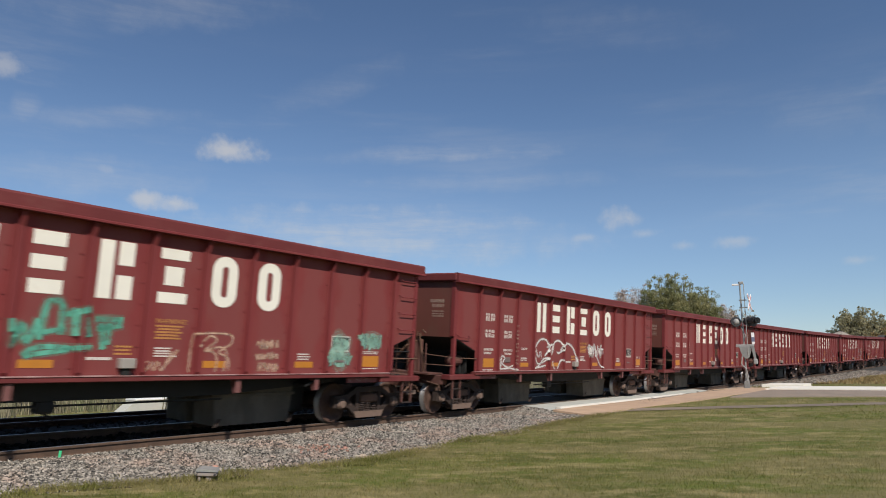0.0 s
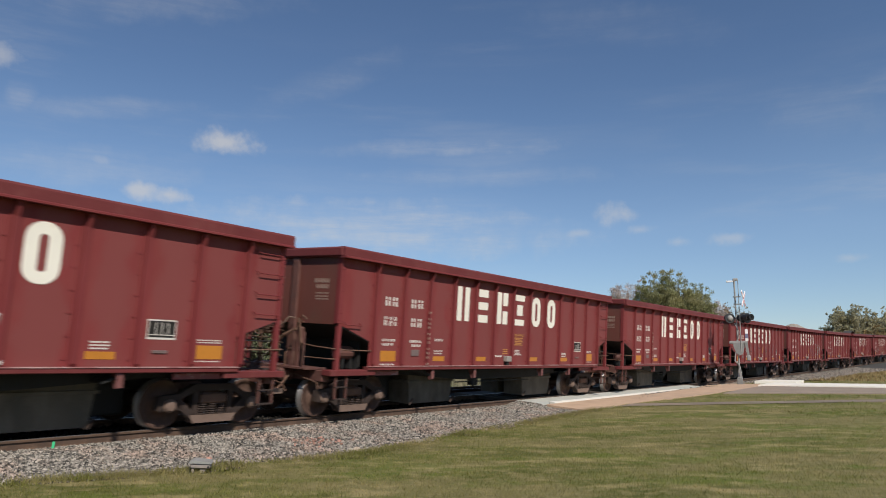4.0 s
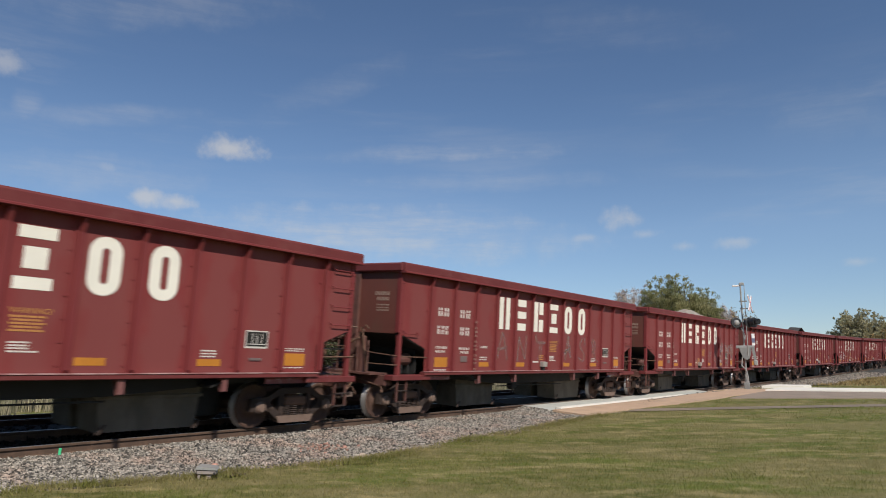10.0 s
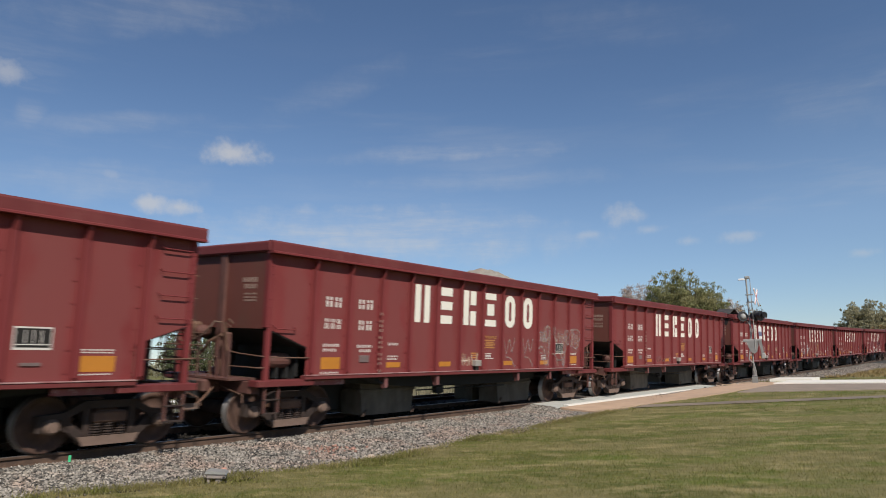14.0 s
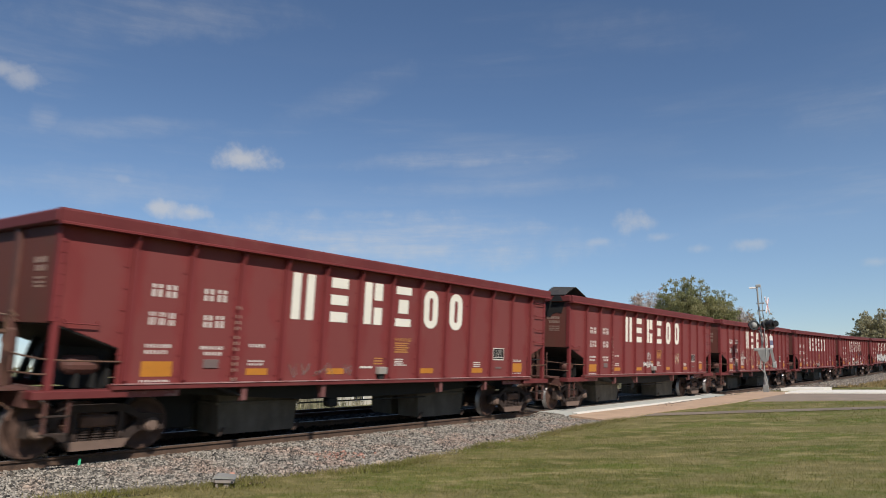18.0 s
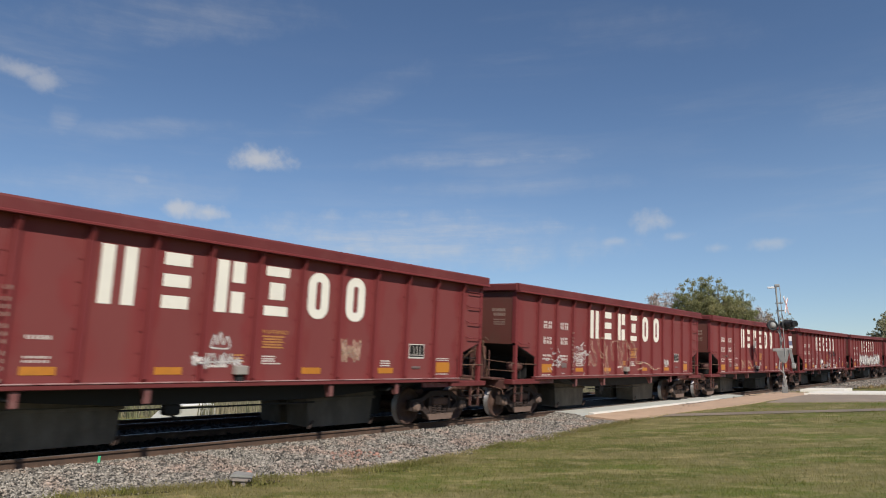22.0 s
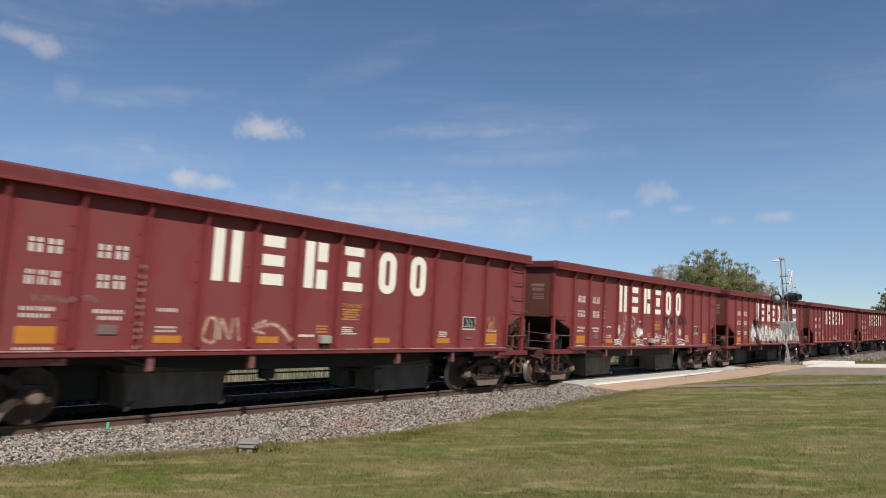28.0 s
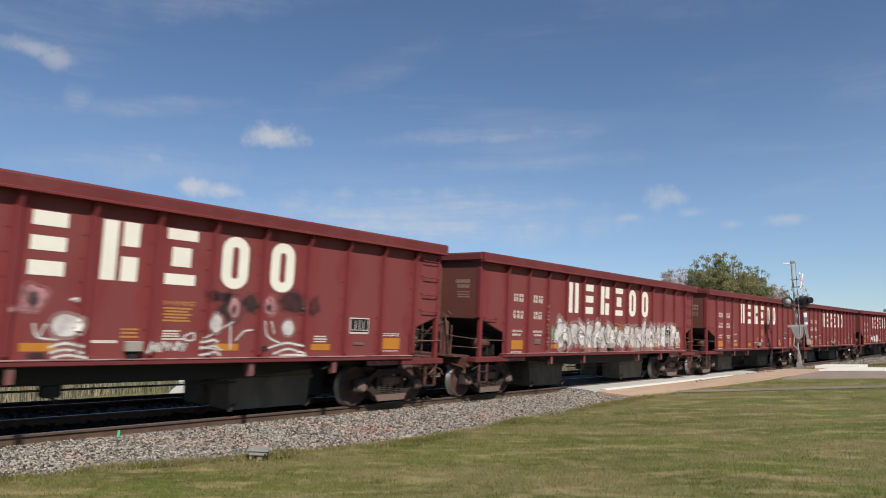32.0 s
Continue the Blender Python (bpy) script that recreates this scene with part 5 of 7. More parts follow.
def smooth_profile(shape, x0, x1, u, z, r, n=14):
    """A tank with domed ends lying along the car."""
    prof = [(x0, 0.02), (x0 + 0.02, r * 0.55), (x0 + 0.07, r * 0.88), (x0 + 0.14, r), (x1 - 0.14, r), (x1 - 0.07, r * 0.88), (x1 - 0.02, r * 0.55), (x1, 0.02)]
    v = [(x, u + q * math.cos(k * math.tau / n), z + q * math.sin(k * math.tau / n)) for x, q in prof for k in range(n)]
    m = len(prof)
    f = [(i * n + k, i * n + (k + 1) % n, (i + 1) * n + (k + 1) % n, (i + 1) * n + k) for i in range(m - 1) for k in range(n)]
    return shape.add(v, f + [tuple(range(n)), tuple((m - 1) * n + k for k in range(n))])


FIRST_CAR, LAST_CAR = -2, 18


def front_at(i, t):
    return FIRST_FRONT + i * CAR_PITCH - SPEED * t


CARS = {}
CARS[FIRST_CAR] = build_car()
CARS[FIRST_CAR].matrix_basis = line_pose(front_at(FIRST_CAR, 0))
for car_index in range(FIRST_CAR + 1, LAST_CAR + 1):
    CARS[car_index] = copy_thing(CARS[FIRST_CAR], line_pose(front_at(car_index, 0)))


# ---------------------------------------------------------------- paint on single cars
def curve_points(pts, closed=False, steps=8):
    """A smooth line through the points."""
    out, n = [], len(pts)
    idx = range(n if closed else n - 1)
    for i in idx:
        p = [pts[(i + k) % n] if closed else pts[min(max(i + k, 0), n - 1)] for k in (-1, 0, 1, 2)]
        for j in range(steps):
            t = j / steps
            out.append(tuple(0.5 * (2 * p[1][a] + (p[2][a] - p[0][a]) * t + (2 * p[0][a] - 5 * p[1][a] + 4 * p[2][a] - p[3][a]) * t * t + (3 * p[1][a] - p[0][a] - 3 * p[2][a] + p[3][a]) * t ** 3) for a in (0, 1)))
    out.append(pts[0] if closed else pts[-1])
    return out


def stroke(shape, pts, w, lift=0.008, closed=False):
    """A sprayed line on the side; it follows the ribs as paint does."""
    line = curve_points(pts, closed)
    fine = []
    for (x0, z0), (x1, z1) in zip(line, line[1:]):
        k = max(1, int(math.hypot(x1 - x0, z1 - z0) / 0.03))
        fine += [(x0 + (x1 - x0) * j / k, z0 + (z1 - z0) * j / k) for j in range(k)]
    fine.append(line[-1])
    for wide, back in ((w, 0.0), (w * 1.7 + 0.015, 0.002)):
        v = []
        for i, (x, z) in enumerate(fine):
            ax, az = fine[max(i - 1, 0)]
            bx, bz = fine[min(i + 1, len(fine) - 1)]
            d = math.hypot(bx - ax, bz - az) or 1
            nx, nz = -(bz - az) / d * wide / 2, (bx - ax) / d * wide / 2
            v += [(x + nx, face(x + nx) + lift - back, max(1.155, z + nz)), (x - nx, face(x - nx) + lift - back, max(1.155, z - nz))]
        shape.w += [1 if back else 0] * (len(fine) - 1)
        shape.add(v, [(2 * i, 2 * i + 2, 2 * i + 3, 2 * i + 1) for i in range(len(fine) - 1)])
    return shape


def blob(shape, cx, cz, rx, rz, lift=0.007, seed=0, rough=0.18, n=26):
    pts = []
    for k in range(n):
        a = k * math.tau / n
        r = 1 + rough * noise.noise((math.cos(a) * 1.7, math.sin(a) * 1.7, seed * 3.7))
        pts.append((cx + rx * r * math.cos(a), max(1.155, cz + rz * r * math.sin(a))))
    v = [(cx, face(cx) + lift, cz)]
    rings = 4
    shape.w += [0] * (n * 3) + [1] * n
    for j in range(1, rings + 1):
        for x, z in pts:
            q = cx + (x - cx) * j / rings
            v.append((q, face(q) + lift, cz + (z - cz) * j / rings))
    f = [(0, 1 + k, 1 + (k + 1) % n) for k in range(n)]
    for j in range(rings - 1):
        a, b = 1 + j * n, 1 + (j + 1) * n
        f += [(a + k, b + k, b + (k + 1) % n, a + (k + 1) % n) for k in range(n)]
    return shape.add(v, f)


def scribble(shape, x0, x1, z0, z1, count, w, seed, tall=True, lift=0.008):
    """A wild tag: quick loops side by side that spell nothing."""
    rng = random.Random(seed)
    step = (x1 - x0) / count
    for i in range(count):
        a = x0 + i * step
        pts = []
        for k in range(rng.randint(4, 6)):
            pts.append((a + rng.uniform(-0.1, 1.1) * step, z0 + (z1 - z0) * ((k % 2) * rng.uniform(0.6, 1) + (1 - k % 2) * rng.uniform(0, 0.35))))
        stroke(shape, pts, w * rng.uniform(0.8, 1.2), lift)
    return shape


def paint(i, shape, colour, label):
    """One colour on one car; the overspray round the lines is the same paint, thinner."""
    ob = part("spray_paint", shape, [SPRAY[colour], OVERSPRAY[colour]], CARS[i], label)
    ob["kind"] = "stuff"
    ob.data.polygons.foreach_set("material_index", shape.w)


def build_paint():
    # car ahead of the first gap: teal tag, tan outlines, pale teal patches
    s = Shape()
    stroke(s, [(5.33, 1.96), (5.38, 1.60), (5.49, 1.88), (5.58, 1.64), (5.72, 1.97)], 0.085)
    stroke(s, [(5.74, 1.67), (5.79, 2.13), (5.88, 2.25), (6.02, 2.19), (6.04, 1.75)], 0.085)
    stroke(s, [(6.07, 2.05), (6.47, 2.17)], 0.085)
    stroke(s, [(6.22, 2.16), (6.23, 1.74)], 0.085)
    stroke(s, [(6.39, 2.03), (6.46, 1.73)], 0.085)
    stroke(s, [(6.52, 2.01), (6.98, 2.02)], 0.085)
    stroke(s, [(6.57, 1.86), (6.98, 1.94)], 0.085)
    stroke(s, [(6.63, 1.95), (6.70, 1.55)], 0.085)
    stroke(s, [(6.76, 1.96), (6.75, 1.62)], 0.085)
    stroke(s, [(5.54, 1.44), (5.72, 1.56), (6.10, 1.57), (6.14, 1.53), (5.81, 1.48), (5.56, 1.43)], 0.07)
    stroke(s, [(6.18, 1.56), (6.53, 1.58)], 0.07)
    stroke(s, [(5.77, 1.78), (6.10, 1.84)], 0.07)
    paint(-1, s, "teal", "teal sprayed tag across two panels")
    s = Shape()
    blob(s, 11.84, 1.62, 0.32, 0.34, 0.013, 4, 0.7)
    scribble(s, 11.45, 12.2, 1.30, 1.62, 5, 0.05, 5, lift=0.016)
    blob(s, 12.8, 1.86, 0.34, 0.20, 0.008, 9, 0.6)
    scribble(s, 12.42, 13.15, 1.66, 2.02, 5, 0.055, 6, lift=0.011)
    paint(-1, s, "mint", "pale teal sprayed patches")
    s = Shape()
    stroke(s, [(8.23, 1.19), (8.26, 1.78), (8.45, 1.86), (9.02, 1.86), (9.06, 1.70), (8.82, 1.54), (9.02, 1.44), (9.05, 1.21)], 0.028)
    stroke(s, [(8.38, 1.63), (8.61, 1.82), (8.75, 1.74), (8.54, 1.58), (8.84, 1.63), (8.98, 1.53), (8.95, 1.20)], 0.028)
    stroke(s, [(8.52, 1.56), (8.68, 1.55), (8.78, 1.44), (8.77, 1.20)], 0.028)
    stroke(s, [(7.42, 1.38), (7.45, 1.23), (7.55, 1.36), (7.58, 1.23), (7.65, 1.36), (7.73, 1.23), (7.89, 1.54)], 0.028)
    stroke(s, [(7.74, 1.25), (8.00, 1.57)], 0.028)
    scribble(s, 9.65, 10.15, 1.62, 1.80, 5, 0.028, 7)
    scribble(s, 9.65, 10.15, 1.42, 1.56, 5, 0.028, 8)
    scribble(s, 9.65, 10.2, 1.18, 1.38, 5, 0.03, 9)
    paint(-1, s, "tan", "tan sprayed outline scrawls")
    # car 0: looping white throw-up
    s = Shape()
    stroke(s, [(4.62, 1.55), (4.42, 1.85), (4.72, 2.10), (5.12, 2.08), (5.26, 1.80), (5.02, 1.60)], 0.054)
    stroke(s, [(5.15, 1.86), (5.38, 1.96), (5.60, 1.90), (5.42, 1.56)], 0.050)
    stroke(s, [(5.44, 1.72), (5.70, 2.06), (6.10, 2.06), (6.30, 1.84), (6.0, 1.70), (5.84, 1.72)], 0.054)
    stroke(s, [(6.1, 1.78), (6.45, 2.02), (6.95, 1.90), (7.25, 1.55), (7.22, 1.20)], 0.058)
    stroke(s, [(4.40, 1.62), (4.56, 1.36), (4.90, 1.40), (5.28, 1.52), (4.95, 1.50), (4.66, 1.30), (4.45, 1.22), (5.1, 1.30)], 0.043)
    stroke(s, [(5.9, 1.20), (6.10, 1.44), (6.30, 1.46)], 0.050)
    stroke(s, [(5.55, 1.44), (5.60, 1.3), (5.72, 1.17)], 0.036)
    stroke(s, [(4.66, 1.74), (4.70, 1.55)], 0.022)
    stroke(s, [(4.76, 1.74), (4.80, 1.52)], 0.022)
    scribble(s, 8.15, 9.4, 1.55, 2.05, 6, 0.06, 11)
    stroke(s, [(8.9, 1.62), (9.2, 1.30), (9.45, 1.20)], 0.043)
    stroke(s, [(2.36, 1.55), (2.40, 1.18), (2.46, 1.56), (2.62, 1.50), (2.5, 1.36), (2.8, 1.25), (3.1, 1.30)], 0.040)
    stroke(s, [(2.4, 1.2), (2.9, 1.22), (3.3, 1.17)], 0.036)
    paint(0, s, "white", "white looping sprayed outline")
    # car 3: broad soft grey letters, one to a panel
    s = Shape()
    stroke(s, [(4.42, 1.45), (4.66, 2.25)], 0.063)
    stroke(s, [(4.70, 2.25), (4.98, 1.45)], 0.063)
    stroke(s, [(4.4, 1.75), (4.95, 1.82)], 0.070)
    stroke(s, [(5.55, 1.42), (5.62, 2.15)], 0.063)
    stroke(s, [(5.62, 2.15), (5.98, 1.5)], 0.056)
    stroke(s, [(6.0, 1.48), (6.06, 2.2)], 0.063)
    stroke(s, [(6.62, 2.25), (6.72, 2.03), (7.28, 2.0)], 0.084)
    for x in (6.86, 6.98):
        stroke(s, [(x + 0.04, 1.98), (x, 1.45)], 0.038)
    for d in (0.0, 0.07):
        stroke(s, [(8.62 + d, 1.47), (8.72 + d, 1.9), (8.80 + d, 2.28)], 0.042)
        stroke(s, [(8.80 + d, 2.28), (8.90 + d, 1.9), (9.02 + d, 1.55)], 0.042)
        stroke(s, [(9.05, 1.95), (8.60, 1.72 - d), (8.55, 1.78 - d), (9.05, 1.84 - d)], 0.038)
        stroke(s, [(10.72 + d, 1.45), (10.76 + d, 1.8), (10.74 + d, 2.15)], 0.032)
        stroke(s, [(10.66, 2.05 + d), (10.86, 2.2 + d * 0.5), (11.02 - d, 2.02), (10.92 - d, 1.82), (10.72, 1.76)], 0.032)
        stroke(s, [(10.86 + d, 1.78), (11.0 + d, 1.52), (11.2 + d, 1.42)], 0.029)
    stroke(s, [(10.12, 2.28), (10.10, 2.0)], 0.070)
    stroke(s, [(9.95, 2.22), (9.76, 2.05), (9.78, 1.90)], 0.077)
    stroke(s, [(9.78, 1.90), (10.06, 1.72), (10.10, 1.55), (9.95, 1.46), (9.62, 1.56)], 0.052)
    paint(3, s, "grey", "broad soft grey sprayed letters")
    # car 4: chalky looping tag over the rear panels
    s = Shape()
    stroke(s, [(10.47, 2.26), (10.56, 2.00), (10.63, 2.31), (10.70, 2.00), (10.78, 2.28), (10.87, 1.97)], 0.03)
    stroke(s, [(x + 0.05, z - 0.03) for x, z in [(10.47, 2.26), (10.56, 2.00), (10.63, 2.31), (10.70, 2.00), (10.78, 2.28), (10.87, 1.97)]], 0.022)
    stroke(s, [(10.78, 1.96), (10.91, 2.33), (11.06, 2.46), (11.19, 2.40), (11.17, 2.16), (10.95, 2.02), (10.84, 2.15)], 0.03)
    stroke(s, [(x + 0.05, z - 0.03) for x, z in [(10.78, 1.96), (10.91, 2.33), (11.06, 2.46), (11.19, 2.40), (11.17, 2.16), (10.95, 2.02), (10.84, 2.15)]], 0.022)
    stroke(s, [(10.95, 2.29), (10.91, 2.06), (11.02, 1.97)], 0.03)
    stroke(s, [(x + 0.05, z - 0.03) for x, z in [(10.95, 2.29), (10.91, 2.06), (11.02, 1.97)]], 0.022)
    stroke(s, [(11.19, 2.30), (11.14, 1.74), (11.08, 1.23)], 0.03)
    stroke(s, [(x + 0.05, z - 0.03) for x, z in [(11.19, 2.30), (11.14, 1.74), (11.08, 1.23)]], 0.022)
    stroke(s, [(10.39, 1.77), (10.69, 1.82), (10.87, 1.65), (11.02, 1.23)], 0.03)
    stroke(s, [(x + 0.05, z - 0.03) for x, z in [(10.39, 1.77), (10.69, 1.82), (10.87, 1.65), (11.02, 1.23)]], 0.022)
    stroke(s, [(10.47, 1.64), (10.74, 1.60), (10.91, 1.24)], 0.03)
    stroke(s, [(x + 0.05, z - 0.03) for x, z in [(10.47, 1.64), (10.74, 1.60), (10.91, 1.24)]], 0.022)
    stroke(s, [(11.41, 2.46), (11.43, 2.08), (11.58, 1.97)], 0.03)
    stroke(s, [(x + 0.05, z - 0.03) for x, z in [(11.41, 2.46), (11.43, 2.08), (11.58, 1.97)]], 0.022)
    stroke(s, [(11.51, 2.37), (11.63, 2.02), (11.79, 2.26), (11.87, 2.05), (12.04, 2.25)], 0.03)
    stroke(s, [(x + 0.05, z - 0.03) for x, z in [(11.51, 2.37), (11.63, 2.02), (11.79, 2.26), (11.87, 2.05), (12.04, 2.25)]], 0.022)
    stroke(s, [(11.63, 1.99), (11.92, 1.90), (12.25, 2.31)], 0.03)
    stroke(s, [(x + 0.05, z - 0.03) for x, z in [(11.63, 1.99), (11.92, 1.90), (12.25, 2.31)]], 0.022)
    stroke(s, [(12.30, 2.42), (12.30, 1.91), (12.16, 1.21)], 0.03)
    stroke(s, [(x + 0.05, z - 0.03) for x, z in [(12.30, 2.42), (12.30, 1.91), (12.16, 1.21)]], 0.022)
    stroke(s, [(12.22, 2.36), (12.24, 1.91), (12.07, 1.29)], 0.03)
    stroke(s, [(x + 0.05, z - 0.03) for x, z in [(12.22, 2.36), (12.24, 1.91), (12.07, 1.29)]], 0.022)
    stroke(s, [(11.94, 1.66), (12.10, 1.21)], 0.03)
    stroke(s, [(x + 0.05, z - 0.03) for x, z in [(11.94, 1.66), (12.10, 1.21)]], 0.022)
    stroke(s, [(11.35, 1.60), (11.63, 1.51), (11.75, 1.22)], 0.03)
    stroke(s, [(x + 0.05, z - 0.03) for x, z in [(11.35, 1.60), (11.63, 1.51), (11.75, 1.22)]], 0.022)
    stroke(s, [(12.51, 2.38), (12.63, 1.87), (12.80, 2.39), (12.73, 1.87)], 0.03)
    stroke(s, [(x + 0.05, z - 0.03) for x, z in [(12.51, 2.38), (12.63, 1.87), (12.80, 2.39), (12.73, 1.87)]], 0.022)
    stroke(s, [(12.51, 2.38), (13.03, 2.41), (13.27, 2.31), (13.21, 1.94), (13.03, 1.80), (12.86, 1.82)], 0.03)
    stroke(s, [(x + 0.05, z - 0.03) for x, z in [(12.51, 2.38), (13.03, 2.41), (13.27, 2.31), (13.21, 1.94), (13.03, 1.80), (12.86, 1.82)]], 0.022)
    stroke(s, [(12.92, 2.30), (12.95, 1.88)], 0.03)
    stroke(s, [(x + 0.05, z - 0.03) for x, z in [(12.92, 2.30), (12.95, 1.88)]], 0.022)
    stroke(s, [(13.09, 2.33), (13.12, 1.93)], 0.03)
    stroke(s, [(x + 0.05, z - 0.03) for x, z in [(13.09, 2.33), (13.12, 1.93)]], 0.022)
    stroke(s, [(12.39, 2.37), (12.36, 1.91)], 0.03)
    stroke(s, [(x + 0.05, z - 0.03) for x, z in [(12.39, 2.37), (12.36, 1.91)]], 0.022)
    for x in (8.5, 9.55):
        stroke(s, [(x, 2.05), (x + 0.15, 1.6), (x + 0.3, 2.0), (x + 0.45, 1.65), (x + 0.6, 2.05)], 0.03)
        stroke(s, [(x + 0.1, 1.5), (x + 0.4, 1.45), (x + 0.62, 1.2)], 0.03)
    paint(4, s, "chalk", "chalky grey-white sprayed tag")
    s = Shape()
    for x, z, w, h in ((10.92, 1.98, 0.42, 0.42), (11.9, 1.95, 0.42, 0.40), (12.95, 1.88, 0.34, 0.34)):
        blob(s, x, z, w, h, 0.005, x, 0.5)
    s.w = [1] * len(s.f)
    paint(4, s, "chalk", "thin chalky haze of overspray")
    s = Shape()
    scribble(s, 6.5, 7.2, 1.2, 1.6, 4, 0.03, 29)
    paint(4, s, "tan", "faint tan scrawl")
    # car 6: a small crowned white tag and a tan sign
    s = Shape()
    scribble(s, 6.15, 7.15, 1.36, 1.64, 8, 0.026, 33)
    stroke(s, [(6.2, 1.46), (7.15, 1.50)], 0.026)
    stroke(s, [(6.48, 1.72), (6.55, 1.94), (6.60, 1.78), (6.66, 1.98), (6.72, 1.78), (6.80, 1.92), (6.84, 1.72), (6.48, 1.72)], 0.024)
    paint(6, s, "white", "small crowned white sprayed tag")
    s = Shape()
    scribble(s, 9.52, 10.05, 1.48, 1.98, 5, 0.032, 31)
    paint(6, s, "tan", "small tan sprayed sign")
    # car 7: white splash and long flowing tan lines
    s = Shape()
    rng = random.Random(40)
    for cx, cz, n in ((2.25, 1.55, 40), (3.75, 1.75, 90)):
        for k in range(n):
            a, z = rng.gauss(0, 0.25), rng.gauss(0, 0.2)
            stroke(s, [(cx + a, cz + z), (cx + a + rng.uniform(0.05, 0.16), cz + z + rng.uniform(-0.1, 0.12))], 0.018)
    scribble(s, 10.62, 11.05, 1.45, 1.72, 6, 0.03, 41)
    paint(7, s, "white", "white sprayed splash marks")
    s = Shape()
    for d in (0.0, 0.09):
        stroke(s, [(4.49 + d, 2.27), (4.54 + d, 2.04), (4.75 + d, 1.86), (4.85 + d, 1.67), (4.80 + d, 1.48), (4.65 + d, 1.47), (4.39 + d, 1.80), (4.26 + d, 1.74), (4.24 + d, 1.46)], 0.02)
        stroke(s, [(4.98 + d, 2.32), (5.05 + d, 2.03), (5.26 + d, 1.69)], 0.02)
        stroke(s, [(5.05 + d, 2.35), (5.31 + d, 2.37), (5.37 + d, 2.20), (5.31 + d, 2.05)], 0.02)
        stroke(s, [(5.26 + d, 1.54), (5.37 + d, 1.17)], 0.02)
        stroke(s, [(5.37 + d, 2.25), (5.50 + d, 2.06), (5.53 + d, 1.80), (5.62 + d, 1.71), (5.72 + d, 1.17)], 0.02)
        stroke(s, [(5.62 + d, 2.12), (5.56 + d, 1.70), (5.62 + d, 1.19)], 0.02)
        stroke(s, [(5.90 + d, 2.19), (6.00 + d, 1.88), (6.07 + d, 1.62)], 0.02)
        stroke(s, [(5.93 + d, 2.22), (6.25 + d, 2.32)], 0.02)
        stroke(s, [(6.31 + d, 2.33), (6.37 + d, 2.01), (6.58 + d, 1.69), (6.66 + d, 1.36)], 0.02)
        stroke(s, [(6.46 + d, 2.48), (6.52 + d, 2.13), (6.78 + d, 1.81), (6.80 + d, 1.25)], 0.02)
        stroke(s, [(6.92 + d, 1.87), (6.88 + d, 2.21), (7.09 + d, 2.36), (7.22 + d, 2.06), (7.26 + d, 1.60), (7.14 + d, 1.20)], 0.02)
        stroke(s, [(7.29 + d, 2.06), (7.44 + d, 2.31), (7.70 + d, 2.27), (7.89 + d, 1.98), (8.00 + d, 1.56), (8.34 + d, 1.54)], 0.02)
        stroke(s, [(8.15 + d, 1.6), (9.0 + d, 1.52), (9.5 + d, 1.3), (10.1 + d, 1.36)], 0.022)
        stroke(s, [(8.1 + d, 1.3), (8.6 + d, 1.42)], 0.022)
    paint(7, s, "tan", "long flowing tan sprayed lines")
    # car 8: pale loops and an arrow
    s = Shape()
    stroke(s, [(4.48, 1.70), (4.40, 1.35), (4.62, 1.30), (4.62, 1.66), (4.44, 1.68)], 0.045)
    stroke(s, [(4.72, 1.32), (4.74, 1.68), (4.92, 1.34), (4.96, 1.70)], 0.045)
    stroke(s, [(5.05, 1.72), (5.12, 1.3)], 0.03)
    stroke(s, [(5.68, 1.68), (5.36, 1.53), (5.66, 1.44)], 0.045)
    stroke(s, [(5.38, 1.54), (5.9, 1.60), (6.28, 1.30)], 0.06)
    paint(8, s, "tan", "pale sprayed loops and an arrow")
    s = Shape()
    scribble(s, 12.6, 13.0, 1.55, 2.0, 4, 0.035, 50)
    paint(8, s, "orange", "small orange sprayed sign")
    s = Shape()
    scribble(s, 1.5, 2.6, 1.84, 1.97, 5, 0.02, 51)
    paint(8, s, "grey", "faint grey scrawl")
    # car 9: pale rounded shapes over striped bars, pink rings and black clouds of paint
    s = Shape()
    blob(s, 8.53, 2.20, 0.34, 0.12, 0.005, 3, 0.6)
    blob(s, 8.80, 2.00, 0.27, 0.24, 0.005, 4, 0.6)
    blob(s, 10.10, 2.15, 0.46, 0.20, 0.005, 5, 0.6)
    blob(s, 10.61, 2.10, 0.17, 0.20, 0.005, 6, 0.6)
    blob(s, 9.20, 2.08, 0.20, 0.20, 0.005, 7, 0.6)
    blob(s, 5.61, 2.05, 0.15, 0.20, 0.005, 8, 0.6)
    blob(s, 5.72, 1.19, 0.14, 0.07, 0.005, 9, 0.6)
    blob(s, 9.52, 1.29, 0.12, 0.08, 0.005, 10, 0.6)
    paint(9, s, "black", "soft black sprayed clouds")
    s = Shape()
    blob(s, 5.61, 2.02, 0.22, 0.25, 0.008, 3, 0.3)
    blob(s, 8.86, 2.01, 0.14, 0.20, 0.008, 4, 0.3)
    blob(s, 9.59, 2.07, 0.20, 0.20, 0.008, 5, 0.3)
    stroke(s, [(5.29, 1.83), (5.44, 1.86), (5.70, 1.85)], 0.06)
    blob(s, 4.92, 2.06, 0.18, 0.26, 0.008, 6, 0.3)
    paint(9, s, "pink", "pink sprayed rings")
    s = Shape()
    blob(s, 6.09, 1.64, 0.27, 0.22, 0.009, 3, 0.12)
    blob(s, 4.42, 1.70, 0.19, 0.25, 0.009, 7, 0.12)
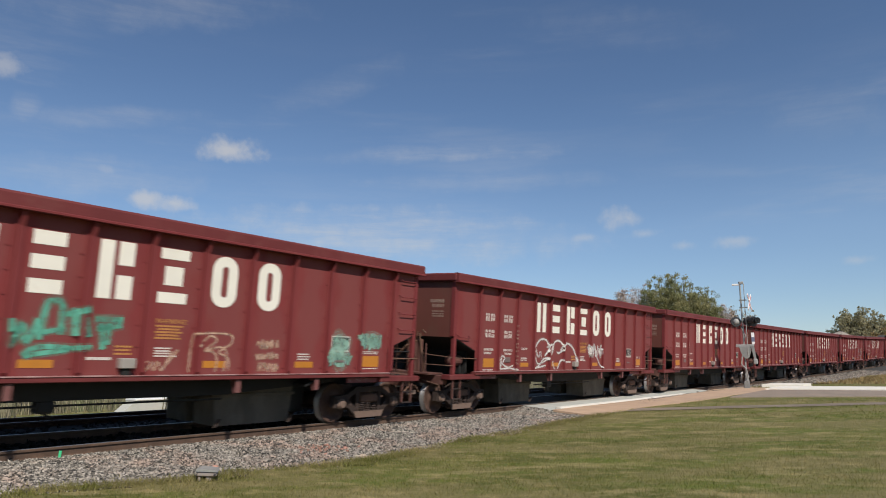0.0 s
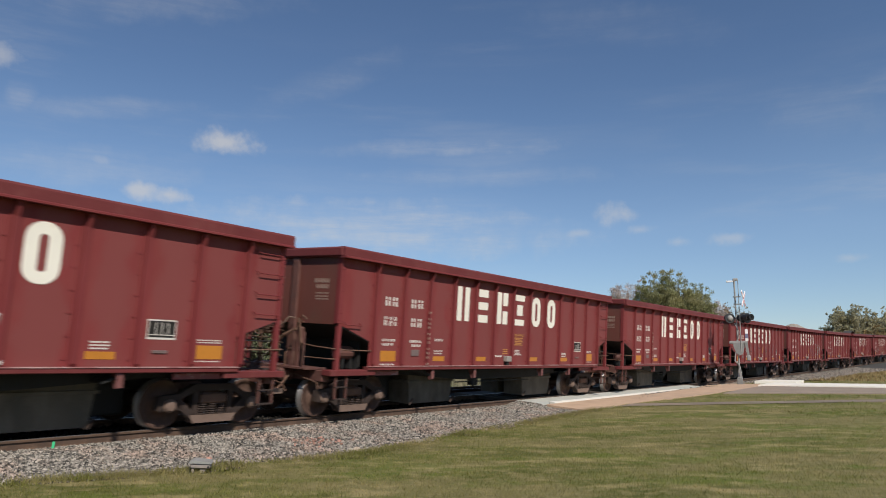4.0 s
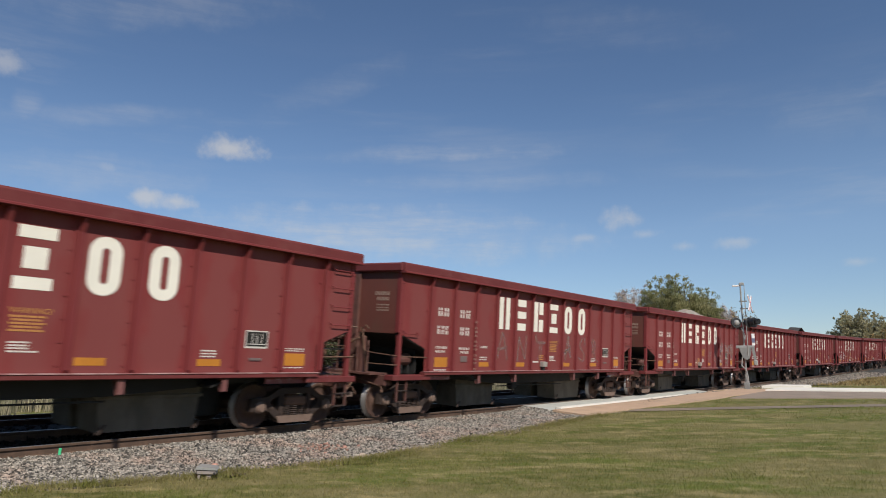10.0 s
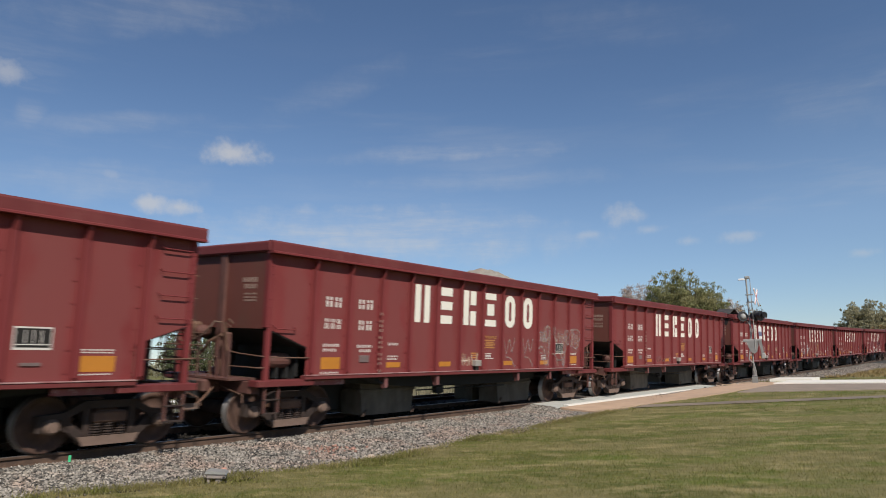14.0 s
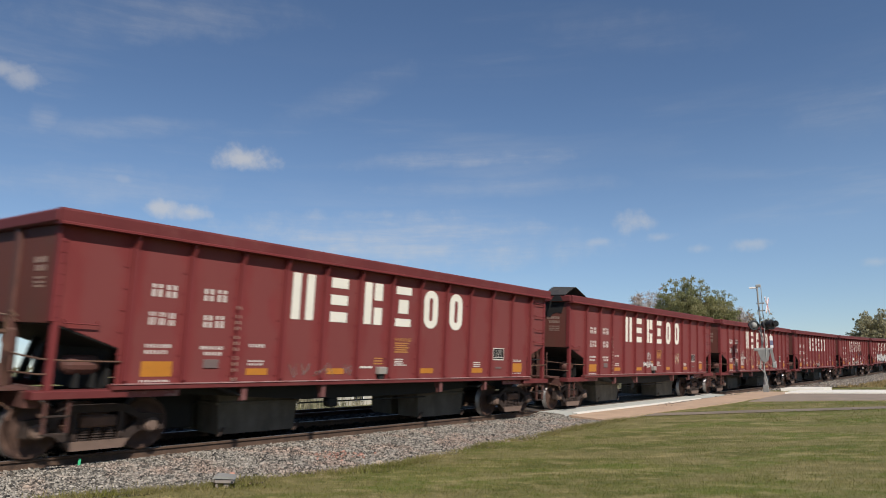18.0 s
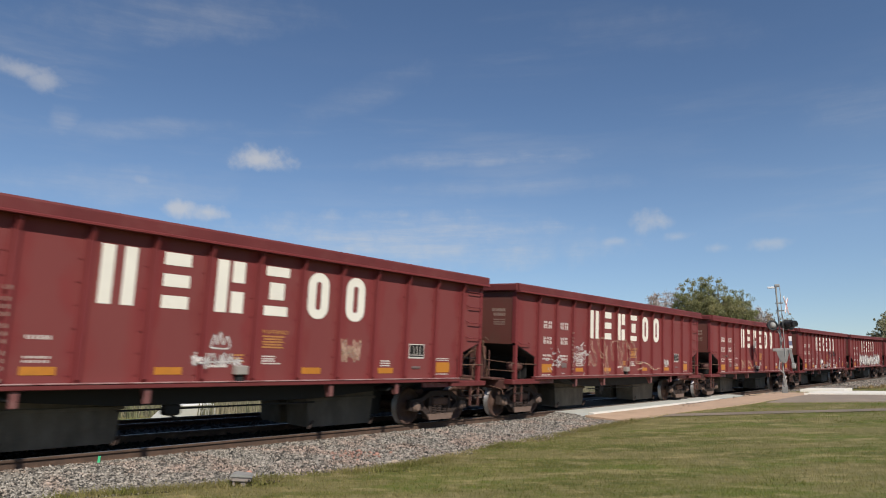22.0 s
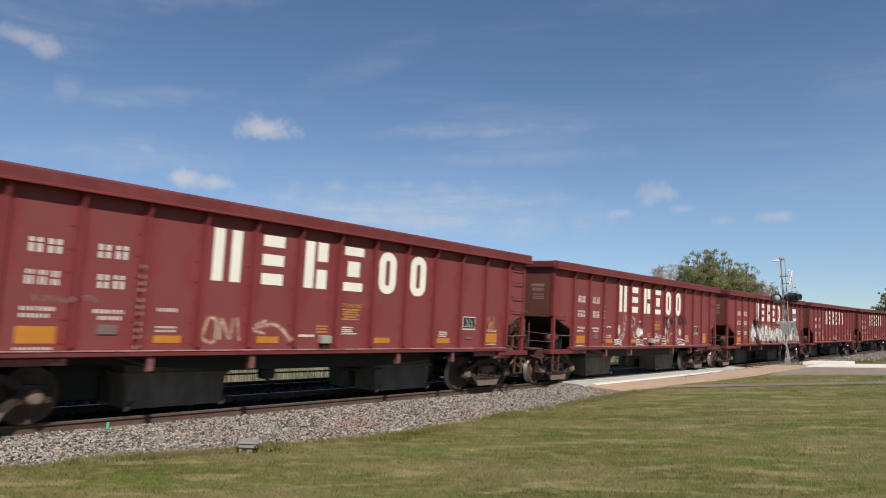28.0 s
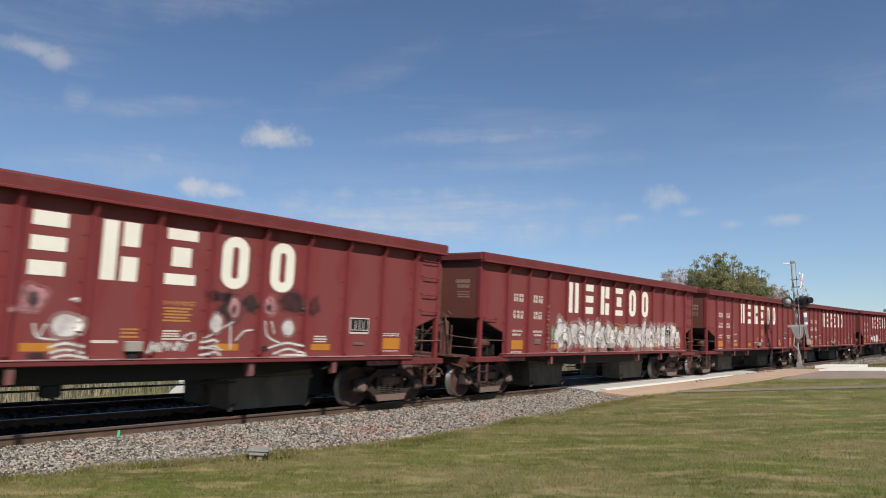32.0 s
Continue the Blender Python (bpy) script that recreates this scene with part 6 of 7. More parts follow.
    for k in range(3):
        stroke(s, [(4.12, 1.34 - 0.07 * k), (4.42, 1.40 - 0.07 * k), (4.70, 1.32 - 0.07 * k)], 0.035)
    stroke(s, [(4.55, 1.42), (4.80, 1.60), (4.90, 1.85)], 0.024)
    stroke(s, [(4.62, 1.30), (4.86, 1.50), (4.98, 1.84)], 0.024)
    blob(s, 8.50, 1.73, 0.16, 0.20, 0.009, 4, 0.12)
    blob(s, 10.04, 1.68, 0.17, 0.18, 0.009, 5, 0.12)
    stroke(s, [(5.87, 1.32), (6.10, 1.38), (6.34, 1.33)], 0.035)
    stroke(s, [(5.89, 1.24), (6.10, 1.29), (6.34, 1.24)], 0.035)
    stroke(s, [(5.93, 1.17), (6.13, 1.21), (6.41, 1.17)], 0.035)
    stroke(s, [(8.24, 1.40), (8.47, 1.45), (8.59, 1.41)], 0.035)
    stroke(s, [(8.24, 1.30), (8.50, 1.35), (8.62, 1.28)], 0.035)
    stroke(s, [(8.24, 1.19), (8.53, 1.24), (8.65, 1.18)], 0.035)
    stroke(s, [(9.63, 1.31), (10.03, 1.40), (10.39, 1.35)], 0.035)
    stroke(s, [(9.74, 1.20), (10.07, 1.29), (10.43, 1.21)], 0.035)
    stroke(s, [(9.88, 1.17), (10.18, 1.18), (10.47, 1.17)], 0.035)
    stroke(s, [(5.65, 1.66), (5.72, 1.47), (6.00, 1.43)], 0.024)
    stroke(s, [(5.82, 1.66), (5.74, 1.49)], 0.024)
    stroke(s, [(8.29, 1.48), (8.71, 1.69), (8.86, 1.77)], 0.024)
    stroke(s, [(8.80, 1.75), (8.83, 1.28)], 0.024)
    stroke(s, [(8.68, 1.28), (8.24, 1.33)], 0.024)
    stroke(s, [(9.52, 1.80), (9.59, 1.53), (9.88, 1.40)], 0.024)
    stroke(s, [(9.66, 1.80), (9.74, 1.56)], 0.024)
    stroke(s, [(6.10, 2.01), (6.21, 2.04), (6.20, 1.98)], 0.024)
    stroke(s, [(8.93, 1.44), (9.08, 1.60), (9.26, 1.63)], 0.024)
    scribble(s, 7.32, 8.02, 1.24, 1.42, 6, 0.03, 60)
    stroke(s, [(7.95, 1.50), (8.10, 1.56), (8.12, 1.45), (7.98, 1.44)], 0.025, closed=True)
    paint(9, s, "white", "pale rounded sprayed shapes over striped bars")
    s = Shape()
    blob(s, 5.61, 2.00, 0.09, 0.14, 0.012, 10, 0.2)
    blob(s, 4.90, 2.06, 0.05, 0.13, 0.012, 13, 0.2)
    blob(s, 8.85, 1.98, 0.05, 0.10, 0.012, 11, 0.2)
    blob(s, 9.58, 2.04, 0.07, 0.09, 0.012, 12, 0.2)
    paint(9, s, "black", "dark sprayed hollows in the pink rings")
    # car 10: big white bubbles, outlined dark, with green
    s = Shape()
    rng = random.Random(70)
    xs = [4.0 + 0.44 * k for k in range(21)]
    for k, x in enumerate(xs):
        blob(s, x, 1.64 + rng.uniform(-0.06, 0.08), 0.34, 0.48 + rng.uniform(-0.08, 0.08), 0.007, x, 0.6)
    paint(10, s, "white", "large white sprayed bubble shapes")
    s = Shape()
    for k, x in enumerate(xs[::2]):
        pts = [(x - 0.38, 1.2), (x - 0.36, 1.75), (x - 0.05, 2.02), (x + 0.3, 1.9), (x + 0.12, 1.6), (x + 0.34, 1.35)]
        stroke(s, pts, 0.022, 0.012)
        stroke(s, [(x - 0.12, 1.3), (x - 0.05, 1.6), (x + 0.08, 1.42)], 0.02, 0.012)
    paint(10, s, "black", "dark sprayed outlines")
    s = Shape()
    blob(s, 3.6, 1.75, 0.14, 0.3, 0.006, 2, 0.5)
    blob(s, 7.55, 1.75, 0.22, 0.26, 0.006, 3, 0.5)
    paint(10, s, "green", "green sprayed fill")
    # more distant cars with pale tags
    s = Shape()
    for k, x in enumerate((4.4, 5.3, 6.2)):
        blob(s, x, 1.5, 0.3, 0.3, 0.007, x, 0.5)
    paint(5, scribble(Shape(), 4.4, 6.2, 1.2, 1.5, 5, 0.02, 81), "grey", "faint grey scrawl")
    paint(13, s, "white", "pale sprayed shapes")
    # stones heaped above the rim of one car
    n, m, v = 70, 22, []
    for i in range(n + 1):
        for j in range(m + 1):
            x, u = 7.2 + 5.4 * i / n, -1.3 + 2.6 * j / m
            top = 3.54 + 0.64 * math.sin(math.pi * i / n) ** 0.7 * math.cos(math.pi / 2 * u / 1.35) * (0.85 + 0.3 * noise.noise((x * 0.9, u, 2)))
            v.append((x, u, top + 0.07 * noise.noise((x * 7, u * 7, 1))))
    f = [(i * (m + 1) + j, (i + 1) * (m + 1) + j, (i + 1) * (m + 1) + j + 1, i * (m + 1) + j + 1) for i in range(n) for j in range(m)]
    part("stone_heap", Shape().add(v, f), STONE, CARS[4], "grey crushed stones heaped above the rim")
    # folded steel sheet caught on the front rim of one car
    s = Shape()
    s.add([(-0.06, 1.38, 3.75), (-0.06, 0.58, 3.75), (0.34, 0.72, 4.05), (0.30, 1.52, 4.02), (0.46, 0.76, 4.06), (0.42, 1.55, 4.03), (0.98, 0.92, 3.78), (0.92, 1.66, 3.75)],
          [(0, 1, 2, 3), (3, 2, 4, 5), (5, 4, 6, 7)])
    n = len(s.v)
    s.v += [(x + 0.02, y, z - 0.025) for x, y, z in s.v]
    s.f += [(3 + n, 2 + n, 1 + n, n), (5 + n, 4 + n, 2 + n, 3 + n), (7 + n, 6 + n, 4 + n, 5 + n)]
    for a, b in ((0, 1), (1, 2), (2, 4), (4, 6), (6, 7), (7, 5), (5, 3), (3, 0)):
        s.f.append((a, b, b + n, a + n))
    part("bent_sheet", s, material("dull_grey_steel", (0.06, 0.055, 0.052), 0.55, 0.2, vary=0.4, scale=4, stain=(0.12, 0.10, 0.09), stain_scale=3), CARS[6], "bent grey steel sheet caught on the rim")
    r = Shape()
    r.box(0.02, 0.05, 0.2, 0.5, 3.2, 3.48).tube([(0.0, 0.9, 3.75), (-0.06, 0.85, 3.4), (-0.05, 0.8, 3.2)], 0.02).prism_x([(0.58, 3.51), (0.60, 3.2), (0.66, 3.05), (0.80, 3.0), (0.90, 3.12), (1.05, 3.17), (1.22, 3.14), (1.34, 3.51)], 0.043, 0.051).prism_x([(0.82, 3.53), (1.32, 3.53), (1.22, 3.72), (1.02, 3.72)], -0.053, -0.046)
    part("torn_flap", r, GEAR_AND_SHADE, CARS[6], "torn strips and black soot over the end")


build_paint()


# ---------------------------------------------------------------- crossing signal
def build_signal():
    base = Vector((15.38, 35.72, 0.45))
    thing = tagged(new("crossing_signal"), "grey railway crossing signal mast with dark flashing-light heads", "signal")
    thing.matrix_basis = Matrix.Translation(base) @ pose(0, 0, 0, 0, 0, -24) @ Matrix.Scale(0.908, 4)
    k = dict(flip=False)
    part("footing", Shape(**k).box(-0.15, 0.15, -0.15, 0.15, -0.5, 0.03, 0.02), GREY_CAST, thing, "concrete footing")
    part("base_casting", Shape(**k).prism([(-0.13, 0.05), (0.16, 0.05), (0.13, 0.12), (0.09, 0.5), (-0.07, 0.5), (-0.1, 0.12)], -0.12, 0.12), GALV, thing, "grey junction base of the mast")
    part("mast", Shape(**k).tube([(0, 0, 0.1), (0, 0, 5.55)], 0.045, 12), GALV, thing, "galvanised steel mast")
    part("gate_arm", Shape(**k).tube([(0.17, -0.3, 1.5), (0.20, -0.3, 5.5)], 0.026, 8, 0.018), GALV, thing, "upright gate arm")
    part("cap", Shape(**k).box(-0.07, 0.20, -0.07, 0.07, 5.50, 5.66, 0.03), GALV, thing)
    part("top_arm", Shape(**k).box(-0.42, -0.05, -0.04, 0.04, 5.44, 5.54, 0.015), SIGN_WHITE, thing, "short white top arm")
    part("bracket", Shape(**k).box(-0.1, 0.3, -0.06, 0.06, 4.57, 4.63, 0.01), GALV, thing)
    part("bracket", Shape(**k).box(-0.1, 0.32, -0.06, 0.06, 4.15, 4.21, 0.01), GALV, thing)
    # crossed boards, seen nearly edge on
    for a in (18, -18):
        b = part("crossbuck_board", Shape(**k).box(-0.075, 0.075, -0.02, 0.02, -0.6, 0.6, 0.008), SIGN_WHITE, thing, "white crossbuck board with red edge", Matrix.Translation((0.44, -0.1, 4.45)) @ pose(0, 0, 0, 0, 0, 78) @ pose(0, 0, 0, 0, a * 2.4, 0))
        part("board_stripe", Shape(**k).box(-0.02, 0.02, -0.026, 0.026, -0.55, 0.55), SIGN_RED, b)
    part("cross_arm", Shape(**k).tube([(-0.45, 0, 3.38), (0.62, 0, 3.38)], 0.04, 8), BLACK, thing)
    for x, turn, face_mat in ((-0.33, 25, GALV), (0.33, 50, BLACK), (0.56, 40, BLACK)):
        head = part("light_head", disc(0.29, 0.05, 20), BLACK, thing, "round light background", Matrix.Translation((x, -0.14, 3.38)) @ pose(0, 0, 0, 0, 0, turn))
        back = 1 if face_mat is GALV else -1
        part("hood", disc(0.17, 0.36, 16, 0.02), BLACK, head, "black hood", Matrix.Translation((0, 0.2 * back, 0.03)))
        part("lens", disc(0.14, 0.06, 16), LENS, head, "red lens", Matrix.Translation((0, 0.05 * back, 0.0)))
        if back > 0:
            part("lamp_dome", dome(0.17, 0.14), GALV, head, "silver-grey lamp housing", Matrix.Translation((0, -0.08, 0.0)))
        part("lamp_back", disc(0.2, 0.2, 14), BLACK, head, "", Matrix.Translation((0, 0.12 * -back, 0.0))) if back < 0 else None
    part("sign_strip", Shape(**k).box(0.40, 0.56, -0.22, -0.18, 2.1, 2.75, 0.01), SIGN_WHITE, thing, "small white and blue notice plate")
    part("sign_band", Shape(**k).box(0.398, 0.562, -0.23, -0.176, 2.25, 2.5), material("sign_blue", (0.16, 0.17, 0.25), 0.5, bump=0.0), thing)
    # gate mechanism with counterweight arms
    part("gate_housing", Shape(**k).prism([(-0.26, 1.98), (0.36, 1.98), (0.34, 1.75), (0.24, 1.4), (0.1, 1.3), (-0.08, 1.4), (-0.2, 1.7)], -0.3, 0.2), GREY_CAST, thing, "grey gate mechanism housing")
    part("housing_lid", Shape(**k).box(-0.44, 0.52, -0.30, -0.12, 1.94, 2.10, 0.03), GALV, thing)
    for x, d, z in ((0.42, 0.12, 1.05),):
        part("counterweight_arm", Shape(**k).prism([(x - 0.07, 2.02), (x + 0.09, 2.02), (x + d + 0.07, z), (x + d - 0.05, z)], -0.34, -0.24), GREY_CAST, thing, "counterweight arm")
    part("counterweight", Shape(**k).box(0.42, 0.64, -0.4, -0.2, 1.0, 1.3, 0.04), GALV, thing)
    part("conduit", Shape(**k).tube([(-0.12, -0.25, 1.5), (-0.2, -0.28, 1.0), (0.02, -0.26, 0.75), (0.1, -0.24, 0.3)], 0.035, 8), GALV, thing, "bent conduit")
    part("conduit", Shape(**k).tube([(-0.1, -0.12, 3.1), (0.1, -0.16, 2.6), (-0.04, -0.14, 2.1)], 0.03, 8), GALV, thing)


def dome(r, depth):
    """A bulging round cover along y, its crown towards the camera."""
    return Shape(flip=False).lathe([(depth / 2 - depth * math.sin(a * math.pi / 16), r * math.cos(a * math.pi / 16)) for a in range(8)], (0, 0), 18)


def disc(r, depth, n, wall=0.0):
    """A drum along y, or a sleeve when wall is given."""
    s = Shape(flip=False)
    if wall:
        return s.lathe([(-depth / 2, r), (depth / 2, r), (depth / 2, r - wall), (-depth / 2, r - wall), (-depth / 2, r)], (0, 0), n)
    return s.lathe([(-depth / 2, r * 0.94), (-depth / 2 + 0.01, r), (depth / 2 - 0.01, r), (depth / 2, r * 0.94)], (0, 0), n)


build_signal()


# ---------------------------------------------------------------- trees
def leaf_cloud(name, parent, clumps, count, size, mat, rng, label="", slim=0.5, upright=0.0):
    """Leaves in clumps round the twig ends: small bent diamonds, uneven, with gaps between."""
    n = count
    c = np.array([q[:3] for q in clumps])
    r = np.array([q[3] for q in clumps])
    pick = rng.integers(0, len(clumps), n)
    d = rng.normal(size=(n, 3))
    d /= np.linalg.norm(d, axis=1)[:, None]
    pos = c[pick] + d * (r[pick] * rng.random(n) ** 0.7)[:, None] * np.array([1, 1, 0.8])
    a = rng.normal(size=(n, 3)) + np.array([0, 0, upright])
    a /= np.linalg.norm(a, axis=1)[:, None]
    b = np.cross(a, rng.normal(size=(n, 3)))
    b /= np.linalg.norm(b, axis=1)[:, None]
    s = rng.uniform(size[0], size[1], n)[:, None]
    v = np.stack([pos - a * s, pos - b * s * slim, pos + a * s, pos + b * s * slim], 1).reshape(-1, 3)
    me = bpy.data.meshes.new(name)
    me.vertices.add(4 * n)
    me.vertices.foreach_set("co", v.ravel())
    me.loops.add(4 * n)
    me.loops.foreach_set("vertex_index", np.arange(4 * n))
    me.polygons.add(n)
    me.polygons.foreach_set("loop_start", np.arange(0, 4 * n, 4))
    me.update(calc_edges=True)
    me.materials.append(mat)
    return part(name, me, mat, parent, label)


def build_tree(place, height, spread, leaves, mat, seed, label, bare=False, leaf=(0.07, 0.15), trunk=0.22, low=0.2, fill=1.0):
    """Several stems that part low down, boughs sweeping up and out, and leaves strung along their outer halves."""
    rng = random.Random(seed)
    thing = tagged(new("tree"), label, "tree")
    thing.matrix_basis = Matrix.Translation(place)
    wood, clumps = Shape(flip=False), []
    fork = Vector((0, 0, height * 0.16))
    wood.tube([(0, 0, -0.4), (0.05, 0, height * 0.08), tuple(fork)], trunk, 8, trunk * 0.8)
    stems = []
    for k in range(4):
        a = math.tau * (k + rng.uniform(-0.3, 0.3)) / 4
        tip = Vector((math.cos(a) * spread * height * 0.2, math.sin(a) * spread * height * 0.2, height * rng.uniform(0.6, 0.8)))
        mid = fork.lerp(tip, 0.5) + Vector((rng.uniform(-0.2, 0.2), rng.uniform(-0.2, 0.2), 0))
        wood.tube([tuple(fork), tuple(mid), tuple(tip)], trunk * 0.6, 6, 0.05)
        stems.append((fork, mid, tip))
    for k in range(100 if not bare else 40):
        p, q, r = rng.choice(stems)
        f = rng.uniform(0.1, 0.95)
        root = p.lerp(q, f * 2) if f < 0.5 else q.lerp(r, f * 2 - 1)
        a, e = rng.uniform(0, math.tau), math.asin(rng.uniform(-0.45, 1))
        reach = (1 + 0.22 * noise.noise((math.cos(a) * 1.7 + seed, math.sin(a) * 1.7, e * 1.6))) * rng.uniform(0.66, 1.04)
        end = Vector((math.cos(a) * math.cos(e) * 0.40 * spread * reach, math.sin(a) * math.cos(e) * 0.40 * spread * reach, 0.50 + 0.46 * math.sin(e) * reach)) * height
        end.z = max(end.z, height * low)
        bend = root.lerp(end, 0.55) - Vector((0, 0, 0.03 * height)) + Vector((rng.uniform(-0.3, 0.3), rng.uniform(-0.3, 0.3), 0))
        wood.tube([tuple(root), tuple(bend), tuple(end)], 0.06, 4, 0.02)
        for j in range(7):
            g = 0.25 + 0.8 * j / 6
            c = bend.lerp(end, g * 2 - 1) if g > 0.5 else root.lerp(bend, g * 2)
            c = c + Vector((rng.uniform(-0.3, 0.3), rng.uniform(-0.3, 0.3), rng.uniform(-0.2, 0.3)))
            clumps.append((*c, height * (0.085 - 0.05 * g) * rng.uniform(0.6, 1.3) * fill))
    part("trunk", wood, PALE_BARK if bare else BARK, thing, "grey trunk and limbs")
    if bare:
        leaf_cloud("crown", thing, clumps, leaves, (0.3, 0.7), TWIG, np.random.default_rng(seed), "fine bare pale twigs", 0.045)
    else:
        leaf_cloud("crown", thing, clumps, leaves, leaf, mat, np.random.default_rng(seed), "uneven feathery crown with gaps", 0.36, 1.3)
    return thing


def at(yaw, dist, z=0.0):
    a = radians(yaw)
    return (-math.sin(a) * dist, math.cos(a) * dist, z)


build_tree(at(-17.6, 92, -0.6), 14.4, 0.58, 60000, LEAF, 3, "tall green tree just beginning to turn, behind the railway")
build_tree(at(-19.4, 94, -0.6), 14.3, 0.52, 46000, LEAF, 5, "green tree crowded between its neighbours, behind the railway")
build_tree(at(-20.8, 95, -0.6), 12.4, 0.44, 34000, LEAF, 8, "green tree beginning to turn, behind the railway")
build_tree(at(-22.2, 98, -0.6), 10.4, 0.44, 7000, LEAF_DRY, 12, "bare brownish tree behind the railway", bare=True, trunk=0.14)
build_tree(at(-14.5, 96, -0.6), 12.9, 0.34, 7000, LEAF, 21, "bare grey tree beside the green ones", bare=True, trunk=0.14)
build_tree(at(-15.7, 100, -0.6), 14.2, 0.30, 7500, LEAF, 22, "bare grey tree beside the green ones", bare=True, trunk=0.14)
build_tree(at(-23.3, 93, -0.6), 9.8, 0.6, 4200, LEAF_DRY, 24, "half-bare brown tree behind the railway", trunk=0.14)
build_tree(at(-30.6, 150, 0.5), 12.2, 0.95, 22000, LEAF_FAR, 31, "olive-green tree in the distance beside the road", leaf=(0.12, 0.24))
build_tree(at(-32.4, 152, 0.5), 11.8, 1.0, 20000, LEAF_FAR, 33, "olive-green tree in the distance beside the road", leaf=(0.12, 0.24))
build_tree(at(-34.5, 155, 0.5), 10.5, 1.1, 14000, LEAF_FAR, 36, "olive-green tree in the distance beside the road", leaf=(0.14, 0.26))
build_tree(at(-32.3, 136, 0.5), 7.0, 1.3, 16000, LEAF_DRY, 35, "rust-brown autumn tree in the distance", leaf=(0.12, 0.26))


# dark trees beyond the second track, seen between the cars
for tree_yaw, tree_dist, tree_high in ((20.5, 44, 4.6), (17.0, 47, 6.2), (13.5, 45, 5.8), (10.0, 48, 6.4), (6.5, 46, 5.6), (3.0, 49, 6.0), (-0.5, 52, 6.2)):
    build_tree(at(tree_yaw, tree_dist, -0.6), tree_high, 0.9, 9000, LEAF_DARK, int(tree_dist * 10), "dark green tree beyond the second track", leaf=(0.06, 0.13), trunk=0.14, low=0.06)


def far_woods():
    rng = np.random.default_rng(5)
    clumps = []
    for k in range(420):
        yaw = -36 + 100 * k / 420 + rng.uniform(-0.15, 0.15)
        d = rng.uniform(230, 280)
        h = 3.2 + 2.2 * (0.5 + 0.5 * math.sin(yaw * 0.7)) + rng.uniform(-0.8, 1.0)
        x, y, z = at(yaw, d)
        for j in range(3):
            clumps.append((x, y, h * (0.25 + 0.3 * j), 2.0))
    ob = leaf_cloud("far_woods", None, clumps, 16000, (0.5, 1.0), LEAF_FAR, rng)
    tagged(ob, "low grey-green hedge and woods on the horizon", "woods", kind="stuff")


far_woods()


# ---------------------------------------------------------------- beyond the line
def reed_area(rng):
    s = -6 + 66 * rng.random()
    u = -10.5 - 9 * rng.random()
    if 11.5 < s + (u + 17) * 0.3 < 17.5 and u > -15.8 or (24 < s < 31 and u > -20):
        return None
    q = on_line(s, u, 0, False)
    return (q.x, q.y, ground_height(q.x, q.y), 0.8 + 0.4 * noise.noise((s * 0.5, u * 0.5, 0)))


blades("reeds", 26000, reed_area, (0.7, 1.35), (0.012, 0.03), "tall dry straw-coloured reeds beyond the tracks", REED, 12, "reeds", 0.12)


def line_matrix(s, u, z, turn=0.0):
    q = on_line(s, u, 0, False)
    return Matrix.Translation((q.x, q.y, z)) @ pose(0, 0, 0, 0, 0, math.degrees(track(s)[2]) + 90 + turn)


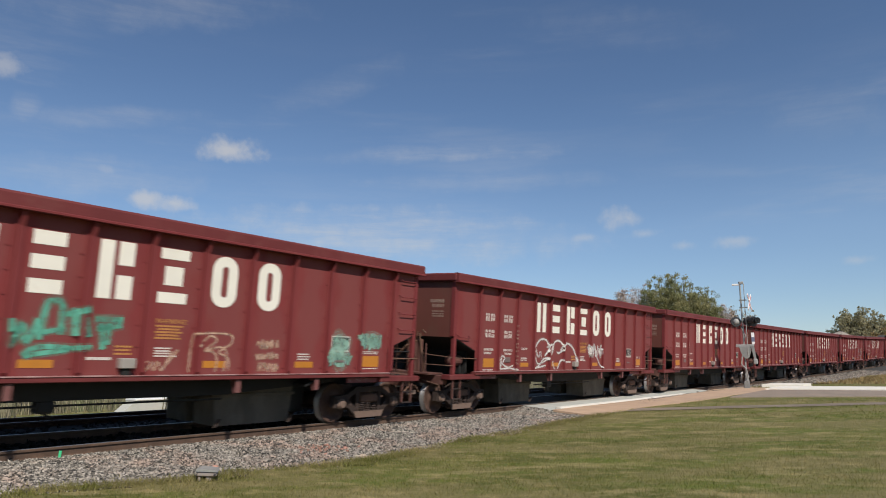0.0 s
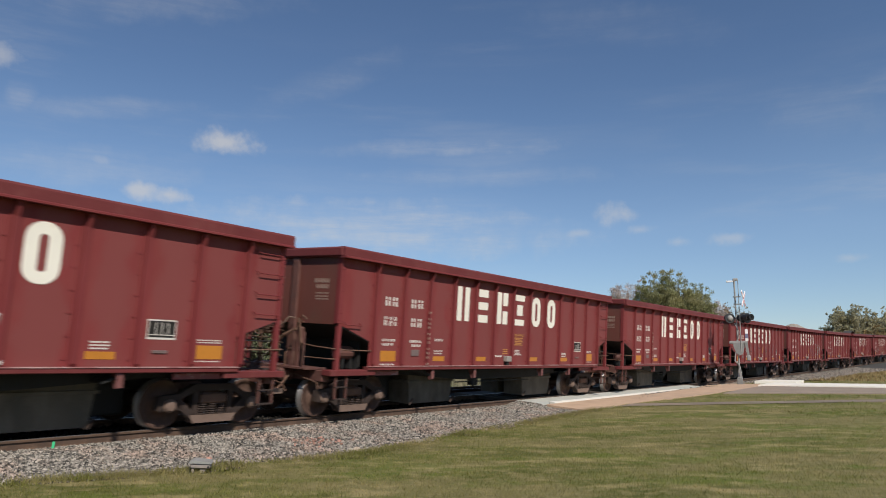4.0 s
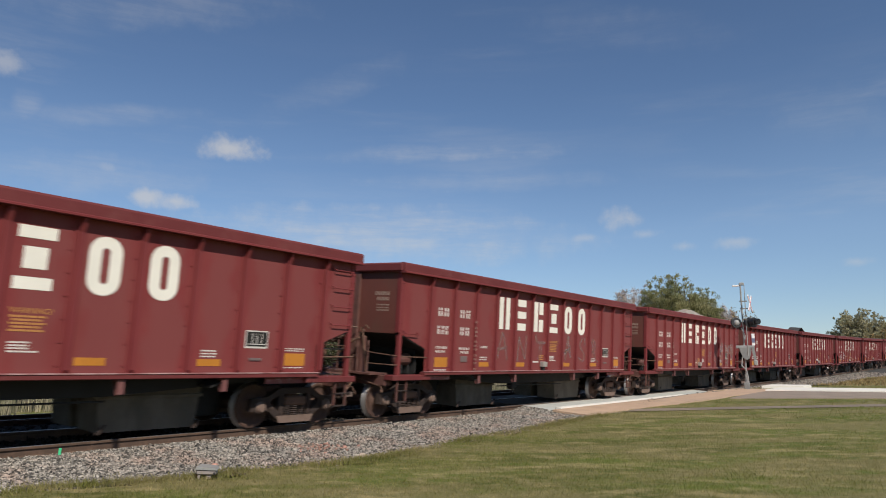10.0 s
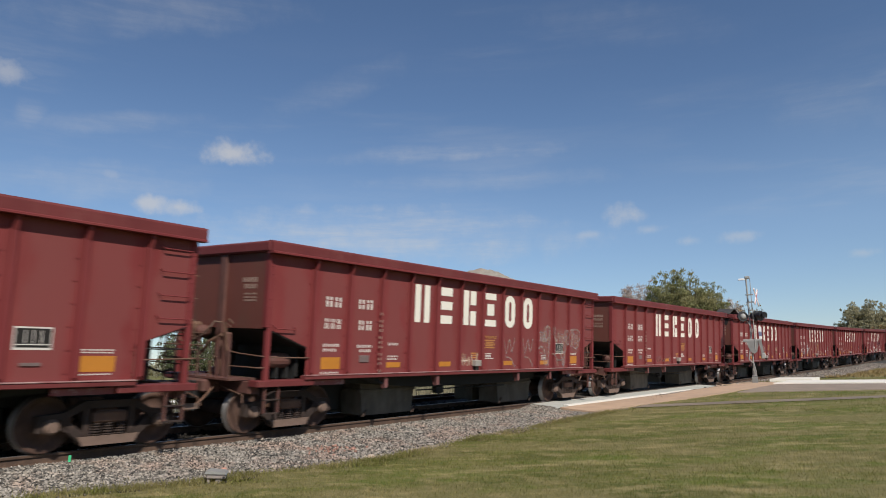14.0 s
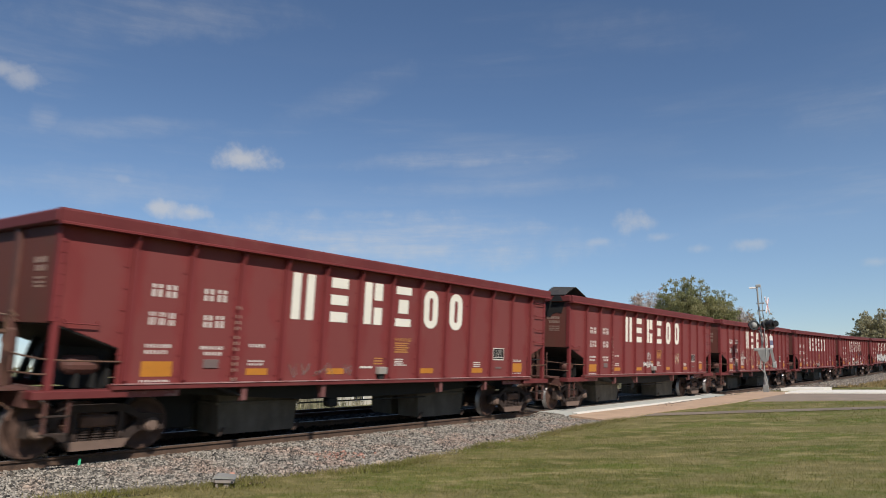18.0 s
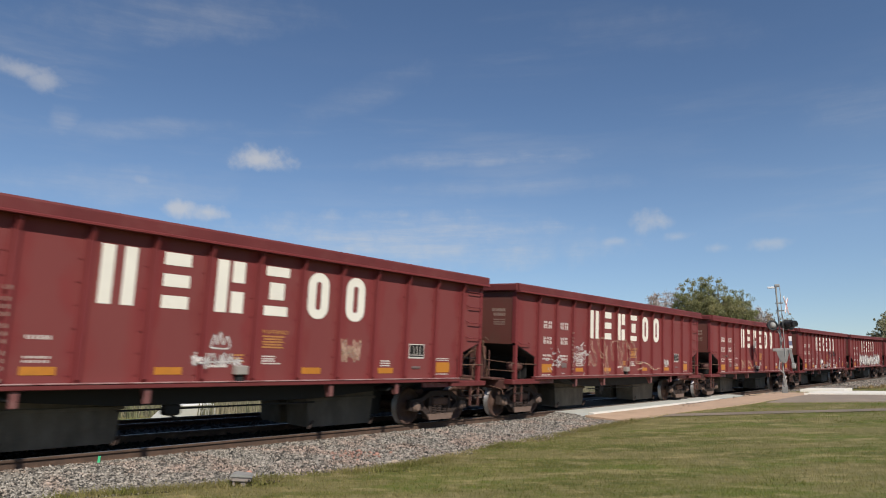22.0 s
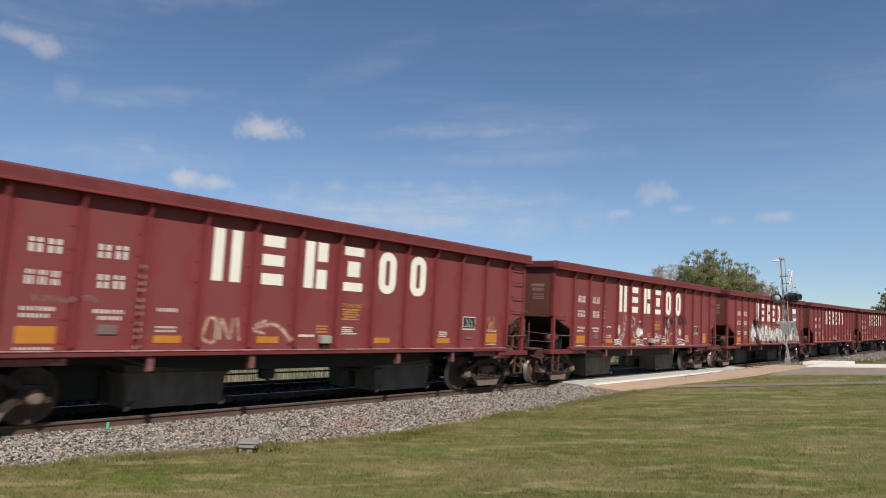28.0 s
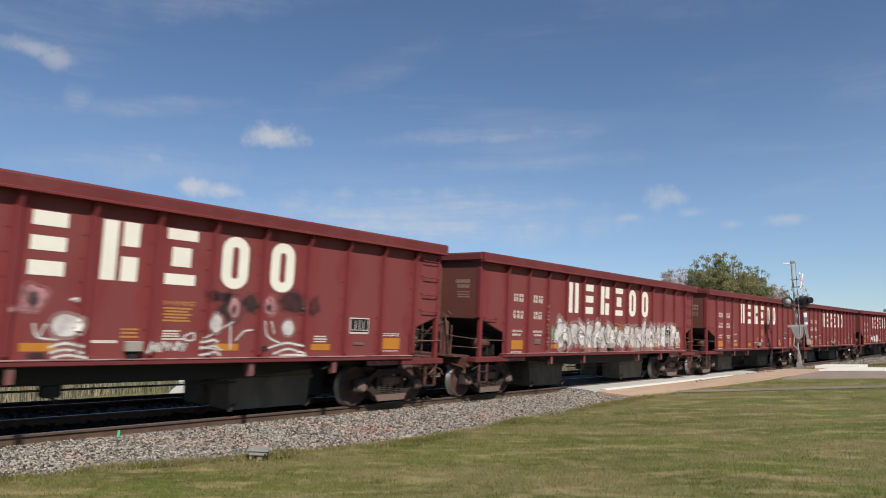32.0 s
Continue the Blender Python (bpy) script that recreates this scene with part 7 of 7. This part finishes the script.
def build_beyond():
    # low concrete block with a pale sloping top
    thing = tagged(new("concrete_block"), "low pale concrete headwall among the reeds", "concrete block")
    thing.matrix_basis = line_matrix(16.4, -15.2, -0.62)
    part("wall", Shape(flip=False).prism([(-1.3, 0), (1.5, 0), (1.5, 0.42), (1.2, 0.5), (-0.7, 0.5)], -0.35, 0.35), CONCRETE, thing)
    part("coping", Shape(flip=False).box(-0.75, 1.25, -0.4, 0.4, 0.5, 0.58, 0.02), SIGN_WHITE, thing, "whitish coping")
    # long low shed
    shed = tagged(new("shed"), "low whitish shed beyond the tracks", "shed")
    shed.matrix_basis = line_matrix(27.6, -18.5, -0.75, 0)
    part("wall", Shape(flip=False).box(-3.2, 3.2, -1.4, 1.4, -0.2, 1.7), HOUSE, shed, "whitish siding")
    part("roof", Shape(flip=False).prism([(-3.5, 1.68), (3.5, 1.68), (3.5, 1.78), (-3.5, 1.78)], -1.7, 1.7), ROOF, shed, "grey flat roof")
    for x in (-2.2, -0.6, 1.6):
        w = part("window", Shape(flip=False).box(x, x + 0.8, -1.45, -1.41, 0.5, 1.2), GLASS_DARK, shed)
        part("window_frame", Shape(flip=False).box(x - 0.06, x, -1.47, -1.41, 0.44, 1.26).box(x + 0.8, x + 0.86, -1.47, -1.41, 0.44, 1.26).box(x, x + 0.8, -1.47, -1.41, 1.2, 1.26).box(x, x + 0.8, -1.47, -1.41, 0.44, 0.5), SIGN_WHITE, w)
    # small orange loader
    m = tagged(new("loader"), "small orange loader parked in the reeds", "loader")
    m.matrix_basis = line_matrix(11.0, -19.2, -0.72, 15)
    part("body", Shape(flip=False).box(-1.0, 1.0, -0.6, 0.6, 0.35, 0.95, 0.08), MACHINE, m, "orange engine body")
    part("cab", Shape(flip=False).box(-0.55, 0.45, -0.5, 0.5, 0.95, 1.9, 0.08), BLACK, m, "dark cab")
    part("cab_roof", Shape(flip=False).box(-0.62, 0.52, -0.55, 0.55, 1.9, 2.0, 0.03), MACHINE, m)
    for x in (-0.62, 0.62):
        for y in (-0.75, 0.75):
            w = part("wheel", Shape(flip=False).lathe([(y - 0.16, 0.33), (y - 0.13, 0.4), (y + 0.13, 0.4), (y + 0.16, 0.33)], (x, 0.4), 18), BLACK, m, "black tyre")
            part("rim", Shape(flip=False).lathe([(y - 0.17, 0.2), (y + 0.17, 0.2)], (x, 0.4), 14), MACHINE, w)
    part("arm", Shape(flip=False).tube([(-0.9, -0.55, 1.1), (0.6, -0.55, 1.2), (1.5, -0.55, 0.5)], 0.08).tube([(-0.9, 0.55, 1.1), (0.6, 0.55, 1.2), (1.5, 0.55, 0.5)], 0.08), MACHINE, m)
    part("bucket", Shape(flip=False).prism([(1.35, 0.1), (1.95, 0.08), (1.9, 0.14), (1.5, 0.2), (1.42, 0.65), (1.35, 0.65)], -0.75, 0.75), CAST, m)
    b = tagged(new("bin"), "dark grey upright bin beside the loader", "bin")
    b.matrix_basis = line_matrix(13.2, -18.6, -0.72)
    part("tub", Shape(flip=False).prism([(-0.28, 0), (0.28, 0), (0.36, 0.95), (-0.36, 0.95)], -0.32, 0.32), BLACK, b)
    part("lid", Shape(flip=False).box(-0.4, 0.4, -0.37, 0.37, 0.95, 1.03, 0.03), DARK_LABEL, b)


build_beyond()


# ---------------------------------------------------------------- small things beside the line
def build_small():
    q = on_line(6.5, 3.2, 0, False)
    box = tagged(new("junction_box"), "weathered grey low junction box at the ballast's edge", "junction box")
    box.matrix_basis = Matrix.Translation((q.x, q.y, ground_height(q.x, q.y))) @ pose(0, 0, 0, 4, 3, 8) @ Matrix.Scale(0.78, 4)
    part("leg", Shape(flip=False).box(-0.15, -0.10, -0.08, 0.08, -0.02, 0.10, 0.008), PLATE, box)
    part("leg", Shape(flip=False).box(0.0, 0.10, -0.07, 0.09, -0.02, 0.09, 0.01), PLATE, box)
    part("case", Shape(flip=False).box(-0.17, 0.19, -0.11, 0.12, 0.07, 0.155, 0.02), PLATE, box, "grey case")
    part("lid", Shape(flip=False).prism([(-0.2, 0.165), (0.21, 0.165), (0.17, 0.205), (-0.12, 0.225), (-0.18, 0.20)], -0.13, 0.14), GALV, box, "paler grey lid")
    part("knob", Shape(flip=False).box(0.14, 0.18, -0.14, -0.11, 0.09, 0.13, 0.008), BLACK, box)
    q = on_line(5.42, 0.98, 0, True)
    tagged(new("track_marker", Shape(flip=False).box(-0.02, 0.02, -0.015, 0.015, -0.28, -0.03, 0.004).mesh("track_marker", GREEN_PAINT)), "small bright green marker stake beside the rail", "marker").matrix_basis = Matrix.Translation(q) @ pose(0, 0, 0, 3, 4, 20)
    rng = random.Random(8)
    for s, u, size, mat, label in ((9.71, 3.34, 0.15, PALE_STONE, "pale loose stone at the edge of the ballast"), (7.1, 2.55, 0.11, PAINT_MARK, "reddish loose stone on the ballast")):
        q = on_line(s, u, 0, False)
        bm = bmesh.new()
        bmesh.ops.create_icosphere(bm, subdivisions=2, radius=size / 2)
        for v in bm.verts:
            v.co *= 1 + 0.35 * noise.noise(v.co * 30 + Vector((s, u, 0)))
            v.co.z *= 0.7
        me = bpy.data.meshes.new("stone")
        bm.to_mesh(me)
        bm.free()
        me.materials.append(mat)
        tagged(new("stone", me), label, "stone").matrix_basis = Matrix.Translation((q.x, q.y, max(bed_height(s, u), ground_height(q.x, q.y)) + 0.02))


build_small()


def marked(rng):
    s, u = rng.normal(9.6, 0.32), rng.normal(2.45, 0.22)
    q = on_line(s, u, 0, False)
    return (q.x, q.y, bed_height(s, u) + 0.02)


stones("shoulder_stones", 66000, shoulder(2.0, 26, 0.83), (0.022, 0.056), "loose grey and pinkish crushed stones on the shoulder", STONE, 1)
stones("far_shoulder_stones", 16000, shoulder(26, 95, 1.0), (0.045, 0.09), "loose grey crushed stones along the embankment", STONE, 2)
stones("crib_stones", 6000, between(0, 19.4, -1.5, 0.66), (0.05, 0.10), "crushed stones between the rails, coloured dark for the train's shade", DARK_STONE, 3)
stones("second_track_stones", 5000, between(0, 40, -5.8, -1.7), (0.06, 0.11), "crushed stones between the two tracks, coloured dark for the train's shadow", DARK_STONE, 4)


def panel_end(rng):
    """Stones banked against the end of the crossing panels."""
    s, u = 18.5 + 1.35 * rng.random(), 0.92 + 1.2 * rng.random()
    top = on_line(s, min(u, 1.6), 0, True).z - 0.03
    low = bed_height(s, u)
    q = on_line(s, u, 0, False)
    return (q.x, q.y, low + max(0.0, top - low) * smooth(18.5, 19.7, s) * smooth(2.15, 1.5, u) * rng.random() ** 0.4)


stones("panel_end_stones", 2600, panel_end, (0.025, 0.06), "grey stones banked against the end of the crossing panels", STONE, 15)
stones("painted_stones", 45, marked, (0.04, 0.08), "stones marked with orange paint", PAINT_MARK, 5)
blades("lawn_grass", 900000, lawn_area, (0.02, 0.045), (0.0035, 0.0065), "short mown grass, green with straw-dry patches", BLADE, 6, lean=0.8)


def far_lawn(rng):
    r = 22 + 26 * rng.random()
    a = radians(-10 + 48 * rng.random())
    x, y = r * math.sin(a), r * math.cos(a)
    s, u = chainage(x, y)
    if u < toe(s) or in_apron(s, u) or on_road(s, u):
        return None
    return (x, y, ground_height(x, y), 1.0 + 0.5 * noise.noise((x * 0.4, y * 0.4, 4)))


blades("far_lawn_grass", 60000, far_lawn, (0.03, 0.06), (0.006, 0.012), "mown grass further off beside the road", BLADE, 16, lean=0.8)


def verge(rng):
    s = 2.5 + 18 * rng.random()
    u = toe(s) + rng.normal(0.05, 0.14)
    if noise.noise((s * 1.4, 3.3, 0)) < -0.1:
        return None
    q = on_line(s, u, 0, False)
    return (q.x, q.y, max(bed_height(s, min(u, toe(s))), ground_height(q.x, q.y)), 1.0)


def embankment(rng):
    s = 49 + 70 * rng.random()
    u = toe(s) + 0.1 + 6 * rng.random() ** 1.3
    q = on_line(s, u, 0, False)
    return (q.x, q.y, max(bed_height(s, min(u, toe(s))), ground_height(q.x, q.y)), 1.0)


blades("verge_grass", 9000, verge, (0.04, 0.11), (0.004, 0.008), "longer green grass along the foot of the ballast", BLADE, 7)
blades("embankment_weeds", 12000, embankment, (0.06, 0.2), (0.015, 0.04), "brown and green weeds on the embankment", LEAF_DRY, 9, "weeds", 0.3)

build_ties()



# ---------------------------------------------------------------- what moves
def motions():
    """The train rolls by at an even pace; every wheelset turns with it."""
    for i, car in CARS.items():
        walk(car, [(t, line_pose(front_at(i, t))) for t in range(0, 33)])
    turns = [(0.1 * k, 0.1 * k * SPEED / 0.435) for k in range(321)]
    for car in CARS.values():
        for ob in car.children_recursive:
            if ob.name.startswith("wheelset"):
                x = ob.matrix_basis.translation.x
                walk(ob, [(t, pose(x, 0, 0.435, 0, -math.degrees(a), 0)) for t, a in turns])


motions()
